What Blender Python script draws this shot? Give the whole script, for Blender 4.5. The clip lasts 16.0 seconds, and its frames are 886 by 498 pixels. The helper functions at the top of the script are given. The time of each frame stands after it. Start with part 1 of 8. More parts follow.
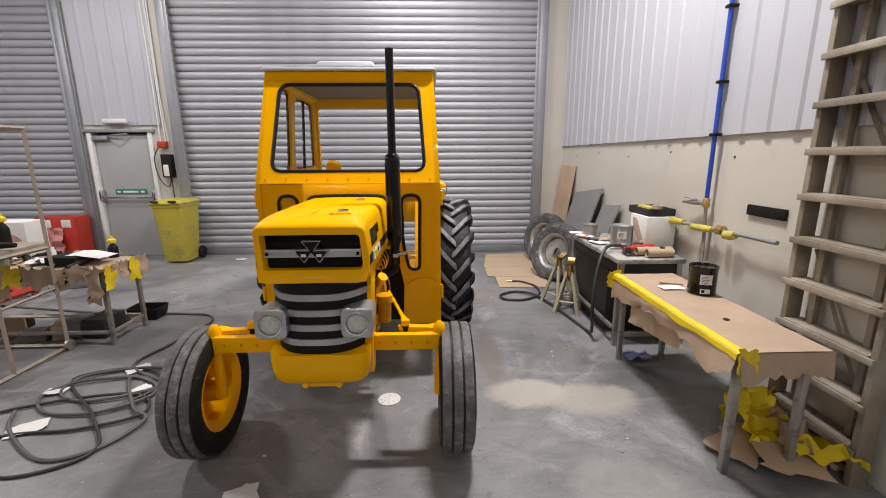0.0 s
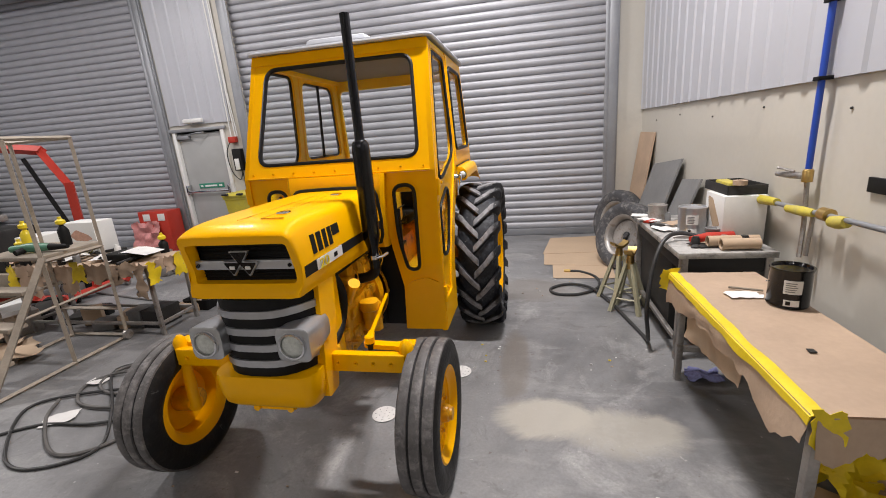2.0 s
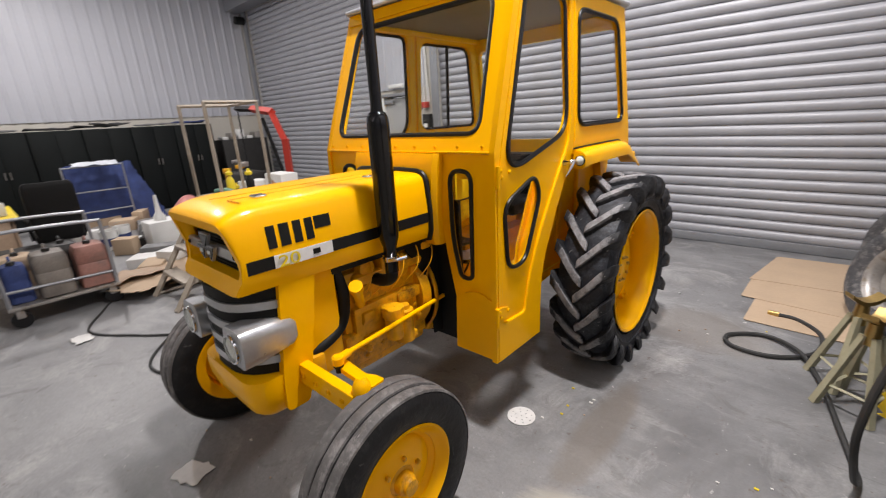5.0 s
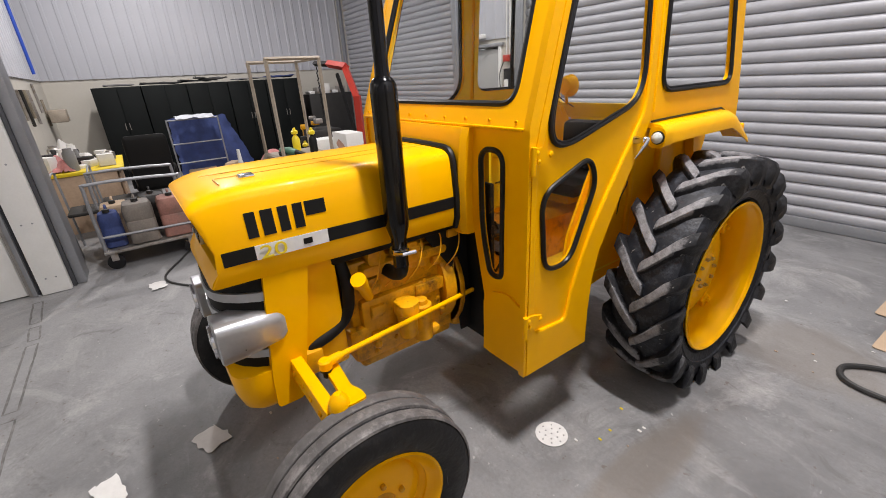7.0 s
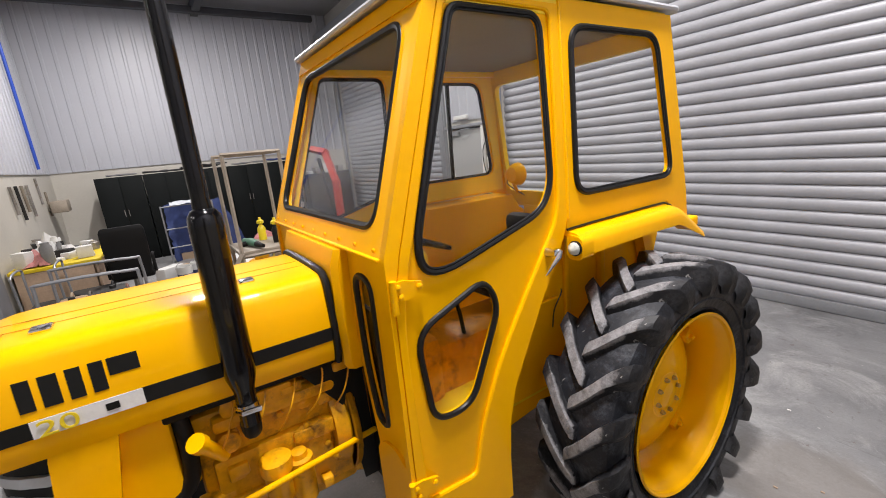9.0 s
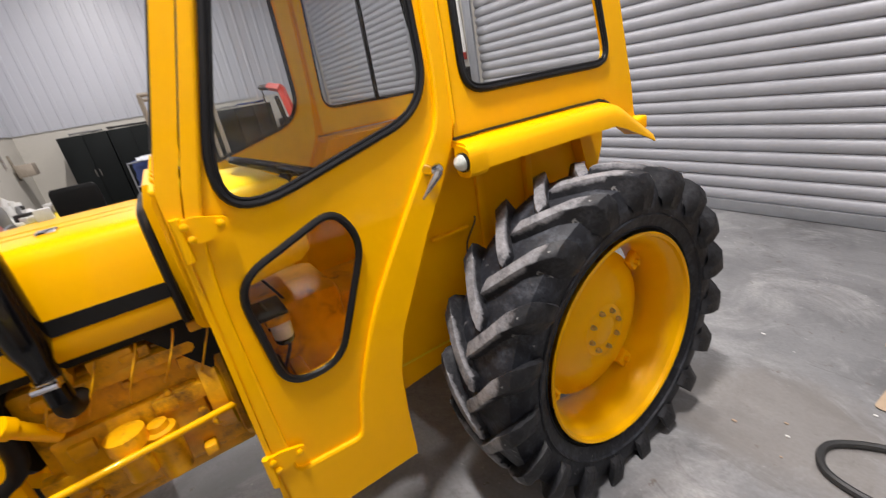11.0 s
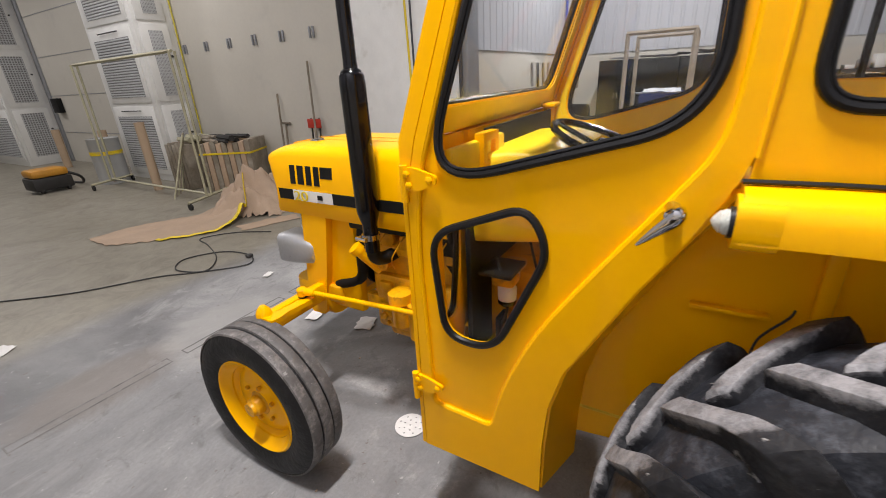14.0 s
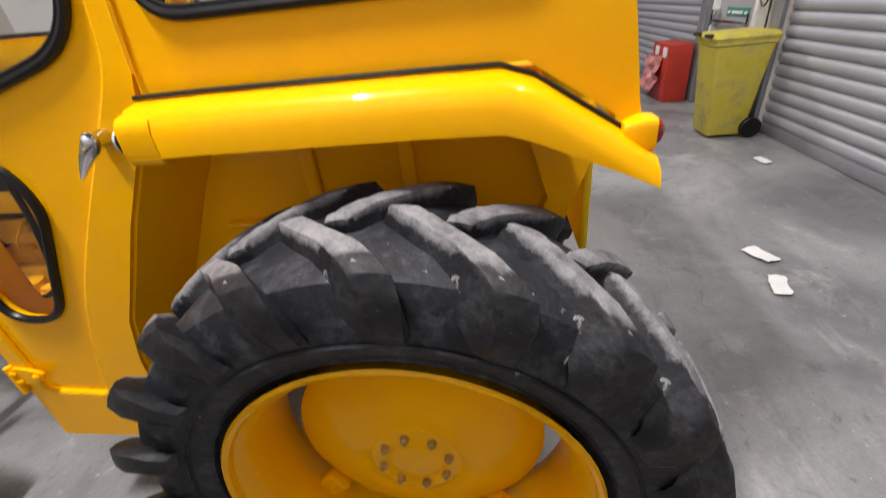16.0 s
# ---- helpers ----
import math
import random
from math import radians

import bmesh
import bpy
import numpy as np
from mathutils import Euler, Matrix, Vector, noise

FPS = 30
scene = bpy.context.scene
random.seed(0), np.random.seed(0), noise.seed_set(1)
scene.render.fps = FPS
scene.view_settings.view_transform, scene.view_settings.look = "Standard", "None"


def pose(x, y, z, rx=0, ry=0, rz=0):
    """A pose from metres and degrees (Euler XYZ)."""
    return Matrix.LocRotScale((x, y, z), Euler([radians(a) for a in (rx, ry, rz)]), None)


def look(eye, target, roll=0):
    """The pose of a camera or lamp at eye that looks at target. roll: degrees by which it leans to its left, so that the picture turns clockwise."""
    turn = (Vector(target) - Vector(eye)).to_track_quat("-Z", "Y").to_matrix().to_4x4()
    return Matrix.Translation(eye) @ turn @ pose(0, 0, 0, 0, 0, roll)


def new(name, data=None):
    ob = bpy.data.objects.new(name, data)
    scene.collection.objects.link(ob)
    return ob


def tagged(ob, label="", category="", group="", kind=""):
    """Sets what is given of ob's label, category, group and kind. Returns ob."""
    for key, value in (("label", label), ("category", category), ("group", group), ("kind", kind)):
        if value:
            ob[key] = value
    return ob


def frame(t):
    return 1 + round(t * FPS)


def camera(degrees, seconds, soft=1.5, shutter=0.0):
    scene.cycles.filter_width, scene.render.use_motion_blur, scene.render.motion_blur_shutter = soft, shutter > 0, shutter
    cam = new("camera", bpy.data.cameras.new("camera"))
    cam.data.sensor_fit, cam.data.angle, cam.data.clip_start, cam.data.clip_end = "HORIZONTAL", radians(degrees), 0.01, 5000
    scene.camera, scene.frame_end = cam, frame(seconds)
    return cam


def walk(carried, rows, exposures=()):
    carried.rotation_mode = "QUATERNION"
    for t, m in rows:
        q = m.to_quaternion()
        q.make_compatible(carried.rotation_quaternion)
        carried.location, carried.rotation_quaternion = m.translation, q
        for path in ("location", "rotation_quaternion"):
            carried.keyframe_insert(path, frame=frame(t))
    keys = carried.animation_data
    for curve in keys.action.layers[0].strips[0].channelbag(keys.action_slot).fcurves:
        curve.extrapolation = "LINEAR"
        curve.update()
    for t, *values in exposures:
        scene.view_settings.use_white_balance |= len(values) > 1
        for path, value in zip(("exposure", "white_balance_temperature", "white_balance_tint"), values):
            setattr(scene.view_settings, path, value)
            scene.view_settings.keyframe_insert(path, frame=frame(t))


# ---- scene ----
# camera and its walk
cam = camera(92.6, 16.0, soft=0.9, shutter=0.25)
PATH = [
    (0, (-0.053, -0.031, 1.619), (0.005, 1.921, 1.188), -0.3),
    (0.5, (0.025, 0.127, 1.637), (0.071, 2.075, 1.183), -1.3),
    (1, (0.18, 0.249, 1.634), (0.208, 2.188, 1.145), -2.4),
    (1.5, (0.416, 0.342, 1.643), (0.129, 2.258, 1.147), -4.0),
    (2, (0.546, 0.456, 1.626), (0.147, 2.345, 1.106), -4.5),
    (2.5, (0.645, 0.638, 1.629), (0.17, 2.505, 1.091), -4.3),
    (3, (0.796, 0.81, 1.612), (0.129, 2.614, 1.064), -5.3),
    (3.5, (0.988, 0.945, 1.65), (-0.028, 2.581, 1.109), -6.7),
    (4, (1.049, 1.091, 1.637), (-0.084, 2.652, 1.108), -6.8),
    (4.5, (1.057, 1.246, 1.636), (-0.104, 2.784, 1.1), -5.7),
    (5, (1.087, 1.386, 1.599), (-0.203, 2.793, 1.003), -3.3),
    (5.2, (1.118, 1.449, 1.585), (-0.289, 2.717, 0.942), -3.6),
    (7.3, (1.033, 1.919, 1.645), (-0.518, 2.913, 0.865), -3.1),
    (7.5, (1.065, 2.008, 1.657), (-0.547, 2.922, 0.905), -3.9),
    (8, (1.135, 2.192, 1.694), (-0.556, 3.065, 1.08), -5.5),
    (8.5, (1.103, 2.305, 1.731), (-0.584, 3.269, 1.259), -5.7),
    (8.7, (1.06, 2.353, 1.74), (-0.574, 3.412, 1.284), -5.2),
    (10.8, (1.088, 2.908, 1.592), (-0.577, 3.827, 0.973), -10.7),
    (11, (1.072, 2.949, 1.557), (-0.531, 3.893, 0.822), -10.4),
    (11.5, (1.006, 3.094, 1.524), (-0.483, 4.126, 0.676), -8.3),
    (12, (0.949, 3.177, 1.52), (-0.648, 3.992, 0.633), -8.7),
    (12.5, (0.976, 3.332, 1.514), (-0.839, 3.33, 0.674), -8.5),
    (13, (0.997, 3.397, 1.525), (-0.707, 2.727, 0.72), -8.7),
    (13.5, (0.929, 3.43, 1.541), (-0.719, 2.641, 0.728), -3.5),
    (14, (0.931, 3.585, 1.589), (-0.656, 2.627, 0.838), -3.2),
    (14.5, (0.971, 3.849, 1.608), (-0.686, 2.961, 0.927), -6.9),
    (15, (0.943, 4.041, 1.612), (-0.875, 3.513, 0.968), -8.0),
    (15.5, (0.836, 4.232, 1.592), (-1.042, 4.049, 0.931), -6.7),
    (16, (0.773, 4.318, 1.485), (-0.938, 4.057, 0.484), -6.5),
]
EXPOSURES = [(0, -0.36), (2, -0.38), (5, -0.28), (7.5, -0.26), (8.5, -0.22), (11, -0.2), (12.5, -0.13), (14.5, -0.22), (15.5, -0.28), (16, -0.24)]
walk(cam, [(t, look(eye, target, roll)) for t, eye, target, roll in PATH], exposures=EXPOSURES)

# ---- world, lights ----
from mathutils.geometry import tessellate_polygon

world = bpy.data.worlds.new("world")
world.use_nodes = True
world.node_tree.nodes["Background"].inputs[0].default_value = (0.55, 0.6, 0.7, 1)
world.node_tree.nodes["Background"].inputs[1].default_value = 0.004
scene.world = world

LAMP_POWER = 112.0
LAMP_SPOTS = [(0.60, 3.05, 2.7), (-0.4, 5.9, 0.85), (-4.1, 4.9, 0.95), (0.1, -3.8, 0.6), (-2.4, -3.8, 0.6), (-1.4, -7.5, 0.55), (-1.2, -11.5, 0.85), (-7.6, 2.7, 2.3)]
LAMP_Z = 5.0
for lx, ly, share in LAMP_SPOTS:
    data = bpy.data.lights.new("bay_light", "AREA")
    data.shape, data.size, data.size_y, data.energy = "RECTANGLE", 0.16, 0.62, LAMP_POWER * share
    data.color = (1.0, 0.948, 0.938)
    lamp = new("bay_light", data)
    lamp.matrix_basis = pose(lx, ly, LAMP_Z - 0.012, 0, 0, 90)

# ---- materials ----
def material(name, base, rough=0.5, metal=0.0, var=0.12, scale=6.0, grain=60.0, bump=0.02, dirt=None, dirt_at=0.62, dirt_scale=2.5, coat=0.0, rough_var=0.12, spec=0.5):
    """A painted, cast or stone-like surface: broad mottling, fine grain, optional stains."""
    m = bpy.data.materials.new(name)
    m.use_nodes = True
    nt = m.node_tree
    n, l = nt.nodes, nt.links
    b = n["Principled BSDF"]
    tc = n.new("ShaderNodeTexCoord")
    n1, n2 = n.new("ShaderNodeTexNoise"), n.new("ShaderNodeTexNoise")
    n1.inputs["Scale"].default_value, n1.inputs["Detail"].default_value = scale, 4
    n2.inputs["Scale"].default_value, n2.inputs["Detail"].default_value = grain, 3
    for q in (n1, n2):
        l.new(tc.outputs["Object"], q.inputs["Vector"])
    add = n.new("ShaderNodeMath")
    add.operation = "MULTIPLY_ADD"
    l.new(n2.outputs[0], add.inputs[0])
    add.inputs[1].default_value = 0.45
    l.new(n1.outputs[0], add.inputs[2])
    mr = n.new("ShaderNodeMapRange")
    mr.inputs[1].default_value, mr.inputs[2].default_value = 0.45, 1.0
    mr.inputs[3].default_value, mr.inputs[4].default_value = 1 - var, 1 + var
    l.new(add.outputs[0], mr.inputs[0])
    mul = n.new("ShaderNodeMix")
    mul.data_type, mul.blend_type = "RGBA", "MULTIPLY"
    mul.inputs["Factor"].default_value = 1.0
    mul.inputs["A"].default_value = (*base, 1)
    l.new(mr.outputs[0], mul.inputs["B"])
    colour = mul.outputs["Result"]
    if dirt:
        n3 = n.new("ShaderNodeTexNoise")
        n3.inputs["Scale"].default_value, n3.inputs["Detail"].default_value, n3.inputs["Roughness"].default_value = dirt_scale, 8, 0.65
        l.new(tc.outputs["Object"], n3.inputs["Vector"])
        r3 = n.new("ShaderNodeMapRange")
        r3.inputs[1].default_value, r3.inputs[2].default_value = dirt_at - 0.08, dirt_at + 0.12
        l.new(n3.outputs[0], r3.inputs[0])
        mix = n.new("ShaderNodeMix")
        mix.data_type = "RGBA"
        l.new(r3.outputs[0], mix.inputs["Factor"])
        l.new(colour, mix.inputs["A"])
        mix.inputs["B"].default_value = (*dirt, 1)
        colour = mix.outputs["Result"]
    l.new(colour, b.inputs["Base Color"])
    rr = n.new("ShaderNodeMapRange")
    rr.inputs[3].default_value, rr.inputs[4].default_value = max(0.02, rough - rough_var), min(1, rough + rough_var)
    l.new(n1.outputs[0], rr.inputs[0])
    l.new(rr.outputs[0], b.inputs["Roughness"])
    b.inputs["Metallic"].default_value = metal
    b.inputs["Specular IOR Level"].default_value = spec
    if coat:
        b.inputs["Coat Weight"].default_value, b.inputs["Coat Roughness"].default_value = coat, 0.035
    if bump:
        bp = n.new("ShaderNodeBump")
        bp.inputs["Strength"].default_value, bp.inputs["Distance"].default_value = 0.35, bump
        l.new(add.outputs[0], bp.inputs["Height"])
        l.new(bp.outputs[0], b.inputs["Normal"])
    return m


def glass(name, tint=(0.985, 0.99, 0.988), gloss=0.02):
    m = bpy.data.materials.new(name)
    m.use_nodes = True
    nt = m.node_tree
    nt.nodes.remove(nt.nodes["Principled BSDF"])
    clear, shine, mix = nt.nodes.new("ShaderNodeBsdfTransparent"), nt.nodes.new("ShaderNodeBsdfGlossy"), nt.nodes.new("ShaderNodeMixShader")
    weight, fres = nt.nodes.new("ShaderNodeLayerWeight"), nt.nodes.new("ShaderNodeMapRange")
    power = nt.nodes.new("ShaderNodeMath")
    power.operation, power.inputs[1].default_value = "POWER", 5.0
    weight.inputs[0].default_value = 0.5
    fres.inputs[3].default_value, fres.inputs[4].default_value = 0.025, 0.5
    nt.links.new(weight.outputs["Facing"], power.inputs[0])
    nt.links.new(power.outputs[0], fres.inputs[0])
    clear.inputs[0].default_value = (*tint, 1)
    shine.inputs["Roughness"].default_value = gloss
    nt.links.new(fres.outputs[0], mix.inputs[0])
    nt.links.new(clear.outputs[0], mix.inputs[1])
    nt.links.new(shine.outputs[0], mix.inputs[2])
    nt.links.new(mix.outputs[0], nt.nodes["Material Output"].inputs[0])
    return m


def concrete():
    """Power-floated slab: grey clouds, dusty pale areas, dark scuffs and fine grit."""
    m = bpy.data.materials.new("concrete_floor")
    m.use_nodes = True
    n, l = m.node_tree.nodes, m.node_tree.links
    b = n["Principled BSDF"]
    tc = n.new("ShaderNodeTexCoord")

    def noise_at(scale, detail, rough=0.6, distort=0.0):
        q = n.new("ShaderNodeTexNoise")
        q.inputs["Scale"].default_value, q.inputs["Detail"].default_value = scale, detail
        q.inputs["Roughness"].default_value, q.inputs["Distortion"].default_value = rough, distort
        l.new(tc.outputs["Object"], q.inputs["Vector"])
        return q.outputs[0]

    def ramp(value, lo, hi, a=0.0, c=1.0):
        q = n.new("ShaderNodeMapRange")
        q.inputs[1].default_value, q.inputs[2].default_value, q.inputs[3].default_value, q.inputs[4].default_value = lo, hi, a, c
        l.new(value, q.inputs[0])
        return q.outputs[0]

    def blend(fac, a, c):
        q = n.new("ShaderNodeMix")
        q.data_type = "RGBA"
        l.new(fac, q.inputs["Factor"])
        for v, s in ((a, "A"), (c, "B")):
            if isinstance(v, tuple):
                q.inputs[s].default_value = (*v, 1)
            else:
                l.new(v, q.inputs[s])
        return q.outputs["Result"]

    def streak(turn, along, across, detail=8, rough=0.65):
        """Noise drawn out along one direction, for drag and sweep marks."""
        mp = n.new("ShaderNodeMapping")
        mp.inputs["Rotation"].default_value[2] = radians(turn)
        mp.inputs["Scale"].default_value = (along, across, 1)
        l.new(tc.outputs["Object"], mp.inputs[0])
        q = n.new("ShaderNodeTexNoise")
        q.inputs["Scale"].default_value, q.inputs["Detail"].default_value, q.inputs["Roughness"].default_value = 1.0, detail, rough
        q.inputs["Distortion"].default_value = 0.5
        l.new(mp.outputs[0], q.inputs["Vector"])
        return q.outputs[0]

    broad = noise_at(0.6, 7, 0.65, 0.5)
    c = blend(ramp(broad, 0.36, 0.64), (0.115, 0.116, 0.121), (0.345, 0.346, 0.35))
    dusty = noise_at(1.4, 10, 0.72, 0.9)
    c = blend(ramp(dusty, 0.53, 0.68, 0, 0.8), c, (0.46, 0.455, 0.45))
    c = blend(ramp(streak(18, 1.3, 4.0), 0.55, 0.72, 0, 0.5), c, (0.42, 0.418, 0.41))
    c = blend(ramp(streak(-38, 1.6, 4.5), 0.56, 0.72, 0, 0.5), c, (0.125, 0.125, 0.13))
    c = blend(ramp(streak(72, 2.2, 16.0), 0.63, 0.74, 0, 0.35), c, (0.46, 0.455, 0.45))
    c = blend(ramp(streak(-8, 1.6, 22.0), 0.66, 0.73, 0, 0.5), c, (0.09, 0.088, 0.088))
    scuff = noise_at(3.3, 10, 0.75, 1.6)
    c = blend(ramp(scuff, 0.56, 0.68, 0, 0.7), c, (0.115, 0.11, 0.108))
    crumbs = noise_at(21.0, 4, 0.6)
    c = blend(ramp(crumbs, 0.66, 0.70, 0, 0.7), c, (0.13, 0.10, 0.08))
    pale = noise_at(29.0, 4, 0.6, 0.3)
    c = blend(ramp(pale, 0.68, 0.72, 0, 0.7), c, (0.55, 0.54, 0.52))
    fine = noise_at(60.0, 6, 0.75)
    c = blend(ramp(fine, 0.35, 0.72, 0, 0.5), c, (0.14, 0.138, 0.138))
    sep = n.new("ShaderNodeSeparateXYZ")
    l.new(tc.outputs["Object"], sep.inputs[0])

    def spill(x, y, rx, ry, colour, most):
        """A dusty spill with a ragged rim."""
        nonlocal c
        parts = []
        for out, mid, r in ((0, x, rx), (1, y, ry)):
            q = n.new("ShaderNodeMath")
            q.operation, q.inputs[1].default_value = "SUBTRACT", mid
            l.new(sep.outputs[out], q.inputs[0])
            d = n.new("ShaderNodeMath")
            d.operation, d.inputs[1].default_value = "DIVIDE", r
            l.new(q.outputs[0], d.inputs[0])
            e = n.new("ShaderNodeMath")
            e.operation = "MULTIPLY"
            l.new(d.outputs[0], e.inputs[0])
            l.new(d.outputs[0], e.inputs[1])
            parts.append(e.outputs[0])
        t = n.new("ShaderNodeMath")
        t.operation = "ADD"
        l.new(parts[0], t.inputs[0])
        l.new(parts[1], t.inputs[1])
        u = n.new("ShaderNodeMath")
        u.operation, u.inputs[1].default_value = "MULTIPLY_ADD", 2.6
        l.new(dusty, u.inputs[0])
        l.new(t.outputs[0], u.inputs[2])
        c = blend(ramp(u.outputs[0], 2.3, 1.7, 0, most), c, colour)

    spill(0.62, 2.62, 0.32, 0.2, (0.47, 0.44, 0.38), 0.75)
    spill(1.0, 2.52, 0.34, 0.24, (0.44, 0.415, 0.36), 0.7)
    spill(0.95, 1.75, 0.35, 0.22, (0.40, 0.385, 0.35), 0.35)
    spill(0.42, 3.25, 0.12, 0.55, (0.17, 0.145, 0.12), 0.55)
    spill(0.2, 0.75, 0.5, 0.3, (0.17, 0.145, 0.125), 0.6)
    spill(-0.6, 0.9, 0.6, 0.5, (0.45, 0.44, 0.425), 0.5)
    spill(0.55, 4.7, 0.5, 0.4, (0.20, 0.175, 0.15), 0.5)
    spill(-1.9, 4.9, 0.6, 0.35, (0.40, 0.385, 0.35), 0.4)
    # olive-brown floor of the booth, mixed in towards -y with a ragged edge
    edge = n.new("ShaderNodeMath")
    edge.operation, edge.inputs[1].default_value = "MULTIPLY_ADD", 0.35
    l.new(dusty, edge.inputs[0])
    l.new(sep.outputs[1], edge.inputs[2])
    c = blend(ramp(edge.outputs[0], 0.12, -0.18, 0, 0.85), c, blend(ramp(scuff, 0.4, 0.7), (0.29, 0.265, 0.205), (0.18, 0.16, 0.12)))
    l.new(c, b.inputs["Base Color"])
    l.new(ramp(broad, 0.3, 0.7, 0.34, 0.56), b.inputs["Roughness"])
    bp = n.new("ShaderNodeBump")
    bp.inputs["Strength"].default_value, bp.inputs["Distance"].default_value = 0.35, 0.004
    l.new(fine, bp.inputs["Height"])
    l.new(bp.outputs[0], b.inputs["Normal"])
    return m


def tyre_rubber(name, dust=(0.36, 0.34, 0.33), amount=0.55, base=(0.018, 0.018, 0.02), flecks=0.7):
    """Black rubber; worn and scuffed places hold pale dust, or for TYRE a painted sheen."""
    m = material(name, base, 0.55, var=0.3, scale=14, grain=55, bump=0.014, spec=0.35)
    n, l = m.node_tree.nodes, m.node_tree.links
    b = n["Principled BSDF"]
    tc = n.new("ShaderNodeTexCoord")
    q = n.new("ShaderNodeTexNoise")
    q.inputs["Scale"].default_value, q.inputs["Detail"].default_value, q.inputs["Roughness"].default_value = 15.0, 10, 0.78
    l.new(tc.outputs["Object"], q.inputs["Vector"])
    r = n.new("ShaderNodeMapRange")
    r.inputs[1].default_value, r.inputs[2].default_value, r.inputs[4].default_value = 0.50, 0.64, amount
    l.new(q.outputs[0], r.inputs[0])
    mix = n.new("ShaderNodeMix")
    mix.data_type = "RGBA"
    l.new(r.outputs[0], mix.inputs["Factor"])
    l.new(b.inputs["Base Color"].links[0].from_socket, mix.inputs["A"])
    mix.inputs["B"].default_value = (*dust, 1)
    fleck, fr, fm = n.new("ShaderNodeTexNoise"), n.new("ShaderNodeMapRange"), n.new("ShaderNodeMix")
    fleck.inputs["Scale"].default_value, fleck.inputs["Detail"].default_value, fleck.inputs["Distortion"].default_value = 11.0, 5, 3.5
    l.new(tc.outputs["Object"], fleck.inputs["Vector"])
    fr.inputs[1].default_value, fr.inputs[2].default_value, fr.inputs[4].default_value = 0.69, 0.73, flecks
    l.new(fleck.outputs[0], fr.inputs[0])
    fm.data_type = "RGBA"
    l.new(fr.outputs[0], fm.inputs["Factor"])
    l.new(mix.outputs["Result"], fm.inputs["A"])
    fm.inputs["B"].default_value = (0.34, 0.33, 0.32, 1)
    l.new(fm.outputs["Result"], b.inputs["Base Color"])
    return m


BENCH = material("stained_laminate", (0.44, 0.43, 0.41), 0.5, var=0.2, scale=5, bump=0.002, dirt=(0.09, 0.085, 0.08), dirt_at=0.52, dirt_scale=6)
YELLOW = material("tractor_yellow", (0.98, 0.485, 0.0), 0.36, var=0.03, scale=3, grain=22, bump=0.0008, coat=0.30, rough_var=0.06, spec=0.06)
YELLOW_CAST = material("overspray_yellow", (0.74, 0.35, 0.0), 0.4, var=0.22, scale=9, grain=45, bump=0.012, dirt=(0.13, 0.055, 0.01), dirt_at=0.62, dirt_scale=11)
# Same paint as YELLOW, lightened so the dim cab inside looks lit.
YELLOW_LIT = material("inside_yellow_lit", (0.98, 0.67, 0.008), 0.4, var=0.14, scale=3, grain=30, bump=0.003, dirt=(0.5, 0.24, 0.01), dirt_at=0.72)
BLACK = material("gloss_black", (0.003, 0.003, 0.004), 0.16, var=0.1, bump=0.001, coat=0.25, rough_var=0.05, spec=0.3)
BLACK_MATT = material("matt_black", (0.007, 0.007, 0.007), 0.6, var=0.25, bump=0.002, spec=0.25)
RUBBER = material("rubber_seal", (0.008, 0.008, 0.009), 0.4, var=0.2, bump=0.001, spec=0.3)
# Blue-grey tone here is lamp sheen on the rubber, put into the colour.
TYRE = tyre_rubber("tyre_rubber", dust=(0.075, 0.081, 0.098), amount=0.6, base=(0.012, 0.0135, 0.018))
TYRE_LUG = tyre_rubber("tyre_lug_rubber", dust=(0.09, 0.09, 0.097), amount=0.35, base=(0.012, 0.0125, 0.015), flecks=0.75)


def wear_dust(m, dust):
    """Pale dust where the mesh's own wear value says that the rubber meets the ground."""
    n, l = m.node_tree.nodes, m.node_tree.links
    b = n["Principled BSDF"]
    at, tc, q = n.new("ShaderNodeAttribute"), n.new("ShaderNodeTexCoord"), n.new("ShaderNodeTexNoise")
    at.attribute_name = "wear"
    q.inputs["Scale"].default_value, q.inputs["Detail"].default_value, q.inputs["Roughness"].default_value = 18.0, 10, 0.82
    info, far, shift = n.new("ShaderNodeObjectInfo"), n.new("ShaderNodeMath"), n.new("ShaderNodeVectorMath")
    far.operation, far.inputs[1].default_value = "MULTIPLY", 40.0
    l.new(info.outputs["Random"], far.inputs[0])
    l.new(tc.outputs["Object"], shift.inputs[0])
    l.new(far.outputs[0], shift.inputs[1])
    l.new(shift.outputs[0], q.inputs["Vector"])
    add, r, mix = n.new("ShaderNodeMath"), n.new("ShaderNodeMapRange"), n.new("ShaderNodeMix")
    add.operation = "ADD"
    l.new(at.outputs["Fac"], add.inputs[0])
    l.new(q.outputs[0], add.inputs[1])
    r.inputs[1].default_value, r.inputs[2].default_value, r.inputs[4].default_value = 1.29, 1.58, 0.9
    l.new(add.outputs[0], r.inputs[0])
    mix.data_type = "RGBA"
    l.new(r.outputs[0], mix.inputs["Factor"])
    l.new(b.inputs["Base Color"].links[0].from_socket, mix.inputs["A"])
    mix.inputs["B"].default_value = (*dust, 1)
    l.new(mix.outputs["Result"], b.inputs["Base Color"])


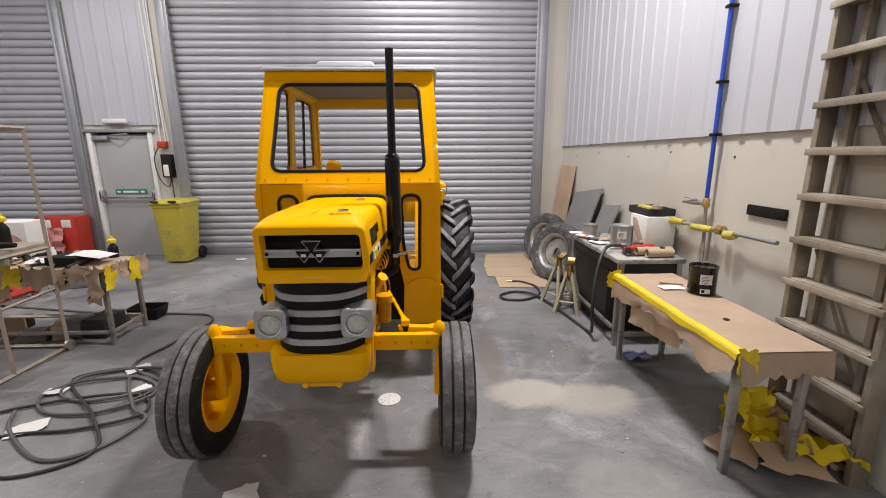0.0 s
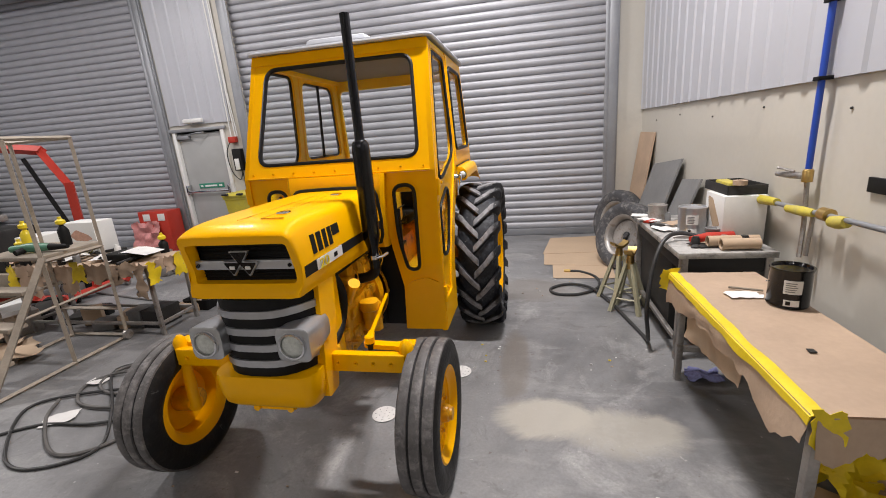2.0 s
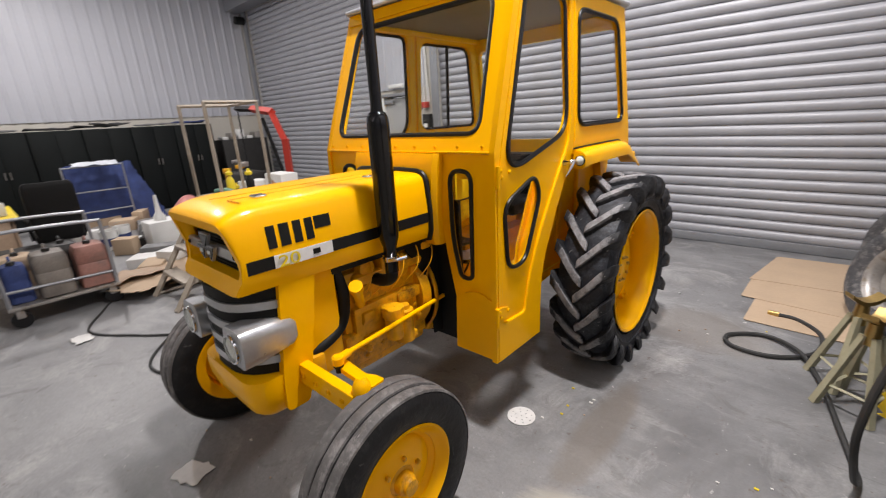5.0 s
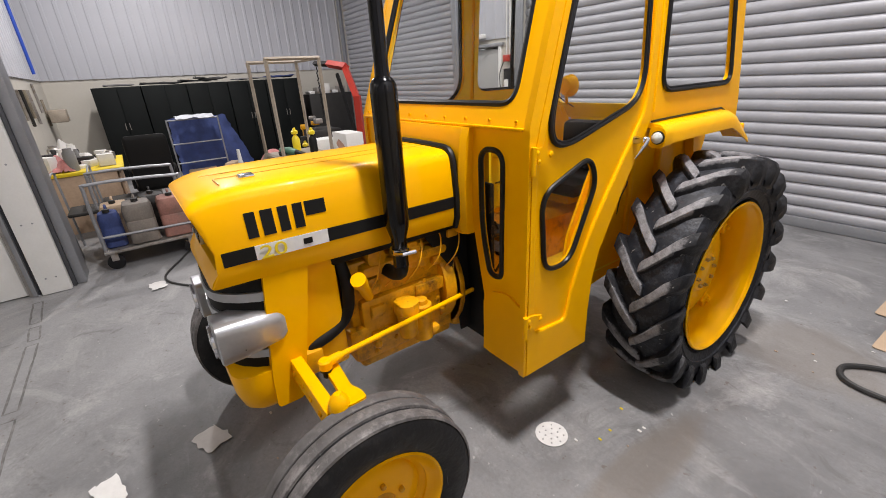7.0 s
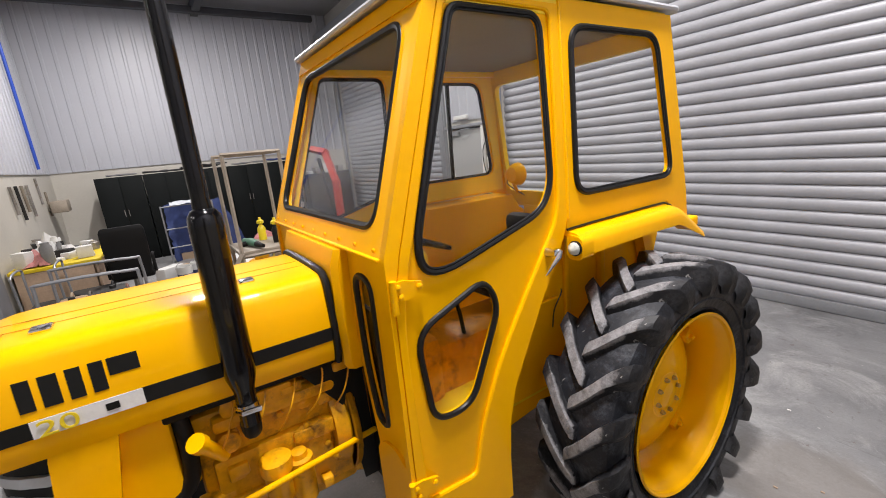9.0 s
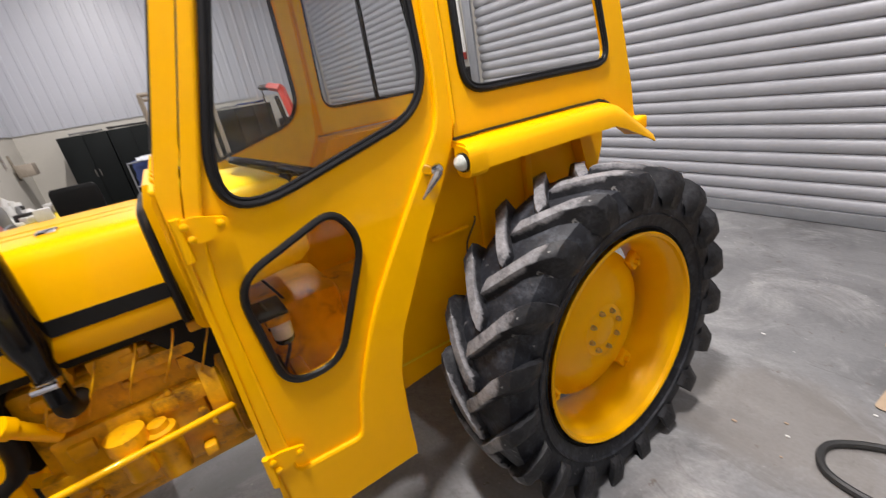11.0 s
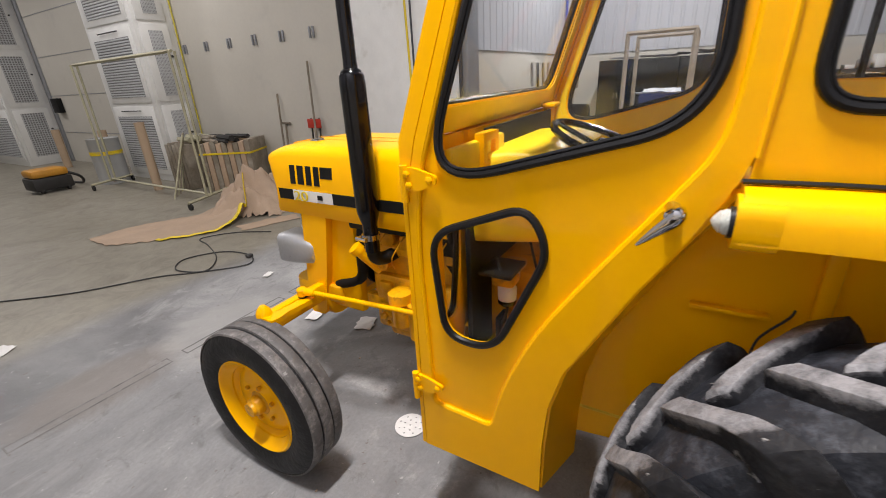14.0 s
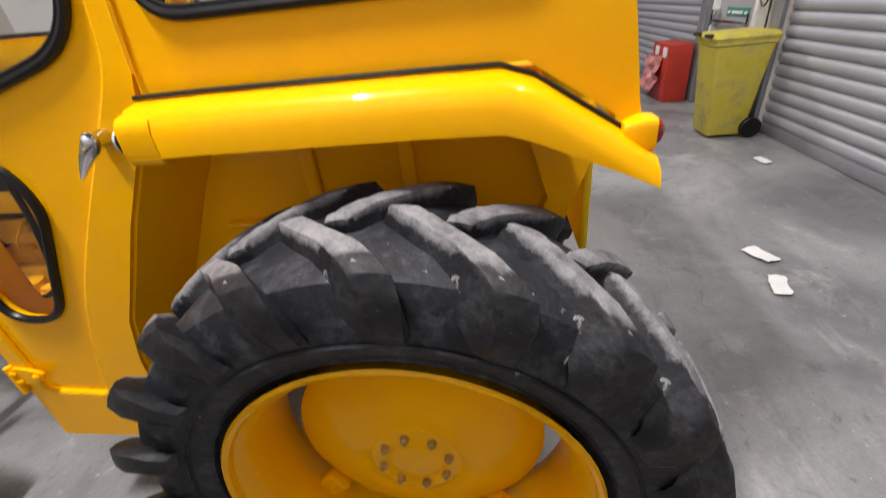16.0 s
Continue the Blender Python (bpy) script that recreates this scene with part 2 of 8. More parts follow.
wear_dust(TYRE_LUG, (0.29, 0.285, 0.295))
TYRE_FRONT = tyre_rubber("ribbed_rubber", amount=0.04, base=(0.008, 0.008, 0.009), flecks=0.15)
RIB = tyre_rubber("worn_rib_rubber", dust=(0.33, 0.31, 0.30), amount=0.55, base=(0.11, 0.104, 0.102))
OLD_TYRE = tyre_rubber("old_rubber", amount=0.5, base=(0.06, 0.06, 0.064))
SILVER = material("silver_paint", (0.50, 0.51, 0.53), 0.32, metal=0.7, var=0.1, bump=0.002)
CHROME = material("chrome", (0.72, 0.72, 0.74), 0.14, metal=1.0, var=0.08, bump=0.001)
STEEL = material("worn_steel", (0.38, 0.36, 0.34), 0.42, metal=0.7, var=0.25, bump=0.002, dirt=(0.2, 0.14, 0.08), dirt_at=0.62, dirt_scale=14)
LENS = material("lamp_lens", (0.55, 0.57, 0.53), 0.10, var=0.2, scale=60, grain=200, bump=0.01, coat=0.8)
RED_LENS = material("red_lens", (0.22, 0.008, 0.008), 0.15, var=0.1, bump=0.002, coat=0.6)
GLASS = glass("window_glass")
FLOOR = concrete()
CREAM = material("cream_panel", (0.54, 0.515, 0.458), 0.55, var=0.05, scale=1.2, grain=25, bump=0.002, dirt=(0.46, 0.44, 0.40), dirt_at=0.66, dirt_scale=1.6)
CLAD = material("white_cladding", (0.455, 0.465, 0.505), 0.42, var=0.03, scale=1.0, grain=20, bump=0.001, rough_var=0.06)
SHUTTER = material("galvanised_slat", (0.385, 0.39, 0.42), 0.42, metal=0.1, var=0.08, scale=5, grain=40, bump=0.001)
GUIDE = material("grey_guide", (0.30, 0.31, 0.33), 0.45, metal=0.4, var=0.1, bump=0.001)
WHITE = material("white_paint", (0.74, 0.74, 0.72), 0.45, var=0.05, bump=0.002, dirt=(0.52, 0.50, 0.46), dirt_at=0.68)
ROOF_WHITE = material("roof_white", (0.52, 0.535, 0.57), 0.35, var=0.05, bump=0.002)
DOOR_GREY = material("door_grey", (0.36, 0.365, 0.36), 0.45, var=0.05, bump=0.001)
BEAM = material("dark_steel", (0.055, 0.057, 0.065), 0.55, var=0.15, bump=0.002)
CEIL = material("roof_lining", (0.28, 0.28, 0.29), 0.6, var=0.04, bump=0.001)
WOOD = material("weathered_timber", (0.22, 0.185, 0.14), 0.65, var=0.25, scale=4, grain=50, bump=0.006, dirt=(0.38, 0.34, 0.28), dirt_at=0.56)
PLY = material("plywood", (0.46, 0.33, 0.23), 0.6, var=0.18, scale=3, grain=40, bump=0.004)
CARD = material("cardboard", (0.47, 0.35, 0.24), 0.75, var=0.08, scale=3, grain=50, bump=0.003)
KRAFT = material("kraft_paper", (0.43, 0.315, 0.225), 0.7, var=0.10, scale=5, grain=45, bump=0.010)
TAPE = material("yellow_tape", (0.74, 0.55, 0.012), 0.5, var=0.12, scale=9, bump=0.008)
PAPER = material("white_paper", (0.72, 0.71, 0.69), 0.7, var=0.08, scale=12, bump=0.004)
BLUE = material("blue_plastic", (0.02, 0.07, 0.42), 0.35, var=0.08, bump=0.001)
BRASS = material("brass", (0.55, 0.38, 0.14), 0.35, metal=0.9, var=0.15, bump=0.002)
BIN = material("dirty_yellow_plastic", (0.56, 0.47, 0.05), 0.5, var=0.2, scale=5, bump=0.004, dirt=(0.36, 0.31, 0.10), dirt_at=0.55, dirt_scale=5)
RED = material("red_paint", (0.45, 0.035, 0.02), 0.4, var=0.15, bump=0.003)
PINK = material("pink_plastic", (0.5, 0.2, 0.19), 0.45, var=0.3, scale=14, bump=0.01)
GREEN = material("sign_green", (0.03, 0.22, 0.14), 0.4, var=0.05, bump=0)
NAVY = material("navy_cloth", (0.03, 0.05, 0.16), 0.8, var=0.3, scale=8, bump=0.02)
CABLE = material("cable_rubber", (0.03, 0.03, 0.03), 0.5, var=0.2, bump=0.001)
SLATE = material("grey_board", (0.20, 0.20, 0.20), 0.6, var=0.15, bump=0.004)
DARK = material("dark_interior", (0.018, 0.017, 0.016), 0.6, var=0.4, scale=8, bump=0.004)
BLACK_CAB = material("black_cabinet", (0.006, 0.0075, 0.0075), 0.65, var=0.3, scale=2, bump=0.002, spec=0.15)
TAN = material("tan_rack", (0.40, 0.38, 0.26), 0.5, var=0.15, bump=0.002)
FRAME_TAN = material("dusty_steps", (0.36, 0.31, 0.25), 0.55, metal=0.2, var=0.2, scale=8, bump=0.003)
YPLAST = material("yellow_plastic", (0.78, 0.60, 0.02), 0.4, var=0.05, bump=0.001)
LUMINAIRE = bpy.data.materials.new("lamp_diffuser")
LUMINAIRE.use_nodes = True
LUMINAIRE.node_tree.nodes["Principled BSDF"].inputs["Emission Color"].default_value = (1, 0.97, 0.93, 1)
LUMINAIRE.node_tree.nodes["Principled BSDF"].inputs["Emission Strength"].default_value = 6.0

# ---- mesh helpers ----
def at_world(ob):
    m = ob.matrix_basis.copy()
    while ob.parent:
        m = ob.parent.matrix_basis @ ob.matrix_parent_inverse @ m
        ob = ob.parent
    return m


def part(name, bm, mat, parent=None, label="", flat=False):
    """Links a bmesh, in world coordinates, as one mesh object under a thing or a part."""
    me = bpy.data.meshes.new(name)
    bmesh.ops.recalc_face_normals(bm, faces=bm.faces)
    bm.to_mesh(me)
    bm.free()
    me.materials.append(mat)
    if not flat:
        me.shade_smooth()
        me.set_sharp_from_angle(angle=radians(38))
    ob = new(name, me)
    if parent:
        ob.parent = parent
        ob.matrix_parent_inverse = at_world(parent).inverted()
    if label:
        ob["label"] = label
    return ob


def thing(name, place, label, category, group=""):
    ob = new(name)
    ob.empty_display_size = 0.1
    ob.matrix_basis = Matrix.Translation(place)
    return tagged(ob, label, category, group)


def solo(name, bm, mat, label, category, group="", kind="", flat=False):
    return tagged(part(name, bm, mat, None, "", flat), label, category, group, kind)


def merge(bm, tmp, m=None):
    if m is not None:
        bmesh.ops.transform(tmp, matrix=m, verts=tmp.verts)
    me = bpy.data.meshes.new("tmp")
    tmp.to_mesh(me)
    tmp.free()
    bm.from_mesh(me)
    bpy.data.meshes.remove(me)
    return bm


def box(x0, x1, y0, y1, z0, z1, b=0.004, bm=None, m=None, seg=2):
    bm = bm or bmesh.new()
    t = bmesh.new()
    bmesh.ops.create_cube(t, size=1)
    bmesh.ops.transform(t, matrix=Matrix.Translation(((x0 + x1) / 2, (y0 + y1) / 2, (z0 + z1) / 2)) @ Matrix.Diagonal((x1 - x0, y1 - y0, z1 - z0, 1)), verts=t.verts)
    b = min(b, 0.45 * min(x1 - x0, y1 - y0, z1 - z0))
    if b > 0:
        bmesh.ops.bevel(t, geom=t.edges[:], offset=b, segments=seg, affect="EDGES", profile=0.5)
    return merge(bm, t, m)


def rings(rows, bm=None, closed=True, caps=True, loop=False):
    """Faces between rows of points; closed: each row is a ring; loop: the last row meets the first."""
    bm = bm or bmesh.new()
    vs = [[bm.verts.new(p) for p in row] for row in rows]
    n = len(rows[0])
    pairs = list(zip(vs, vs[1:])) + ([(vs[-1], vs[0])] if loop else [])
    for a, c in pairs:
        for i in range(n if closed else n - 1):
            j = (i + 1) % n
            bm.faces.new((a[i], a[j], c[j], c[i]))
    if caps and closed and not loop:
        bm.faces.new(vs[0][::-1])
        bm.faces.new(vs[-1])
    return bm


def tube(pts, r, bm=None, n=8, closed=False, squash=1.0):
    """A bar of round section along points; r: one radius or one a point."""
    pts = [Vector(p) for p in pts]
    k = len(pts)
    rs = r if isinstance(r, (list, tuple)) else [r] * k
    rows, up = [], None
    for i, p in enumerate(pts):
        a = pts[(i - 1) % k] if (closed or i > 0) else p
        c = pts[(i + 1) % k] if (closed or i < k - 1) else p
        d = (c - a).normalized()
        if up is None:
            up = Vector((0, 0, 1)) if abs(d.z) < 0.9 else Vector((0, 1, 0))
        side = d.cross(up).normalized()
        up = side.cross(d).normalized()
        rows.append([p + rs[i] * (math.cos(6.28318 * j / n) * side + squash * math.sin(6.28318 * j / n) * up) for j in range(n)])
    return rings(rows, bm, True, not closed, closed)


def smooth(pts, steps=6, closed=False):
    pts = [Vector(p) for p in pts]
    k, out = len(pts), []
    for i in range(k if closed else k - 1):
        p0, p1, p2, p3 = [pts[j % k] if closed else pts[min(max(j, 0), k - 1)] for j in (i - 1, i, i + 1, i + 2)]
        for s in range(steps):
            t = s / steps
            out.append(0.5 * (2 * p1 + (p2 - p0) * t + (2 * p0 - 5 * p1 + 4 * p2 - p3) * t * t + (3 * p1 - p0 - 3 * p2 + p3) * t**3))
    return out if closed else out + [pts[-1]]


def lathe(profile, centre, axis="x", n=32, bm=None, closed=False):
    """Turns (along, radius) rows about an axis through centre."""
    c = Vector(centre)

    def place(a, r, w):
        u, v = r * math.cos(w), r * math.sin(w)
        return c + Vector({"x": (a, u, v), "y": (u, a, v), "z": (u, v, a)}[axis])

    rows = [[place(a, max(r, 1e-4), 6.283185 * i / n) for i in range(n)] for a, r in profile]
    return rings(rows, bm, True, not closed, closed)


def rpoly(pts, r, n=5):
    """A polygon with rounded corners, in two dimensions."""
    out, k = [], len(pts)
    for i, p in enumerate(pts):
        rad = r[i] if isinstance(r, (list, tuple)) else r
        p, a, c = Vector(p), Vector(pts[i - 1]), Vector(pts[(i + 1) % k])
        da, dc = a - p, c - p
        d = min(rad, 0.49 * da.length, 0.49 * dc.length)
        s, e = p + da.normalized() * d, p + dc.normalized() * d
        for j in range(n + 1):
            t = j / n
            out.append(tuple((1 - t) ** 2 * s + 2 * t * (1 - t) * p + t * t * e))
    return out


def grow(poly, d):
    """Moves an outline outwards by d (for any winding)."""
    k = len(poly)
    area = sum(poly[i - 1][0] * poly[i][1] - poly[i][0] * poly[i - 1][1] for i in range(k))
    s, out = (1 if area > 0 else -1), []
    for i in range(k):
        a, p, c = Vector(poly[i - 1]), Vector(poly[i]), Vector(poly[(i + 1) % k])
        t = ((p - a).normalized() + (c - p).normalized())
        t = t.normalized() if t.length > 1e-6 else (c - a).normalized()
        out.append((p.x + s * d * t.y, p.y - s * d * t.x))
    return out


def panel(outer, holes, f, thick, cuts=(), bm=None):
    """A sheet with holes, drawn in (u, v) and placed by f(u, v, w); cuts: (axis, value) lines where it bends."""
    bm = bm or bmesh.new()
    t = bmesh.new()
    loops = [list(outer)] + [list(h) for h in holes]
    vs = [t.verts.new((u, v, 0)) for lp in loops for u, v in lp]
    for tri in tessellate_polygon([[Vector((u, v, 0)) for u, v in lp] for lp in loops]):
        try:
            t.faces.new([vs[i] for i in tri])
        except ValueError:
            pass
    for axis, value in cuts:
        no = (1, 0, 0) if axis == "u" else (0, 1, 0)
        co = (value, 0, 0) if axis == "u" else (0, value, 0)
        bmesh.ops.bisect_plane(t, geom=t.verts[:] + t.edges[:] + t.faces[:], plane_co=co, plane_no=no, dist=1e-5)
    t.verts.index_update()
    front = [bm.verts.new(f(v.co.x, v.co.y, 0.0)) for v in t.verts]
    back = [bm.verts.new(f(v.co.x, v.co.y, -thick)) for v in t.verts]
    for fc in t.faces:
        ids = [v.index for v in fc.verts]
        bm.faces.new([front[i] for i in ids])
        bm.faces.new([back[i] for i in reversed(ids)])
    for e in t.edges:
        if len(e.link_faces) == 1:
            a, c = e.verts[0].index, e.verts[1].index
            bm.faces.new((front[a], front[c], back[c], back[a]))
    t.free()
    return bm


def seal(outline, f, r, bm=None, n=8):
    return tube([f(u, v, 0.0) for u, v in outline], r, bm, n, True)


def sheet(x0, x1, y0, y1, nx, ny, height, thick=0.002, m=None, jag=0.0):
    """A thin crumpled or sagging sheet."""
    bm = bmesh.new()
    top, low = [], []
    for i in range(nx + 1):
        for j in range(ny + 1):
            x, y = x0 + (x1 - x0) * i / nx, y0 + (y1 - y0) * j / ny
            if jag and (i in (0, nx) or j in (0, ny)):
                x, y = x + random.uniform(-jag, jag), y + random.uniform(-jag, jag)
            z = height(x, y)
            top.append(bm.verts.new((x, y, z + thick)))
            low.append(bm.verts.new((x, y, z)))
    k = ny + 1
    for i in range(nx):
        for j in range(ny):
            q = (i * k + j, (i + 1) * k + j, (i + 1) * k + j + 1, i * k + j + 1)
            bm.faces.new([top[a] for a in q])
            bm.faces.new([low[a] for a in reversed(q)])
    border = [(i * k, (i + 1) * k) for i in range(nx)] + [(nx * k + j, nx * k + j + 1) for j in range(ny)]
    border += [((i + 1) * k + ny, i * k + ny) for i in range(nx)] + [(j + 1, j) for j in range(ny)]
    for a, c in border:
        bm.faces.new((top[a], low[a], low[c], top[c]))
    if m is not None:
        bmesh.ops.transform(bm, matrix=m, verts=bm.verts)
    return bm

# ---- the building ----
EAST, NORTH, WEST, SOUTH, TOP = 2.13, 7.03, -10.6, -15.0, 5.3
PART_X, BAY_Y = -4.1, 0.75

solo("floor", box(WEST - 0.2, EAST + 0.2, SOUTH - 0.2, NORTH + 0.4, -0.15, 0, 0), FLOOR, "grey power-floated concrete workshop floor with dust and scuffs", "floor", kind="structure")
solo("ceiling", box(WEST - 0.2, EAST + 0.2, SOUTH - 0.2, NORTH + 0.4, TOP, TOP + 0.1, 0), CEIL, "pale profiled roof lining of the workshop", "ceiling", kind="structure")

# north wall with two roller shutters and a fire door
SH1, SH2, DR = (-3.97, 1.66), (-10.25, -5.6), (-5.42, -4.44)
notch = [(WEST - 0.2, 0)]
for x0, x1, h in ((*SH2, 4.35), (*DR, 2.0), (*SH1, 4.75)):
    notch += [(x0, 0), (x0, h), (x1, h), (x1, 0)]
notch += [(EAST + 0.2, 0), (EAST + 0.2, TOP), (WEST - 0.2, TOP)]
solo("wall_north", panel(notch, [], lambda u, v, w: (u, NORTH - w, v), 0.2), CREAM, "cream painted wall with shutter and door openings", "wall", kind="structure")
solo("wall_east", box(EAST, EAST + 0.2, SOUTH, NORTH, 0, TOP, 0), CREAM, "cream wall with white cladding above", "wall", kind="structure")
solo("wall_west", box(WEST - 0.2, WEST, BAY_Y, NORTH, 0, TOP, 0), CREAM, "cream wall with white cladding above", "wall", kind="structure")
solo("wall_south", box(PART_X - 0.2, EAST + 0.2, SOUTH - 0.2, SOUTH, 0, TOP, 0), WHITE, "white panelled end wall", "wall", kind="structure")
solo("wall_partition", box(PART_X - 0.2, PART_X, SOUTH, BAY_Y, 0, TOP, 0), CREAM, "cream partition wall with bracket hooks", "wall", kind="structure")
solo("wall_bay", box(WEST, PART_X - 0.2, BAY_Y - 0.2, BAY_Y, 0, TOP, 0), CREAM, "cream wall closing the side bay", "wall", kind="structure")


def cladding(name, a, c, z0, z1, f, pitch=0.225):
    """Profiled sheet with narrow raised ribs; f(along, out, z)."""
    prof, u = [], a
    while u < c - 1e-6:
        for du, out in ((0, 0), (pitch * 0.62, 0), (pitch * 0.70, 0.013), (pitch * 0.88, 0.013), (pitch * 0.96, 0)):
            if u + du <= c:
                prof.append((u + du, out))
        u += pitch
    prof.append((c, 0))
    rows = [[f(u, 0.022 + o, z) for u, o in prof] + [f(u, 0.003, z) for u, o in reversed(prof)] for z in (z0, z1)]
    return solo(name, rings(rows), CLAD, "white profiled steel wall cladding", "cladding", kind="structure", flat=True)


cladding("cladding_east", SOUTH, NORTH - 0.01, 1.755, TOP, lambda u, o, z: (EAST - o, u, z))
cladding("cladding_west", BAY_Y, NORTH - 0.01, 1.92, TOP, lambda u, o, z: (WEST + o, u, z))
cladding("cladding_bay", WEST + 0.06, PART_X - 0.2, 1.92, TOP, lambda u, o, z: (u, BAY_Y + o, z))
cladding("cladding_north", -5.44, -4.27, 2.11, TOP, lambda u, o, z: (u, NORTH - o, z))


def shutter(name, x0, x1, height, label):
    """Roller shutter: curved laths between two channel guides, with a bottom rail."""
    sh = tagged(thing(name, ((x0 + x1) / 2, NORTH + 0.05, 0), label, "roller shutter"), kind="structure")
    pitch, y = 0.1125, NORTH + 0.055
    prof = [(0.0, 0.012), (0.005, -0.004), (0.018, -0.014), (0.04, -0.023), (0.065, -0.024), (0.088, -0.017), (0.103, -0.004), (0.108, 0.012), (0.1125, 0.012)]
    rows = [[(x, dy, dz) for dz, dy in prof] + [(x, dy + 0.003, dz) for dz, dy in reversed(prof)] for x in (x0 - 0.03, x1 + 0.03)]
    bm = rings(rows)
    first = part("slat", bm, SHUTTER)
    first.matrix_basis = Matrix.Translation((0, y, 0.10))
    first.parent = sh
    first.matrix_parent_inverse = at_world(sh).inverted()
    for i in range(1, int((height - 0.1) / pitch) + 1):
        o = first.copy()
        scene.collection.objects.link(o)
        o.matrix_basis = Matrix.Translation((0, y, 0.10 + i * pitch))
    part("bottom_rail", box(x0, x1, y - 0.03, y + 0.03, 0.004, 0.105, 0.006), GUIDE, sh)
    for a, s in ((x0, 1), (x1, -1)):
        bm = box(min(a, a - s * 0.11), max(a, a - s * 0.11), NORTH - 0.075, NORTH - 0.004, 0.002, height, 0.004)
        box(min(a, a + s * 0.05), max(a, a + s * 0.05), NORTH - 0.075, NORTH - 0.062, 0.002, height, 0.002, bm)
        box(min(a - s * .11, a - s * .13), max(a - s * .11, a - s * .13), NORTH - 0.05, NORTH - 0.004, 0.002, height, 0.002, bm)
        part("guide", bm, GUIDE, sh)
    return sh


shutter("shutter_1", *SH1, 4.75, "closed grey galvanised roller shutter door")
sh2 = shutter("shutter_2", *SH2, 4.35, "closed grey galvanised roller shutter door with a coil box")
part("coil_box", box(SH2[0] - 0.15, SH2[1] + 0.15, NORTH - 0.45, NORTH - 0.08, 4.3, 4.75, 0.02), GUIDE, sh2)
part("motor", lathe([(0, 0.02), (0.0, 0.09), (0.22, 0.09), (0.22, 0.02)], (SH2[0] - 0.02, NORTH - 0.3, 4.12), "y", 16), BLACK_MATT, sh2, "black shutter motor")

# fire door
door = tagged(thing("door_1", (-4.93, NORTH, 0), "closed grey steel fire door with push bar and green sign", "door"), kind="structure")
part("door_leaf", box(DR[0] + 0.03, DR[1] - 0.03, NORTH + 0.03, NORTH + 0.075, 0.006, 1.97, 0.003), DOOR_GREY, door)
for x in (DR[0], DR[1] - 0.045):
    part("jamb", box(x - 0.01, x + 0.055, NORTH - 0.03, NORTH + 0.08, 0.002, 2.0, 0.004), WHITE, door)
part("lintel", box(DR[0] - 0.06, DR[1] + 0.06, NORTH - 0.045, NORTH + 0.08, 2.0, 2.05, 0.004), GUIDE, door)
bm = box(DR[0] + 0.07, DR[1] - 0.07, NORTH - 0.06, NORTH - 0.03, 0.965, 1.0, 0.008)
for x in (DR[0] + 0.05, DR[1] - 0.1):
    box(x, x + 0.05, NORTH - 0.06, NORTH + 0.03, 0.93, 1.1, 0.006, bm)
part("push_bar", bm, CHROME, door, "bright metal push bar")
sign = part("sign", box(-5.16, -4.66, NORTH + 0.022, NORTH + 0.03, 1.03, 1.115, 0.001), GREEN, door, "green exit sign with unreadable white text bars")
for i, (a, c) in enumerate(((-5.04, -4.8), (-5.13, -5.08), (-4.76, -4.70))):
    part("text_bar", box(a, c, NORTH + 0.017, NORTH + 0.021, 1.055, 1.085, 0.001), WHITE, sign)
bm = box(DR[0] + 0.06, DR[0] + 0.3, NORTH - 0.03, NORTH + 0.03, 1.88, 1.94, 0.006)
tube([(DR[0] + 0.28, NORTH - 0.02, 1.95), (DR[0] + 0.5, NORTH - 0.1, 1.965), (DR[0] + 0.62, NORTH - 0.02, 1.975)], 0.01, bm, 6)
part("door_closer", bm, GUIDE, door)
bulk = tagged(solo("bulkhead_light", box(-5.1, -4.73, NORTH - 0.12, NORTH - 0.055, 2.13, 2.2, 0.02), WHITE, "white emergency bulkhead light above the fire door", "light"))

# conduit and control box beside the door
ctl = thing("control_box", (-4.2, NORTH, 1.4), "black and white shutter control box with cables on the wall", "control box")
part("case", box(-4.3, -4.14, NORTH - 0.1, NORTH - 0.002, 1.3, 1.66, 0.01), BLACK_MATT, ctl)
part("cover", box(-4.265, -4.185, NORTH - 0.12, NORTH - 0.101, 1.32, 1.5, 0.006), WHITE, ctl)
part("isolator", box(-4.33, -4.2, NORTH - 0.09, NORTH - 0.002, 1.76, 1.86, 0.012), RED, ctl)
for i, x in enumerate((-4.30, -4.22, -4.18)):
    part("conduit", tube([(x, NORTH - 0.03, 1.86), (x - 0.02 * i, NORTH - 0.03, 2.6), (x - 0.05, NORTH - 0.03, TOP - 0.02)], 0.011, None, 6), WHITE, ctl)
part("lead", tube(smooth([(-4.31, NORTH - 0.05, 1.8), (-4.40, NORTH - 0.08, 1.6), (-4.37, NORTH - 0.08, 1.3), (-4.25, NORTH - 0.07, 1.15), (-4.2, NORTH - 0.05, 1.28)]), 0.008, None, 6), CABLE, ctl)
part("lead", tube(smooth([(-4.2, NORTH - 0.04, 1.3), (-4.19, NORTH - 0.04, 0.9), (-4.15, NORTH - 0.05, 0.75)]), 0.009, None, 6), CABLE, ctl)

# roof steel
for i, (x, z) in enumerate(((-10.2, 5.02), (-8.9, 5.16))):
    solo("beam_%d" % (i + 1), box(x - 0.07, x + 0.07, BAY_Y + 0.06, NORTH - 0.5, z, z + 0.13, 0.006), BEAM, "dark painted steel roof purlin", "beam", kind="structure")
solo("beam_3", box(WEST + 0.06, -4.3, 3.9, 4.05, 5.05, 5.28, 0.006), BEAM, "dark painted steel roof rafter", "beam", kind="structure")

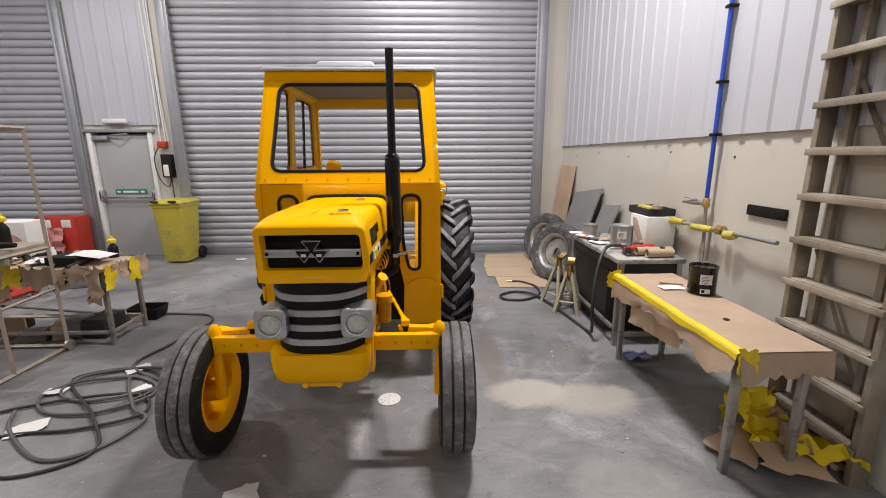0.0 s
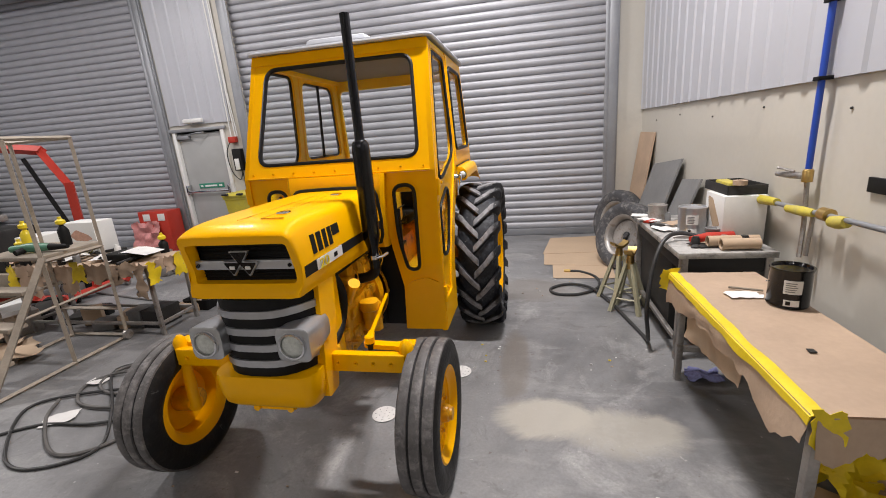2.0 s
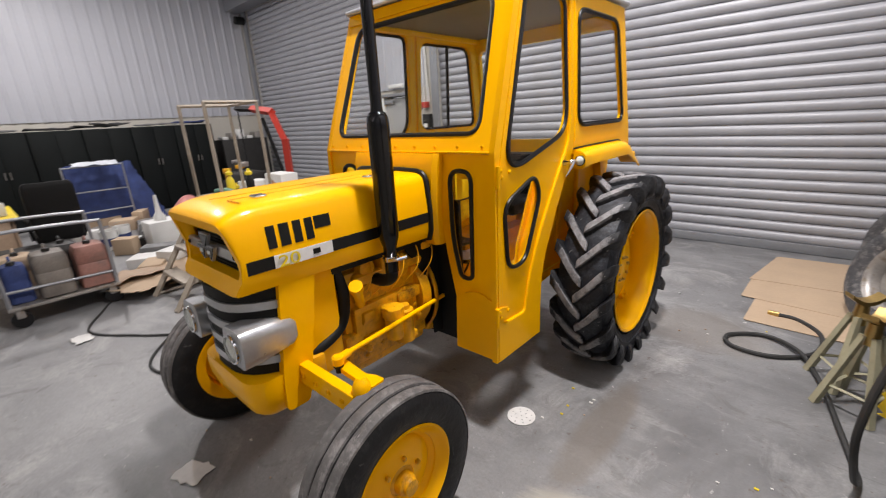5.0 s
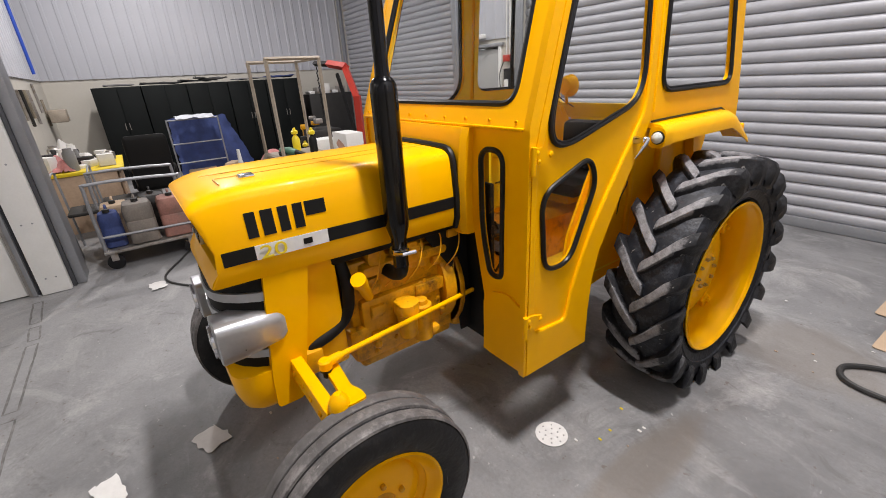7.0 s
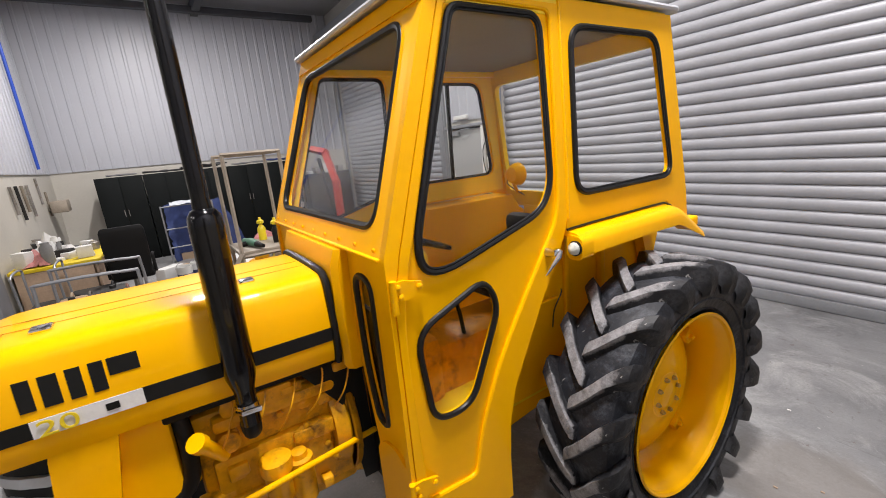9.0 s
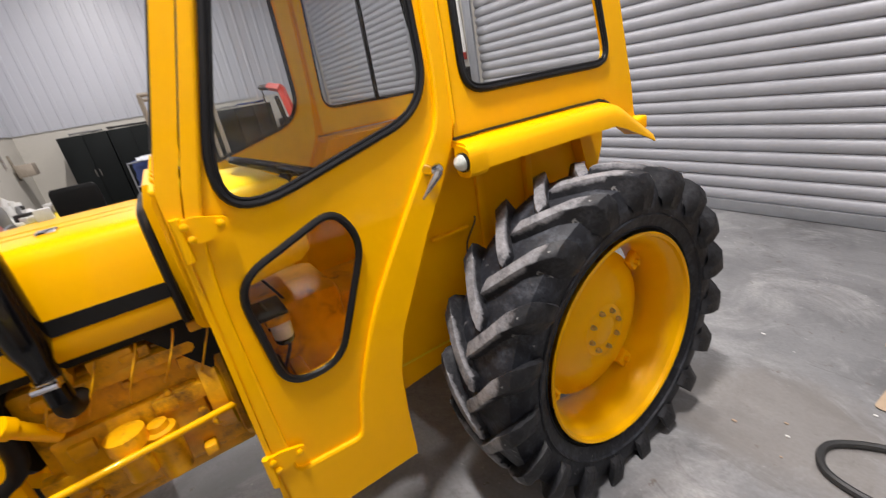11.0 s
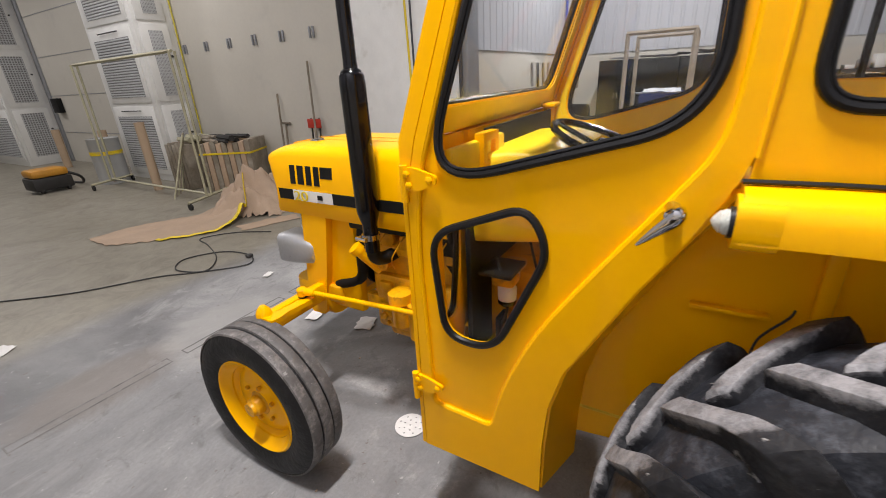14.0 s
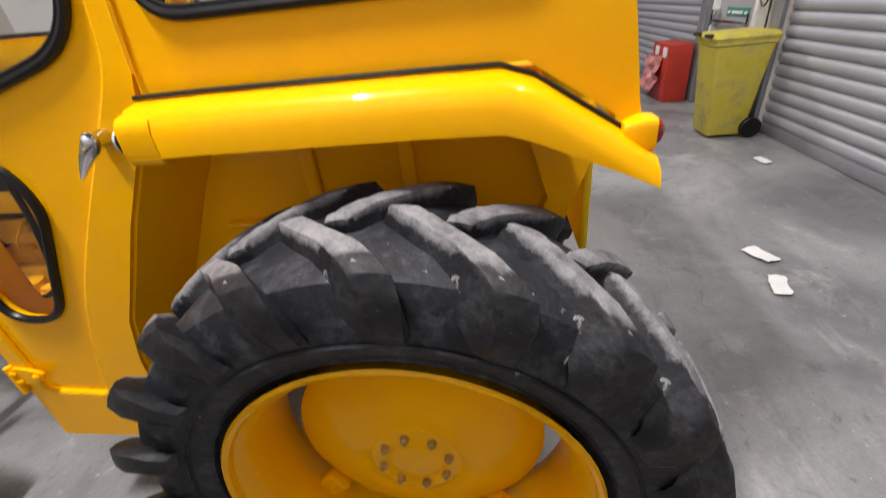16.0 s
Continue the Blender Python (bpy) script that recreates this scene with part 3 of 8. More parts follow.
# luminaires
for lx, ly, share in LAMP_SPOTS:
    lum = thing("bay_lamp", (lx, ly, LAMP_Z), "white LED high bay lamp hung under the roof", "lamp", "high bay lamps")
    part("housing", box(lx - 0.4, lx + 0.4, ly - 0.17, ly + 0.17, LAMP_Z + 0.004, LAMP_Z + 0.09, 0.01), WHITE, lum)
    for dx in (-0.3, 0.3):
        part("hanger", tube([(lx + dx, ly, LAMP_Z + 0.09), (lx + dx, ly, TOP + 0.01)], 0.006, None, 6), STEEL, lum)

# column and white door at the end of the partition
col = tagged(thing("column_1", (-3.85, 0.93, 0), "white clad steel column with dark edge gaps and rivets", "column"), kind="structure")
part("casing", box(-4.12, -3.80, 0.835, 1.045, 0.003, TOP, 0.006), WHITE, col)
# Solid dark bar in place of the shaded gap between casing and flange.
part("gap_bar", box(-4.2, -3.86, 1.047, 1.075, 0.003, TOP, 0.002), BEAM, col)
part("flange", box(-4.2, -3.9, 1.077, 1.15, 0.003, TOP, 0.004), GUIDE, col)
part("gap_strip", box(-4.2, -3.85, 0.805, 0.833, 0.003, TOP, 0.002), BEAM, col)
part("edge_channel", box(-4.2, -3.82, 0.772, 0.803, 0.003, TOP, 0.003), GUIDE, col)
part("edge_channel", box(-4.2, -3.84, 0.745, 0.770, 0.003, TOP, 0.003), STEEL, col)
for i in range(7):
    for dy in (0.90, 0.97):
        part("rivet", lathe([(0, 0.0), (0.004, 0.007), (0.0, 0.008)], (-3.80, dy, 0.15 + 0.5 * i), "x", 8), GUIDE, col)
d2 = tagged(thing("door_2", (-3.9, 0.1, 0), "white steel door with black window and grey kick panel", "door"), kind="structure")
part("door_leaf", box(-4.0, -3.88, 0.42, 0.742, 0.01, 2.6, 0.004), WHITE, d2)
part("door_leaf", box(-4.0, -3.88, -0.75, 0.40, 0.01, 2.6, 0.004), WHITE, d2)
part("window_pane", box(-3.879, -3.874, 0.46, 0.715, 1.16, 1.57, 0.002), BLACK, d2, "black window")
part("window_trim", box(-3.8795, -3.866, 0.715, 0.735, 1.10, 1.62, 0.002), GUIDE, d2)
part("kick_panel", box(-3.879, -3.872, 0.44, 0.715, 0.72, 1.12, 0.003), DOOR_GREY, d2)
for dy in (0.47, 0.62):
    part("panel_vent", box(-3.8715, -3.868, dy, dy + 0.07, 1.03, 1.06, 0.001), BEAM, d2)
part("yellow_edge", tube([(-3.87, 0.33, 2.9), (-3.87, 0.36, 1.4), (-3.87, 0.405, 0.02), (-3.87, -0.3, 0.02)], 0.014, None, 6), TAPE, d2, "yellow edge tape")
part("door_bar", box(-3.93, -3.865, 0.402, 0.418, 0.02, 2.55, 0.002), BEAM, d2)

# ---- the tractor ----
C = -0.612          # middle line
AX_F, AX_R = 2.15, 4.11
tractor = thing("tractor", (C, 3.2, 0), "freshly painted yellow farm tractor with cab, parked on concrete", "tractor")


def P(name, bm, mat, label="", parent=None):
    return part(name, bm, mat, parent or tractor, label)


def halfw(z):
    return 0.628 if z < 1.42 else 0.628 - 0.05 * (z - 1.42)


def y_front(z):
    return 2.915 if z < 1.44 else 2.915 + 0.34 * (z - 1.44)


# bonnet
def bonnet_row(y, w, zt, zb, k=1.0):
    half = [(0.0, zb), (0.8 * w, zb), (w - 0.012, zb + 0.006), (w + 0.002, zb + 0.05), (w + 0.004, 1.16), (w - 0.001, 1.22), (w - 0.004 - 0.006 * k, zt - 0.048 * k), (w - 0.004 - 0.016 * k, zt - 0.026 * k), (w - 0.004 - 0.034 * k, zt - 0.011 * k), (w - 0.004 - 0.062 * k, zt - 0.004 * k), (w - 0.15, zt - 0.001), (0, zt)]
    return [(C + x, y, z) for x, z in half] + [(C - x, y, z) for x, z in reversed(half[1:-1])]


NOSE = ((1.0, 1.897), (1.036, 1.897), (1.062, 1.905), (1.092, 1.925), (1.12, 1.932), (1.15, 1.930), (1.25, 1.902), (1.29, 1.889), (1.31, 1.885), (1.4, 1.885))


def nose_y(z):
    """Front edge of the bonnet: an overhanging top edge, raked back to the lip below."""
    for (z0, y0), (z1, y1) in zip(NOSE, NOSE[1:]):
        if z <= z1:
            return y0 + (y1 - y0) * (z - z0) / (z1 - z0)
    return NOSE[-1][1]


def nose_row(step, w, zt, zb, k):
    """A bonnet section that follows the nose; step 0 at the rim, 1 at y = 1.97."""
    return [(x, nose_y(z) + 0.0015 + (1.97 - nose_y(z)) * step, z) for x, y, z in bonnet_row(0, w, zt, zb, k)]


def bonnet_w(y):
    return 0.262 + 0.013 * min(1, max(0, (y - 1.9) / 0.6))


rows = [nose_row(0.0, 0.2595, 1.303, 1.036, 0.55), nose_row(0.05, 0.2625, 1.309, 1.033, 0.6), nose_row(0.25, 0.264, 1.319, 1.032, 0.7), nose_row(0.6, 0.264, 1.332, 1.031, 0.85), nose_row(1.0, 0.264, 1.342, 1.031, 0.95), bonnet_row(2.03, 0.264, 1.348, 1.030)]
rows += [bonnet_row(y, bonnet_w(y), 1.35, 1.031 - 0.014 * (y - 1.96)) for y in (2.1, 2.3, 2.5, 2.7, 2.84)]
hood = P("bonnet", rings(rows, caps=False), YELLOW)
top_line = box(C - 0.012, C - 0.008, 1.97, 2.83, 1.3495, 1.352, 0)
box(C + 0.075, C + 0.079, 2.0, 2.83, 1.3488, 1.351, 0, top_line)
box(C + 0.075, C + 0.18, 2.0, 2.004, 1.346, 1.351, 0, top_line)
P("lid_joint", top_line, YELLOW_CAST, parent=hood)
for y in (2.07, 2.6):
    P("latch", box(C + 0.1, C + 0.15, y, y + 0.05, 1.347, 1.36, 0.006), CHROME, "chrome bonnet latch", hood)
P("cowl_seal", tube([(p[0] * 1.0, 2.853, p[2]) for p in bonnet_row(2.85, 0.279, 1.356, 1.015)], 0.013, None, 8, True), RUBBER, parent=hood)

# nose surround and upper grille
outline = [(p[0] - C, p[2]) for p in bonnet_row(0, 0.2595, 1.303, 1.036, 0.55)]
opening = rpoly([(-0.236, 1.092), (0.236, 1.092), (0.230, 1.266), (-0.230, 1.266)], 0.020)
bm = panel(outline, [opening], lambda u, v, w: (C + u, nose_y(v) - w, v), 0.012, cuts=[("v", q) for q in (1.062, 1.092, 1.12, 1.15, 1.25, 1.29)])
rows = [[(C + u * q, nose_y(v) + d, v) for u, v in opening] for q, d in ((1.0, 0.010), (0.995, 0.012), (0.965, 0.050), (1.0, 0.052))]
rings(rows, bm, caps=False)
nose = P("nose_surround", bm, YELLOW)
grille = P("upper_grille", box(C - 0.240, C + 0.240, 1.978, 1.99, 1.075, 1.28, 0.002), BLACK_MATT, "matt black recessed grille")
for i in range(13):
    z = 1.092 + 0.0138 * i
    P("grille_wire", box(C - 0.226, C + 0.226, 1.972, 1.9785, z, z + 0.005, 0.001), BLACK_MATT, parent=grille)
bar = P("trim_bar", box(C - 0.227, C + 0.227, 1.935, 1.958, 1.150, 1.190, 0.004), SILVER, "silver trim bar across the grille", grille)
for s in (-1, 1):
    P("trim_bolt", lathe([(0, 0), (-0.006, 0.008), (0, 0.009)], (C + s * 0.213, 1.934, 1.169), "y", 8), BLACK, parent=grille)


def triangle(cx, cz, w, h, y, mat, name):
    pts = rpoly([(cx - w, cz + h), (cx + w, cz + h), (cx, cz - h)], 0.006, 3)
    return P(name, panel(pts, [], lambda u, v, q: (u, y - q, v), 0.012), mat, parent=grille)


for dx, dz in ((0, 0.028), (-0.036, -0.016), (0.036, -0.016)):
    triangle(C + dx, 1.174 + dz, 0.046, 0.032, 1.918, SILVER, "emblem_rim")
    triangle(C + dx, 1.1755 + dz, 0.039, 0.026, 1.915, BLACK, "emblem")
for dx in (-0.036, 0.036):
    P("emblem_bar", box(C + dx - 0.012, C + dx + 0.012, 1.911, 1.9145, 1.158, 1.172, 0.001), WHITE, parent=grille)


# lower grille: curved bands
def band(z0, z1, proud, mat, name, label=""):
    hw, d = 0.232 + proud, 0.0
    arc = []
    for i in range(13):
        a = -1 + 2 * i / 12
        x = hw * a
        arc.append((C + x, 1.895 - proud + 0.14 * abs(a) ** 3.2))
    rows = [[(x, y, z0), (x, y, z1), (x, y + 0.03, z1), (x, y + 0.03, z0)] for x, y in arc]
    P(name, rings(rows), mat, label)


z = 1.03
for i, (h, silver) in enumerate(((0.05, 0), (0.034, 1), (0.044, 0), (0.034, 1), (0.04, 0), (0.034, 1), (0.04, 0), (0.034, 1), (0.045, 0))):
    band(z - h + 0.001, z - 0.001, 0.006 if silver else 0.0, SILVER if silver else BLACK_MATT, "silver_band" if silver else "grille_band")
    z -= h
GR_LOW = z


# headlamps
def headlamp(s):
    x, zc = C + s * 0.204, 0.842
    rows = []
    for y, w, h, r in ((1.866, 0.068, 0.068, 0.03), (1.870, 0.075, 0.075, 0.034), (1.93, 0.076, 0.075, 0.04), (2.0, 0.073, 0.070, 0.045), (2.07, 0.066, 0.062, 0.045), (2.09, 0.055, 0.05, 0.04)):
        rows.append([(x + u, y, zc + v) for u, v in rpoly([(-w, -h), (w, -h), (w, h), (-w, h)], r, 4)])
    lamp = P("headlamp", rings(rows), SILVER, "silver headlamp in a square bezel")
    P("lamp_gasket", lathe([(0.002, 0.0615), (-0.003, 0.0615), (-0.003, 0.055), (0.002, 0.055)], (x, 1.866, zc), "y", 28, closed=True), SILVER, parent=lamp)
    P("lamp_ring", lathe([(0, 0.058), (-0.010, 0.057), (-0.011, 0.05), (0, 0.05)], (x, 1.865, zc), "y", 28, closed=True), CHROME, "chrome lamp ring", lamp)
    P("lamp_lens", lathe([(0, 0.0505), (-0.008, 0.044), (-0.014, 0.028), (-0.016, 0.001)], (x, 1.867, zc), "y", 24), LENS, "clear ribbed glass lens", lamp)


headlamp(1)
headlamp(-1)

# front casting, side pillars, axle
bm = bmesh.new()
rows = []
for z, w, y0, r in ((GR_LOW, 0.246, 1.882, 0.09), (0.64, 0.248, 1.88, 0.09), (0.58, 0.244, 1.885, 0.09), (0.53, 0.235, 1.90, 0.08), (0.503, 0.215, 1.925, 0.07), (0.495, 0.19, 1.95, 0.05)):
    rows.append([(C + u, v, z) for u, v in rpoly([(-w, y0), (w, y0), (w, 2.13), (-w, 2.13)], [r, r, 0.02, 0.02], 5)])
cast = P("front_casting", rings(rows, bm), YELLOW)
bm = box(C - 0.1, C + 0.1, 1.955, 2.06, 0.462, 0.50, 0.01)
for s in (-1, 1):
    lathe([(-0.012, 0.006), (-0.012, 0.016), (0.012, 0.016), (0.012, 0.006)], (C + s * 0.085, 1.95, 0.482), "y", 10, bm)
P("tow_bracket", bm, YELLOW, parent=cast)
for s in (-1, 1):
    poly = rpoly([(2.05, 1.045), (2.205, 1.045), (2.165, 0.82), (2.125, 0.62), (2.10, 0.51), (2.0, 0.51), (2.005, 0.64), (2.03, 0.85)], 0.02, 3)
    x0 = C + s * 0.254
    P("side_pillar", panel(poly, [], lambda u, v, w: (x0 + s * w, u, v), 0.05), YELLOW)
    P("radiator_side", box(min(C + s * 0.16, C + s * 0.215), max(C + s * 0.16, C + s * 0.215), 2.1, 2.32, 0.55, 1.03, 0.02), YELLOW)

bm = box(C - 0.24, C + 0.24, AX_F - 0.055, AX_F + 0.055, 0.585, 0.675, 0.01)
P("axle_beam", bm, YELLOW_CAST)
for s in (-1, 1):
    kx = C + s * 0.60
    lo, hi = sorted((C + s * 0.2, kx))
    bm = box(lo, hi, AX_F - 0.075, AX_F - 0.03, 0.60, 0.69, 0.008)
    for i in range(4):
        bx = C + s * (0.28 + 0.085 * i)
        lathe([(0, 0.004), (-0.006, 0.010), (0.0, 0.011)], (bx, AX_F - 0.075, 0.645), "y", 8, bm)
    arm = P("axle_arm", bm, YELLOW)
    bm = lathe([(0.32, 0.02), (0.32, 0.030), (0.50, 0.027), (0.585, 0.024), (0.60, 0.034), (0.71, 0.034), (0.73, 0.026), (0.745, 0.012)], (kx, AX_F - 0.03, 0), "z", 16)
    tube([(kx, AX_F - 0.03, 0.352), (kx + s * 0.09, AX_F, 0.352)], [0.04, 0.03], bm, 12)
    P("kingpin", bm, YELLOW, parent=arm)
    # flat lever on the kingpin, ball joint, drag link to the steering box
    lever = rpoly([(0.040, 0.045), (0.045, -0.02), (0.0, -0.042), (-0.05, -0.022), (-0.19, -0.028), (-0.215, -0.012), (-0.215, 0.012), (-0.19, 0.022), (-0.05, 0.022), (-0.01, 0.04)], 0.012, 3)
    P("steering_arm", panel(lever, [], lambda u, v, w: (kx + s * (u - 0.012), AX_F + 0.012 + v - 0.1 * u, 0.700 + 0.09 * max(0.0, u + 0.05) + w), 0.022, cuts=[("u", -0.05), ("u", 0.0)]), YELLOW, parent=arm)
    ex = C + s * 0.415
    P("ball_boot", lathe([(0.676, 0.01), (0.678, 0.014), (0.702, 0.014), (0.704, 0.021), (0.712, 0.022), (0.714, 0.01)], (ex, 2.153, 0), "z", 12), BLACK_MATT, "", arm)
    bm = tube([(ex, 2.150, 0.731), (ex - s * 0.014, 2.215, 0.729), (ex - s * 0.0145, 2.217, 0.729), (C + s * 0.237, 2.96, 0.662)], [0.019, 0.017, 0.0115, 0.0115], None, 10)
    lathe([(0.712, 0.008), (0.713, 0.023), (0.742, 0.024), (0.748, 0.018), (0.749, 0.004)], (ex, 2.153, 0), "z", 12, bm)
    P("drag_link", bm, YELLOW)


# wheels
def front_wheel(s):
    cx = C + s * 0.688
    R, c = 0.354, (cx, AX_F, 0.352)
    prof = [(-0.062, 0.215), (-0.082, 0.245), (-0.094, 0.29), (-0.088, 0.335), (-0.075, 0.357), (-0.06, 0.362), (0.06, 0.362), (0.075, 0.357), (0.088, 0.335), (0.094, 0.29), (0.082, 0.245), (0.062, 0.215), (0.0, 0.205)]
    w = P("front_wheel", lathe([(s * a, r * 0.951) for a, r in prof], c, "x", 56, closed=True), TYRE_FRONT, "black ribbed front tyre on a yellow disc wheel")
    for a in (-0.055, 0.0, 0.055):
        drop = 0.004 if abs(a) > 0.05 else 0.0
        P("tread_rib", lathe([(a - 0.024, 0.34), (a - 0.021, R - 0.002 - drop), (a - 0.016, R - drop), (a + 0.016, R - drop), (a + 0.021, R - 0.002 - drop), (a + 0.024, 0.34)], c, "x", 56, closed=True), RIB, parent=w)
    rim = [(0.078, 0.236), (0.082, 0.228), (0.076, 0.220), (0.06, 0.212), (0.045, 0.188), (0.0, 0.182), (-0.045, 0.188), (-0.06, 0.212), (-0.078, 0.236), (-0.072, 0.21), (-0.05, 0.178), (0.0, 0.172), (0.02, 0.168), (0.032, 0.15), (0.034, 0.11), (0.045, 0.06), (0.038, 0.06), (0.026, 0.12), (0.01, 0.16), (0.05, 0.20)]
    P("rim", lathe([(s * a, r * 0.951) for a, r in rim], c, "x", 48, closed=True), YELLOW, parent=w)
    hub = [(-0.08, 0.02), (-0.08, 0.06), (0.03, 0.065), (0.045, 0.055), (0.05, 0.045), (0.078, 0.04), (0.085, 0.032), (0.098, 0.03), (0.102, 0.012)]
    P("hub", lathe([(s * a, r) for a, r in hub], c, "x", 20), YELLOW_CAST, parent=w)
    for i in range(6):
        a = 1.0472 * i + 0.3
        P("wheel_nut", lathe([(s * 0.04, 0.010), (s * 0.052, 0.010), (s * 0.056, 0.005)], (cx, AX_F + 0.085 * math.cos(a), 0.352 + 0.085 * math.sin(a)), "x", 6), YELLOW_CAST, parent=w)


NUT = material("rusty_nut", (0.50, 0.34, 0.10), 0.42, metal=0.25, var=0.35, scale=40, grain=120, bump=0.003)
LUG = ((-0.02, 0.56, 0.594, -0.014, 0.050), (-0.01, 0.56, 0.601, 0.0, 0.060), (0.02, 0.558, 0.603, 0.045, 0.060), (0.06, 0.556, 0.602, 0.115, 0.062), (0.1, 0.55, 0.60, 0.195, 0.067), (0.13, 0.538, 0.594, 0.255, 0.073), (0.152, 0.522, 0.585, 0.298, 0.077), (0.162, 0.505, 0.558, 0.32, 0.072), (0.162, 0.49, 0.512, 0.332, 0.064), (0.156, 0.475, 0.478, 0.34, 0.056))
GROW = 1.044     # tyre, rim and disc; the tyre is soft and sits flat on the floor


def rear_wheel(s):
    cx, zc = C + s * 0.761, 0.576
    c = (cx, AX_R, zc)
    prof = [(-0.105, 0.372), (-0.138, 0.41), (-0.156, 0.465), (-0.153, 0.515), (-0.135, 0.55), (-0.09, 0.566), (0.0, 0.57), (0.09, 0.566), (0.135, 0.55), (0.153, 0.515), (0.156, 0.465), (0.138, 0.41), (0.105, 0.372), (0.0, 0.36)]
    w = P("rear_wheel", lathe([(s * a, r * GROW) for a, r in prof], c, "x", 72, closed=True), TYRE, "large black lugged rear tyre on a yellow wheel")
    for v in w.data.vertices:
        v.co.z = max(v.co.z, 0.004)
    n = 19
    for side in (-1, 1):
        fine = []
        for (p, q) in zip(LUG, LUG[1:]):
            fine += [[p[k] + (q[k] - p[k]) * f for k in range(5)] for f in (0.0, 0.34, 0.67)]
        rows = []
        for i, (a, r, top, sh, wd) in enumerate(fine + [LUG[-1]]):
            out = max(0.0, (a - 0.11)) * 0.4
            ring = []
            chip = 0.0022 * noise.noise(Vector((i * 0.9, side * 3.0, s)))
            for da, rr, ex in ((-0.56, r - 0.012, 0.0), (-0.455, top - 0.007, out), (-0.435, top - 0.001, out), (-0.415, top, out), (-0.06, top + 0.001, out), (0.31, top, out), (0.335, top - 0.0012, out), (0.375, top - 0.008, out), (0.80, r - 0.012, 0.0)):
                q = -sh + da * wd / 0.57
                rr += chip * (1 if abs(da) < 0.5 else 0)
                ring.append((cx + s * side * (a + ex), AX_R + rr * GROW * math.cos(q), zc + rr * GROW * math.sin(q)))
            rows.append(ring)
        first = None
        for k in range(n):
            turn = Matrix.Translation(c) @ Matrix.Rotation(6.283185 * (k + (0.5 if side > 0 else 0.0)) / n, 4, "X") @ Matrix.Translation(-Vector(c))
            if first is None:
                bm = rings(rows)
                wear = bm.verts.layers.float.new("wear")
                for v in bm.verts:
                    a = (v.co.x - cx) * s * side
                    r = math.hypot(v.co.y - AX_R, v.co.z - zc)
                    v[wear] = max(0.0, min(1.0, (r - 0.610) / 0.008)) * max(0.0, min(1.0, (0.21 - a) / 0.09))
                first = o = P("tyre_lug", bm, TYRE_LUG, "angled black tread lug with a dusty worn crown", w)
            else:
                o = first.copy()
                scene.collection.objects.link(o)
            o.matrix_basis = turn
            low = [v for v in o.data.vertices if (turn @ v.co).z < 0.003]
            if low:
                o.data = o.data.copy()
                back = turn.inverted()
                for v in o.data.vertices:
                    q = turn @ v.co
                    if q.z < 0.003:
                        q.z = 0.003
                        v.co = back @ q
    for r in (0.418, 0.465):
        P("sidewall_ring", lathe([(s * (0.128 + (r - 0.418) * 0.45), r - 0.004), (s * (0.138 + (r - 0.418) * 0.4), r), (s * (0.132 + (r - 0.418) * 0.45), r + 0.005)], c, "x", 64, closed=True), TYRE, parent=w)
    rim = [(0.138, 0.386), (0.144, 0.380), (0.138, 0.371), (0.118, 0.366), (0.10, 0.350), (0.04, 0.338), (-0.06, 0.338), (-0.108, 0.366), (-0.122, 0.388), (-0.10, 0.35), (-0.05, 0.326), (0.03, 0.326), (0.09, 0.340), (0.115, 0.356)]
    P("rim", lathe([(s * a * 1.02, r * GROW) for a, r in rim], c, "x", 64, closed=True), YELLOW, parent=w)
    disc = [(-0.03, 0.05), (-0.03, 0.270), (-0.022, 0.288), (-0.012, 0.287), (0.012, 0.25), (0.034, 0.20), (0.046, 0.14), (0.052, 0.104), (0.056, 0.100), (0.058, 0.060), (0.061, 0.056), (0.063, 0.05), (0.065, 0.001)]
    P("wheel_disc", lathe([(s * (a - 0.02), r * GROW) for a, r in disc], c, "x", 48), YELLOW, parent=w)
    for i in range(8):
        a = 0.785398 * i + 0.2
        y, z = AX_R + 0.080 * math.cos(a), zc + 0.080 * math.sin(a)
        bm = lathe([(s * 0.054, 0.0125), (s * 0.057, 0.0125), (s * 0.058, 0.0100), (s * 0.069, 0.0100), (s * 0.071, 0.0075)], (cx - s * 0.02, y, z), "x", 6)
        lathe([(s * 0.066, 0.0052), (s * 0.0745, 0.0052), (s * 0.076, 0.003)], (cx - s * 0.02, y, z), "x", 8, bm)
        P("wheel_nut", bm, NUT, parent=w)
    for i in range(4):
        a = 1.5708 * i + 0.62
        m = Matrix.Translation((cx, AX_R, zc)) @ Matrix.Rotation(a, 4, "X")
        lo, hi = sorted((s * -0.03, s * 0.002))
        bm = box(lo, hi, 0.284, 0.345, -0.034, 0.034, 0.010, None, m)
        lathe([(s * 0.0, 0.013), (s * 0.018, 0.012), (s * 0.02, 0.006)], (cx, AX_R + 0.311 * math.cos(a), zc + 0.311 * math.sin(a)), "x", 6, bm)
        P("rim_clamp", bm, YELLOW, parent=w)


front_wheel(1)
front_wheel(-1)
rear_wheel(1)
rear_wheel(-1)

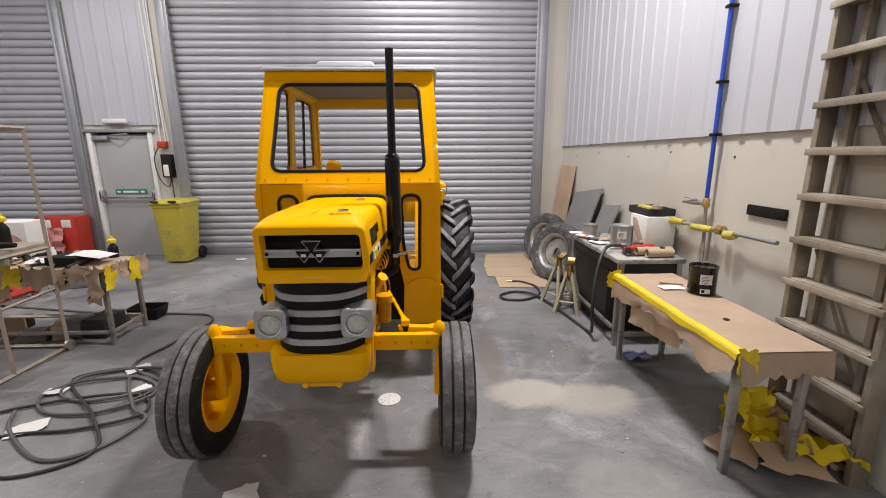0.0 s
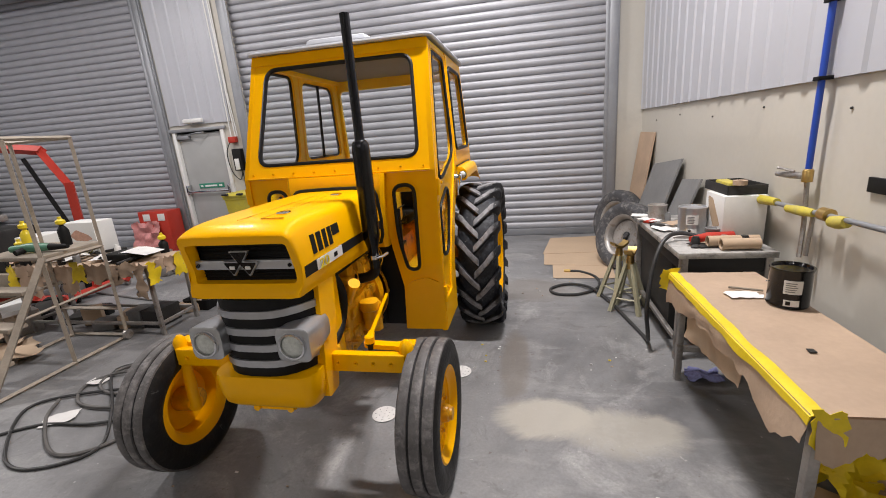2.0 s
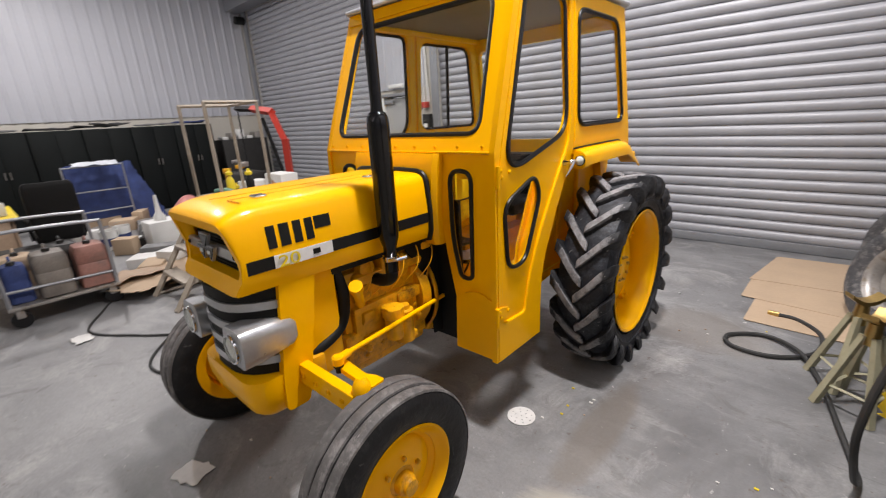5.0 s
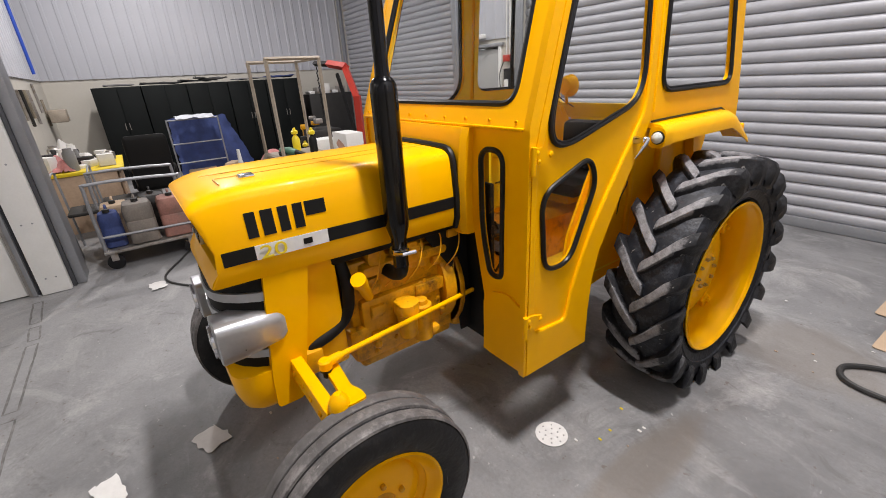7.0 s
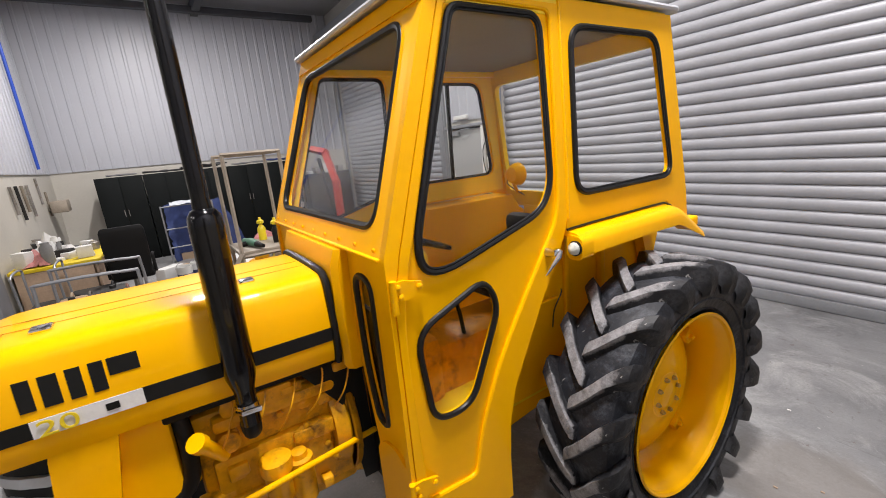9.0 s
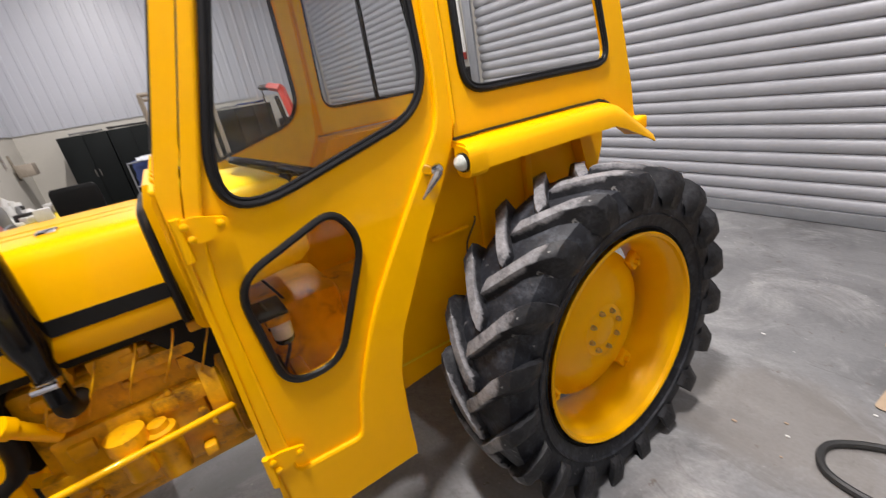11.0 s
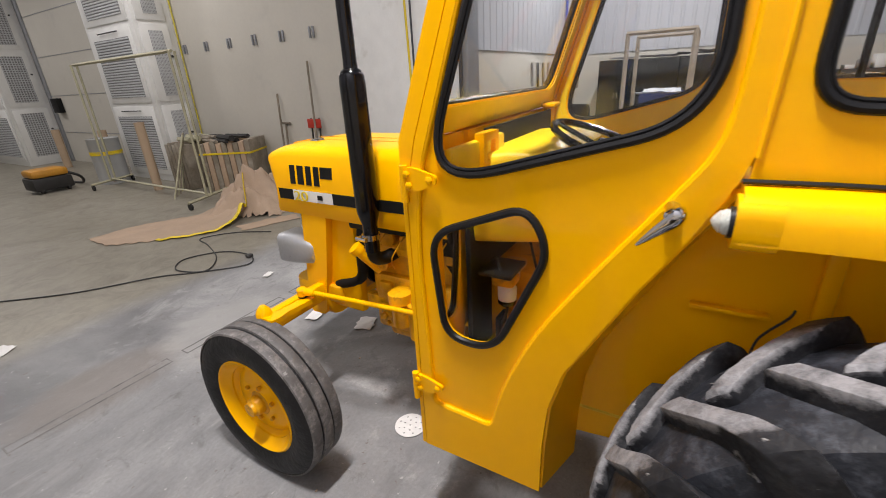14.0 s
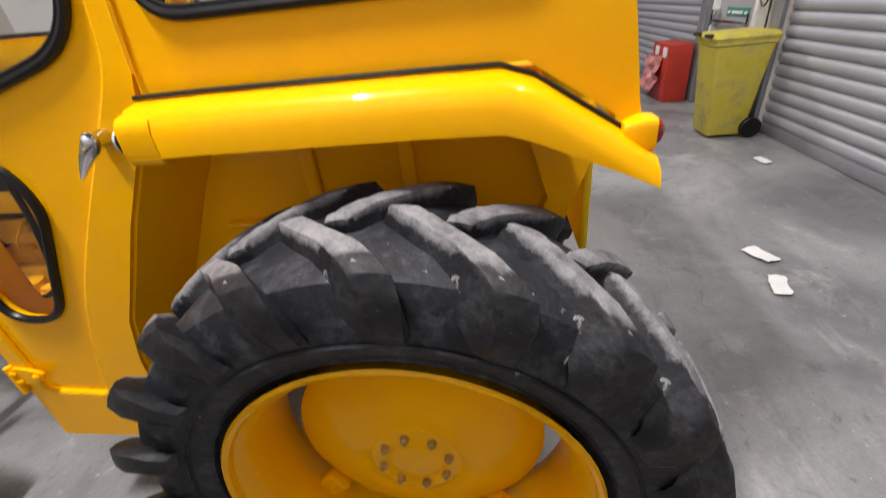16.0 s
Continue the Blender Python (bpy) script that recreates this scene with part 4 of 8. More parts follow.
# engine and drive line
engine = P("engine_block", box(C - 0.17, C + 0.17, 2.36, 2.93, 0.47, 0.95, 0.025), YELLOW_CAST)
P("sump", box(C - 0.13, C + 0.13, 2.4, 2.9, 0.41, 0.48, 0.02), YELLOW_CAST, "", engine)
P("rocker_cover", box(C - 0.14, C + 0.14, 2.38, 2.9, 0.94, 1.01, 0.02), YELLOW_CAST, "", engine)
P("bell_housing", box(C - 0.2, C + 0.2, 2.86, 3.35, 0.45, 0.92, 0.05), YELLOW_CAST)
gears = P("transmission", box(C - 0.17, C + 0.17, 3.3, 4.1, 0.42, 0.86, 0.05), YELLOW_CAST)
P("rear_case", box(C - 0.2, C + 0.2, 3.95, 4.5, 0.38, 0.92, 0.06), YELLOW_CAST, "", gears)
P("axle_tube", tube([(C - 0.7, AX_R, 0.576), (C + 0.7, AX_R, 0.576)], 0.085, None, 20), YELLOW_CAST, "", gears)
bm = lathe([(-0.03, 0.05), (-0.03, 0.215), (0.02, 0.225), (0.06, 0.20), (0.06, 0.05)], (C + 0.02, 2.84, 0.70), "y", 28)
P("clutch_housing", bm, YELLOW_CAST)
rng = random.Random(7)
for s in (-1, 1):
    fx = C + s * 0.17
    for i in range(26):
        y, z = rng.uniform(2.38, 2.9), rng.uniform(0.5, 0.98)
        d, h, k = rng.uniform(0.02, 0.06), rng.uniform(0.02, 0.07), rng.uniform(0.02, 0.06)
        lo, hi = sorted((fx - s * 0.02, fx + s * d))
        if rng.random() < 0.55:
            P("casting_boss", box(lo, hi, y - k, y + k, z - h / 2, z + h / 2, 0.008), YELLOW_CAST, "", engine)
        else:
            P("casting_boss", lathe([(-s * 0.02, 0.01), (s * -0.01, k * 0.7), (s * d, k * 0.7), (s * (d + 0.012), k * 0.3)], (fx, y, z), "x", 10), YELLOW_CAST, "", engine)
    for i in range(5):
        y = 2.42 + 0.1 * i
        bm = tube(smooth([(fx + s * 0.03, y, 0.80 + 0.02 * (i % 2)), (fx + s * 0.09, y + 0.04, 0.90), (fx + s * 0.05, y + 0.08, 0.985), (fx - s * 0.02, y + 0.06, 1.0)], 5), 0.0032, None, 6)
        P("fuel_pipe", bm, YELLOW_CAST, parent=engine)
    bm = lathe([(0.58, 0.02), (0.585, 0.042), (0.69, 0.045), (0.70, 0.055), (0.745, 0.055), (0.75, 0.02)], (fx + s * 0.085, 2.58, 0), "z", 16)
    P("filter_bowl", bm, YELLOW_CAST, parent=engine)
    P("oil_filter", lathe([(0.53, 0.02), (0.535, 0.044), (0.70, 0.046), (0.705, 0.03), (0.725, 0.028), (0.73, 0.015)], (fx + s * 0.075, 2.66, 0), "z", 18), YELLOW_CAST, "", engine)
    lo, hi = sorted((fx - s * 0.02, fx + s * 0.03))
    P("side_cover", box(lo, hi, 2.40, 2.80, 0.60, 0.78, 0.015), YELLOW_CAST, "", engine)
    P("manifold", box(lo, hi + 0.02, 2.42, 2.84, 0.885, 0.935, 0.018), YELLOW_CAST, "", engine)
    P("bell_flange", lathe([(0, 0.02), (0, 0.262), (0.006, 0.268), (0.022, 0.268), (0.028, 0.262), (0.028, 0.02)], (C, 2.87, 0.69), "y", 28, closed=True), YELLOW_CAST, "", engine)
    for i in range(9):
        y, z = rng.uniform(2.4, 2.95), rng.uniform(0.5, 0.9)
        P("bolt", lathe([(0, 0.012), (s * 0.014, 0.012), (s * 0.016, 0.006)], (fx + s * 0.02, y, z), "x", 6), YELLOW_CAST, parent=engine)
bm = tube([(C + 0.20, 2.44, 0.80), (C + 0.262, 2.385, 0.905)], [0.022, 0.024], None, 14)
tube([(C + 0.262, 2.385, 0.905), (C + 0.276, 2.372, 0.928)], [0.031, 0.031], bm, 14)
P("oil_filler", bm, YELLOW, parent=engine)
# black fan, hoses and cowl parts behind the radiator
bm = lathe([(0, 0.03), (0, 0.17), (0.02, 0.17), (0.03, 0.03)], (C, 2.30, 0.80), "y", 24)
tube(smooth([(C + 0.17, 2.34, 1.0), (C + 0.21, 2.35, 0.88), (C + 0.2, 2.32, 0.74), (C + 0.2, 2.18, 0.68), (C + 0.12, 2.1, 0.66)]), 0.026, bm, 10)
P("radiator_hose", bm, BLACK_MATT, "black rubber radiator hose", engine)
P("air_duct", box(C + 0.02, C + 0.22, 2.30, 2.9, 0.985, 1.03, 0.012), BLACK_MATT, parent=engine)
P("firewall", box(C - 0.37, C + 0.37, 2.965, 2.985, 0.42, 1.2, 0.003), BLACK_MATT, "black panel under the cab front")
for s in (-1, 1):
    poly = [(2.70, 1.02), (2.95, 1.0), (2.965, 0.45), (2.90, 0.45), (2.86, 0.8)]
    P("splash_plate", panel(poly, [], lambda u, v, w: (C + s * 0.215 + s * w, u, v), 0.006), BLACK_MATT)

# exhaust stack
ex, ey = C + 0.338, 2.53
bm = lathe([(0.96, 0.024), (0.96, 0.03), (1.075, 0.03), (1.12, 0.043), (1.15, 0.0455), (1.585, 0.0455), (1.612, 0.043), (1.628, 0.033), (1.633, 0.025), (1.66, 0.0235), (2.205, 0.0235), (2.205, 0.019), (2.1, 0.018)], (ex, ey, 0), "z", 24)
stack = P("exhaust", bm, BLACK, "glossy black vertical exhaust stack")
bm = lathe([(0, 0.031), (0, 0.036), (0.022, 0.036), (0.022, 0.031)], (ex, ey, 1.012), "z", 20, closed=True)
tube([(ex + 0.02, ey - 0.03, 1.02), (ex + 0.06, ey - 0.02, 1.03), (ex + 0.065, ey + 0.03, 1.03)], 0.009, bm, 8)
P("clamp", bm, CHROME, "bright exhaust clamp", stack)
P("elbow", tube(smooth([(ex, ey, 0.99), (ex - 0.01, ey, 0.93), (ex - 0.08, ey, 0.90), (ex - 0.2, ey, 0.9)]), 0.028, None, 12), BLACK_MATT, parent=stack)

# stripes and badges on the bonnet sides
for s in (-1, 1):
    sx = lambda y, up=0.0: C + s * (bonnet_w(y) + 0.0045 + up)

    def decal(name, y0, y1, z0, z1, mat, up, label="", skew=0.0, rel=None):
        bm = bmesh.new()
        vs = []
        for y, z in ((y0, z0), (y1, z0), (y1 + skew, z1), (y0 + skew, z1)):
            vs.append((y, z))
        panel(vs, [], lambda u, v, w: (sx(u, up) - s * max(0, (v - 1.165)) * 0.10 + s * w, u, v), 0.003, cuts=[("v", 1.165), ("v", 1.2), ("v", 1.24), ("u", 1.96), ("u", 2.1), ("u", 2.3), ("u", 2.5), ("u", 2.7)], bm=bm)
        return P(name, bm, mat, label, rel or hood)

    decal("stripe", 1.946, 2.842, 1.108, 1.156, BLACK_MATT, 0.001, "black side stripe")
    tag = decal("badge", 2.045, 2.287, 1.108, 1.156, PAPER, 0.0035, "white model badge reading 20")
    for y0, y1 in ((2.036, 2.068), (2.084, 2.122), (2.138, 2.17), (2.186, 2.218)):
        decal("marking_bar", y0, y1, 1.182, 1.264, BLACK_MATT, 0.002, "black plain marking bar")
    decal("marking_bar", 2.226, 2.296, 1.216, 1.264, BLACK_MATT, 0.002)
    decal("badge_mark", 2.2, 2.23, 1.122, 1.142, BLACK_MATT, 0.006, rel=hood)
    # numerals
    cu = bpy.data.curves.new("numerals", "FONT")
    cu.body, cu.size, cu.extrude, cu.align_x = "20", 0.062, 0.0015, "CENTER"
    tmp = bpy.data.objects.new("tmp_text", cu)
    me = bpy.data.meshes.new_from_object(tmp)
    bpy.data.objects.remove(tmp)
    bm = bmesh.new()
    bm.from_mesh(me)
    bmesh.ops.transform(bm, matrix=Matrix.Translation((sx(2.1, 0.0085), 2.10, 1.1105)) @ Matrix.Rotation(radians(90) * s, 4, "Z") @ Matrix.Rotation(radians(90), 4, "X") @ Matrix.Diagonal((1.45, 1, 1, 1)), verts=bm.verts)
    P("numerals", bm, TAPE, "gold numerals", hood)

# ---- cab ----
def f_front(u, v, w):
    return (C + u, y_front(v) - w, v)


def f_side(s):
    return lambda u, v, w: (C + s * (halfw(v) + w), u, v)


def f_rear(u, v, w):
    return (C + u, 4.556 - 0.155 * (v - 1.3) + w, v)


BEND = [("v", 1.41), ("v", 1.43)]
screen = rpoly([(-0.535, 1.508), (0.535, 1.508), (0.492, 2.118), (-0.492, 2.118)], 0.085, 7)
screen = grow(screen, -0.008)
bm = panel([(0.005 - halfw(1.44), 1.44), (halfw(1.44) - 0.005, 1.44), (halfw(2.195) - 0.005, 2.195), (0.005 - halfw(2.195), 2.195)], [screen], f_front, 0.03)
front = P("windscreen_frame", bm, YELLOW)
P("seal", seal(screen, lambda u, v, w: f_front(u, v, -0.008), 0.0138, None, 8), RUBBER, "black rubber glazing seal", front)
pane = P("windscreen", panel(grow(screen, -0.002), [], lambda u, v, w: f_front(u, v, w - 0.012), 0.005), GLASS, "clear windscreen glass", front)
pane.visible_shadow = False
P("header", panel([(0.005 - halfw(2.14), 2.14), (halfw(2.14) - 0.005, 2.14), (halfw(2.2) - 0.005, 2.2), (0.005 - halfw(2.2), 2.2)], [], lambda u, v, w: f_front(u, v, w + 0.006), 0.01), YELLOW, parent=front)
bm = box(C - 0.60, C + 0.60, 2.903, 2.935, 1.433, 1.443, 0.003)
for i in range(9):
    lathe([(0, 0.003), (-0.006, 0.006), (0, 0.007)], (C - 0.56 + 0.14 * i, 2.92, 1.462), "y", 8, bm)
P("screen_flange", bm, YELLOW, parent=front)

# scuttle under the windscreen, and the two footwell panels with slim windows
rows = []
for z, w, y in ((1.432, 0.318, 2.885), (1.38, 0.315, 2.868), (1.2, 0.30, 2.866), (1.0, 0.30, 2.87), (0.98, 0.30, 2.88)):
    rows.append([(C - w, 2.962, z), (C - w, y + 0.02, z), (C - w + 0.02, y, z), (C + w - 0.02, y, z), (C + w, y + 0.02, z), (C + w, 2.962, z)])
P("scuttle", rings(rows), YELLOW)
for s in (-1, 1):
    pts = [(0.305, 1.43), (0.623, 1.43), (0.623, 0.405), (0.352, 0.405), (0.365, 0.70), (0.315, 0.95), (0.28, 1.18), (0.28, 1.33)]
    slim = rpoly([(0.358, 1.352), (0.488, 1.352), (0.478, 0.818), (0.405, 0.818), (0.36, 1.02)], [0.06, 0.06, 0.04, 0.04, 0.1], 6)
    ff = lambda u, v, w: (C + s * u, 2.925 - w, v)
    leg = P("footwell_panel", panel(pts, [slim], ff, 0.02), YELLOW)
    P("seal", seal(slim, lambda u, v, w: ff(u, v, 0.0), 0.0115), RUBBER, "black rubber glazing seal", leg)
    g = P("slim_window", panel(grow(slim, -0.002), [], lambda u, v, w: ff(u, v, w - 0.008), 0.005), GLASS, parent=leg)
    g.visible_shadow = False
    low = rpoly([(0.37, 0.415), (0.621, 0.415), (0.621, 0.72), (0.52, 0.765), (0.42, 0.74), (0.372, 0.69)], 0.03, 3)
    P("footwell_boss", panel(low, [], lambda u, v, w: ff(u, v, w + 0.012), 0.012), YELLOW, parent=leg)

DOOR = [(2.925, 0.405), (3.327, 0.402), (3.328, 0.58), (3.34, 0.73), (3.375, 0.86), (3.44, 0.98), (3.52, 1.13), (3.60, 1.26), (3.665, 1.385), (3.683, 1.45), (3.69, 1.62), (3.70, 2.17), (3.21, 2.17), (2.966, 1.445), (2.931, 1.30)]
WIN = rpoly([(2.960, 1.302), (3.628, 1.482), (3.624, 2.145), (3.232, 2.145)], [0.245, 0.15, 0.075, 0.05], 10)
SMALL = rpoly([(2.978, 1.20), (3.275, 1.312), (3.338, 1.19), (3.185, 0.853), (3.012, 0.860)], [0.09, 0.10, 0.08, 0.09, 0.08], 7)
REARW = rpoly([(3.725, 1.498), (4.422, 1.498), (4.315, 2.12), (3.742, 2.12)], 0.095, 7)
RECESS = rpoly([(2.962, 0.598), (3.172, 0.585), (3.208, 0.74), (3.30, 0.955), (3.425, 1.145), (3.552, 1.325), (3.632, 1.44), (3.648, 1.55), (3.665, 2.155), (3.222, 2.157), (2.962, 1.33), (2.948, 1.15)], [0.03, 0.03, 0.1, 0.1, 0.1, 0.1, 0.08, 0.1, 0.04, 0.04, 0.1, 0.1], 4)
WIN, SMALL, REARW = (grow(q, -0.012) for q in (WIN, SMALL, REARW))
for s in (-1, 1):
    fs = f_side(s)
    # front corner post
    post = [(2.908, 0.405), (2.921, 0.405), (2.927, 1.30), (2.962, 1.445), (3.206, 2.17), (3.168, 2.19), (2.914, 1.44)]
    P("corner_post", panel(post, [], fs, 0.03, BEND), YELLOW)
    door_ob = P("cab_door", panel(DOOR, [WIN, SMALL], lambda u, v, w: fs(u, v, w - 0.012), 0.016, BEND), YELLOW, "yellow steel cab door with two windows")
    P("door_border", panel(DOOR, [RECESS], lambda u, v, w: fs(u, v, w + 0.002), 0.014, BEND), YELLOW, parent=door_ob)
    P("border_edge", tube([fs(u, v, -0.007) for u, v in RECESS], 0.0085, None, 8, True), YELLOW, parent=door_ob)
    P("seal", seal(WIN, lambda u, v, w: fs(u, v, -0.006), 0.0102), RUBBER, "black rubber glazing seal", door_ob)
    P("seal", seal(grow(WIN, -0.012), lambda u, v, w: fs(u, v, -0.004), 0.0045), RUBBER, "", door_ob)
    P("seal", seal(SMALL, lambda u, v, w: fs(u, v, -0.006), 0.0106), RUBBER, "", door_ob)
    for q, nm in ((WIN, "door_window"), (SMALL, "lower_window")):
        g = P(nm, panel(grow(q, -0.002), [], lambda u, v, w: fs(u, v, w - 0.014), 0.004, BEND), GLASS, "clear door glass", door_ob)
        g.visible_shadow = False
    for hy, hz in ((2.958, 1.345), (2.937, 0.672)):
        poly = rpoly([(hy - 0.04, hz + 0.028), (hy + 0.005, hz + 0.03), (hy + 0.07, hz + 0.012), (hy + 0.07, hz - 0.008), (hy + 0.02, hz - 0.03), (hy - 0.04, hz - 0.034)], 0.008, 3)
        bm = panel(poly, [], lambda u, v, w: fs(u, v, w + 0.010), 0.010)
        tube([fs(hy - 0.03, hz - 0.065, 0.008), fs(hy - 0.03, hz + 0.035, 0.008)], 0.011, bm, 10)
        for by, bz in ((-0.018, 0.014), (-0.012, -0.016), (0.052, 0.002)):
            p = fs(hy + by, hz + bz, 0.012)
            lathe([(0, 0.010), (s * 0.006, 0.010), (s * 0.009, 0.005)], p, "x", 6, bm)
        P("hinge", bm, YELLOW, "", door_ob)
    p0 = Vector(fs(3.566, 1.324, 0.0))
    bm = lathe([(0, 0.018), (s * 0.012, 0.016), (s * 0.03, 0.012), (s * 0.045, 0.013), (s * 0.05, 0.006)], p0, "x", 14)
    tube(smooth([p0 + Vector((s * 0.036, -0.004, 0.006)), p0 + Vector((s * 0.045, 0.010, 0.010)), p0 + Vector((s * 0.048, 0.008, -0.004)), p0 + Vector((s * 0.046, -0.020, -0.032)), p0 + Vector((s * 0.041, -0.054, -0.068))], 3), [0.012, 0.013, 0.014, 0.015, 0.016, 0.0165, 0.0165, 0.016, 0.014, 0.012, 0.009, 0.006, 0.003], bm, 10, False, 0.75)
    P("door_handle", bm, CHROME, "chrome lever handle", door_ob)

    quarter = [(3.678, 1.390), (4.375, 1.390), (4.572, 1.262), (4.56, 1.31), (4.425, 2.19), (3.706, 2.19), (3.696, 1.62)]
    qp = P("quarter_panel", panel(quarter, [REARW], fs, 0.02, BEND), YELLOW)
    P("seal", seal(REARW, lambda u, v, w: fs(u, v, 0.004), 0.0102), RUBBER, "black rubber glazing seal", qp)
    P("seal", seal(grow(REARW, -0.012), lambda u, v, w: fs(u, v, 0.004), 0.0045), RUBBER, "", qp)
    g = P("quarter_window", panel(grow(REARW, -0.002), [], lambda u, v, w: fs(u, v, w - 0.008), 0.004), GLASS, "clear quarter glass", qp)
    g.visible_shadow = False
    if s < 0:
        P("window_bar", tube([fs(4.06, 1.49, -0.006), fs(4.05, 2.13, -0.006)], 0.013, None, 6), RUBBER, "", qp)
    P("door_strip", tube([fs(3.684, 1.43, 0.003), fs(3.693, 1.62, 0.003), fs(3.703, 2.17, 0.003)], 0.006, None, 6), YELLOW, "", qp)

    # mudguard: rounded edge over the wheel, inner arch wall
    path = [(3.672, 1.384, 1.0), (3.8, 1.386, 1.0), (4.0, 1.386, 1.0), (4.2, 1.386, 1.0), (4.335, 1.384, 1.0), (4.388, 1.366, 1.0), (4.445, 1.328, 0.85), (4.52, 1.279, 0.65), (4.585, 1.236, 0.5)]
    rows = []
    for y, z, k in path:
        sec = [(0.57, -0.004), (0.632, 0.0), (0.675, -0.007), (0.697, -0.022), (0.707, -0.048), (0.707, -0.085 * k - 0.005), (0.699, -0.085 * k - 0.005), (0.699, -0.05), (0.69, -0.03), (0.665, -0.022), (0.57, -0.022)]
        rows.append([(C + s * a, y, z + dz) for a, dz in sec])
    guard = P("mudguard", rings(rows), YELLOW, "yellow rounded mudguard edge")
    P("guard_seam", tube([(C + s * 0.637, y - 0.004, z + 0.006) for y, z, k in path], 0.0048, None, 6), RUBBER, "black seam strip", guard)
    wall = [(3.33, 0.50), (4.34, 0.62), (4.42, 0.95), (4.52, 1.20), (4.40, 1.367), (3.66, 1.377), (3.52, 1.13), (3.40, 0.88)]
    P("arch_wall", panel(wall, [], lambda u, v, w: (C + s * (0.44 + w), u, v), 0.012), YELLOW, "", guard)
    edge = [(3.325, 0.41), (3.328, 0.58), (3.34, 0.73), (3.375, 0.86), (3.44, 0.98), (3.52, 1.13), (3.60, 1.26), (3.68, 1.385)]
    rows = [[(C + s * 0.619, y - 0.004, z), (C + s * 0.44, y + 0.05, z), (C + s * 0.44, y + 0.06, z), (C + s * 0.619, y + 0.008, z)] for y, z in edge]
    P("arch_front", rings(rows), YELLOW, "", guard)
    for y, dep in ((3.86, 0.02), (4.10, 0.03)):
        P("arch_rib", box(min(C + s * 0.44, C + s * (0.44 + dep)), max(C + s * 0.44, C + s * (0.44 + dep)), y, y + 0.035, 0.7, 1.37, 0.008), YELLOW, "", guard)
    P("arch_gusset", panel([(4.345, 1.367), (4.53, 1.25), (4.525, 1.19), (4.445, 0.97), (4.40, 1.01), (4.43, 1.09)], [], lambda u, v, w: (C + s * (0.50 + w), u, v), 0.05), YELLOW, "", guard)
    P("arch_top", box(min(C + s * 0.43, C + s * 0.60), max(C + s * 0.43, C + s * 0.60), 3.66, 4.40, 1.366, 1.379, 0.003), YELLOW, "", guard)
    lo, hi = sorted((C + s * 0.452, C + s * 0.475))
    P("arch_step", box(lo, hi, 3.63, 3.79, 1.038, 1.050, 0.003), YELLOW, "", guard)
    P("arch_lead", tube(smooth([(C + s * 0.457, 3.832, 1.07), (C + s * 0.462, 3.824, 1.05), (C + s * 0.459, 3.790, 1.0), (C + s * 0.459, 3.776, 0.968), (C + s * 0.457, 3.769, 0.904)]), 0.003, None, 6), CABLE, "", guard)
    # side lamp
    lx, lz = C + s * 0.678, 1.325
    bm = rings([[(lx + s * a, y, lz + b) for a, b in rpoly([(-0.042, -0.046), (0.030, -0.046), (0.030, 0.040), (-0.042, 0.05)], 0.026, 4)] for y in (3.664, 3.70, 3.73)])
    sl = P("side_lamp", bm, YELLOW, "front side lamp with clear lens")
    P("lamp_gasket", lathe([(0, 0.018), (0, 0.0285), (-0.009, 0.0285), (-0.009, 0.018)], (lx, 3.665, lz), "y", 20), RUBBER, "", sl)
    P("lamp_lens", lathe([(-0.008, 0.026), (-0.015, 0.0245), (-0.017, 0.0255), (-0.023, 0.023), (-0.025, 0.024), (-0.031, 0.020), (-0.033, 0.021), (-0.039, 0.015), (-0.044, 0.008), (-0.047, 0.001)], (lx, 3.676, lz), "y", 20), LENS, "silvery domed lens", sl)
    # rear lamp cluster
    bm = rings([[(C + s * 0.645 + a, y, 1.266 + b) for a, b in rpoly([(-h, -h), (h, -h), (h, h), (-h, h)], 0.012, 3)] for y, h in ((4.53, 0.018), (4.56, 0.028), (4.58, 0.026))])
    rl = P("rear_lamp", bm, YELLOW, "yellow rear lamp box with red lens")
    P("lamp_lens", lathe([(0, 0.021), (0.010, 0.020), (0.016, 0.010), (0.018, 0.001)], (C + s * 0.645, 4.580, 1.266), "y", 16), RED_LENS, "red lens", rl)

# added skins inside the cab, whose lighter yellow makes up for missing light
P("front_lit_skin", panel([(-0.595, 1.44), (0.595, 1.44), (0.56, 2.165), (-0.56, 2.165)], [grow(screen, 0.006)], lambda u, v, w: f_front(u, v, w - 0.033), 0.004), YELLOW_LIT, "", front)
for s in (-1, 1):
    fs = f_side(s)
    P("quarter_lit_skin", panel([(3.70, 1.40), (4.475, 1.40), (4.40, 2.165), (3.712, 2.165)], [grow(REARW, 0.006)], lambda u, v, w: fs(u, v, w - 0.023), 0.003), YELLOW_LIT)
    inner = [(2.96, 0.64), (3.33, 0.64), (3.345, 0.75), (3.43, 0.98), (3.51, 1.13), (3.655, 1.40), (3.675, 1.6), (3.685, 2.155), (3.225, 2.155), (2.985, 1.43), (2.96, 1.3)]
    P("door_lit_skin", panel(inner, [grow(WIN, 0.006), grow(SMALL, 0.006)], lambda u, v, w: fs(u, v, w - 0.030), 0.003, BEND), YELLOW_LIT)

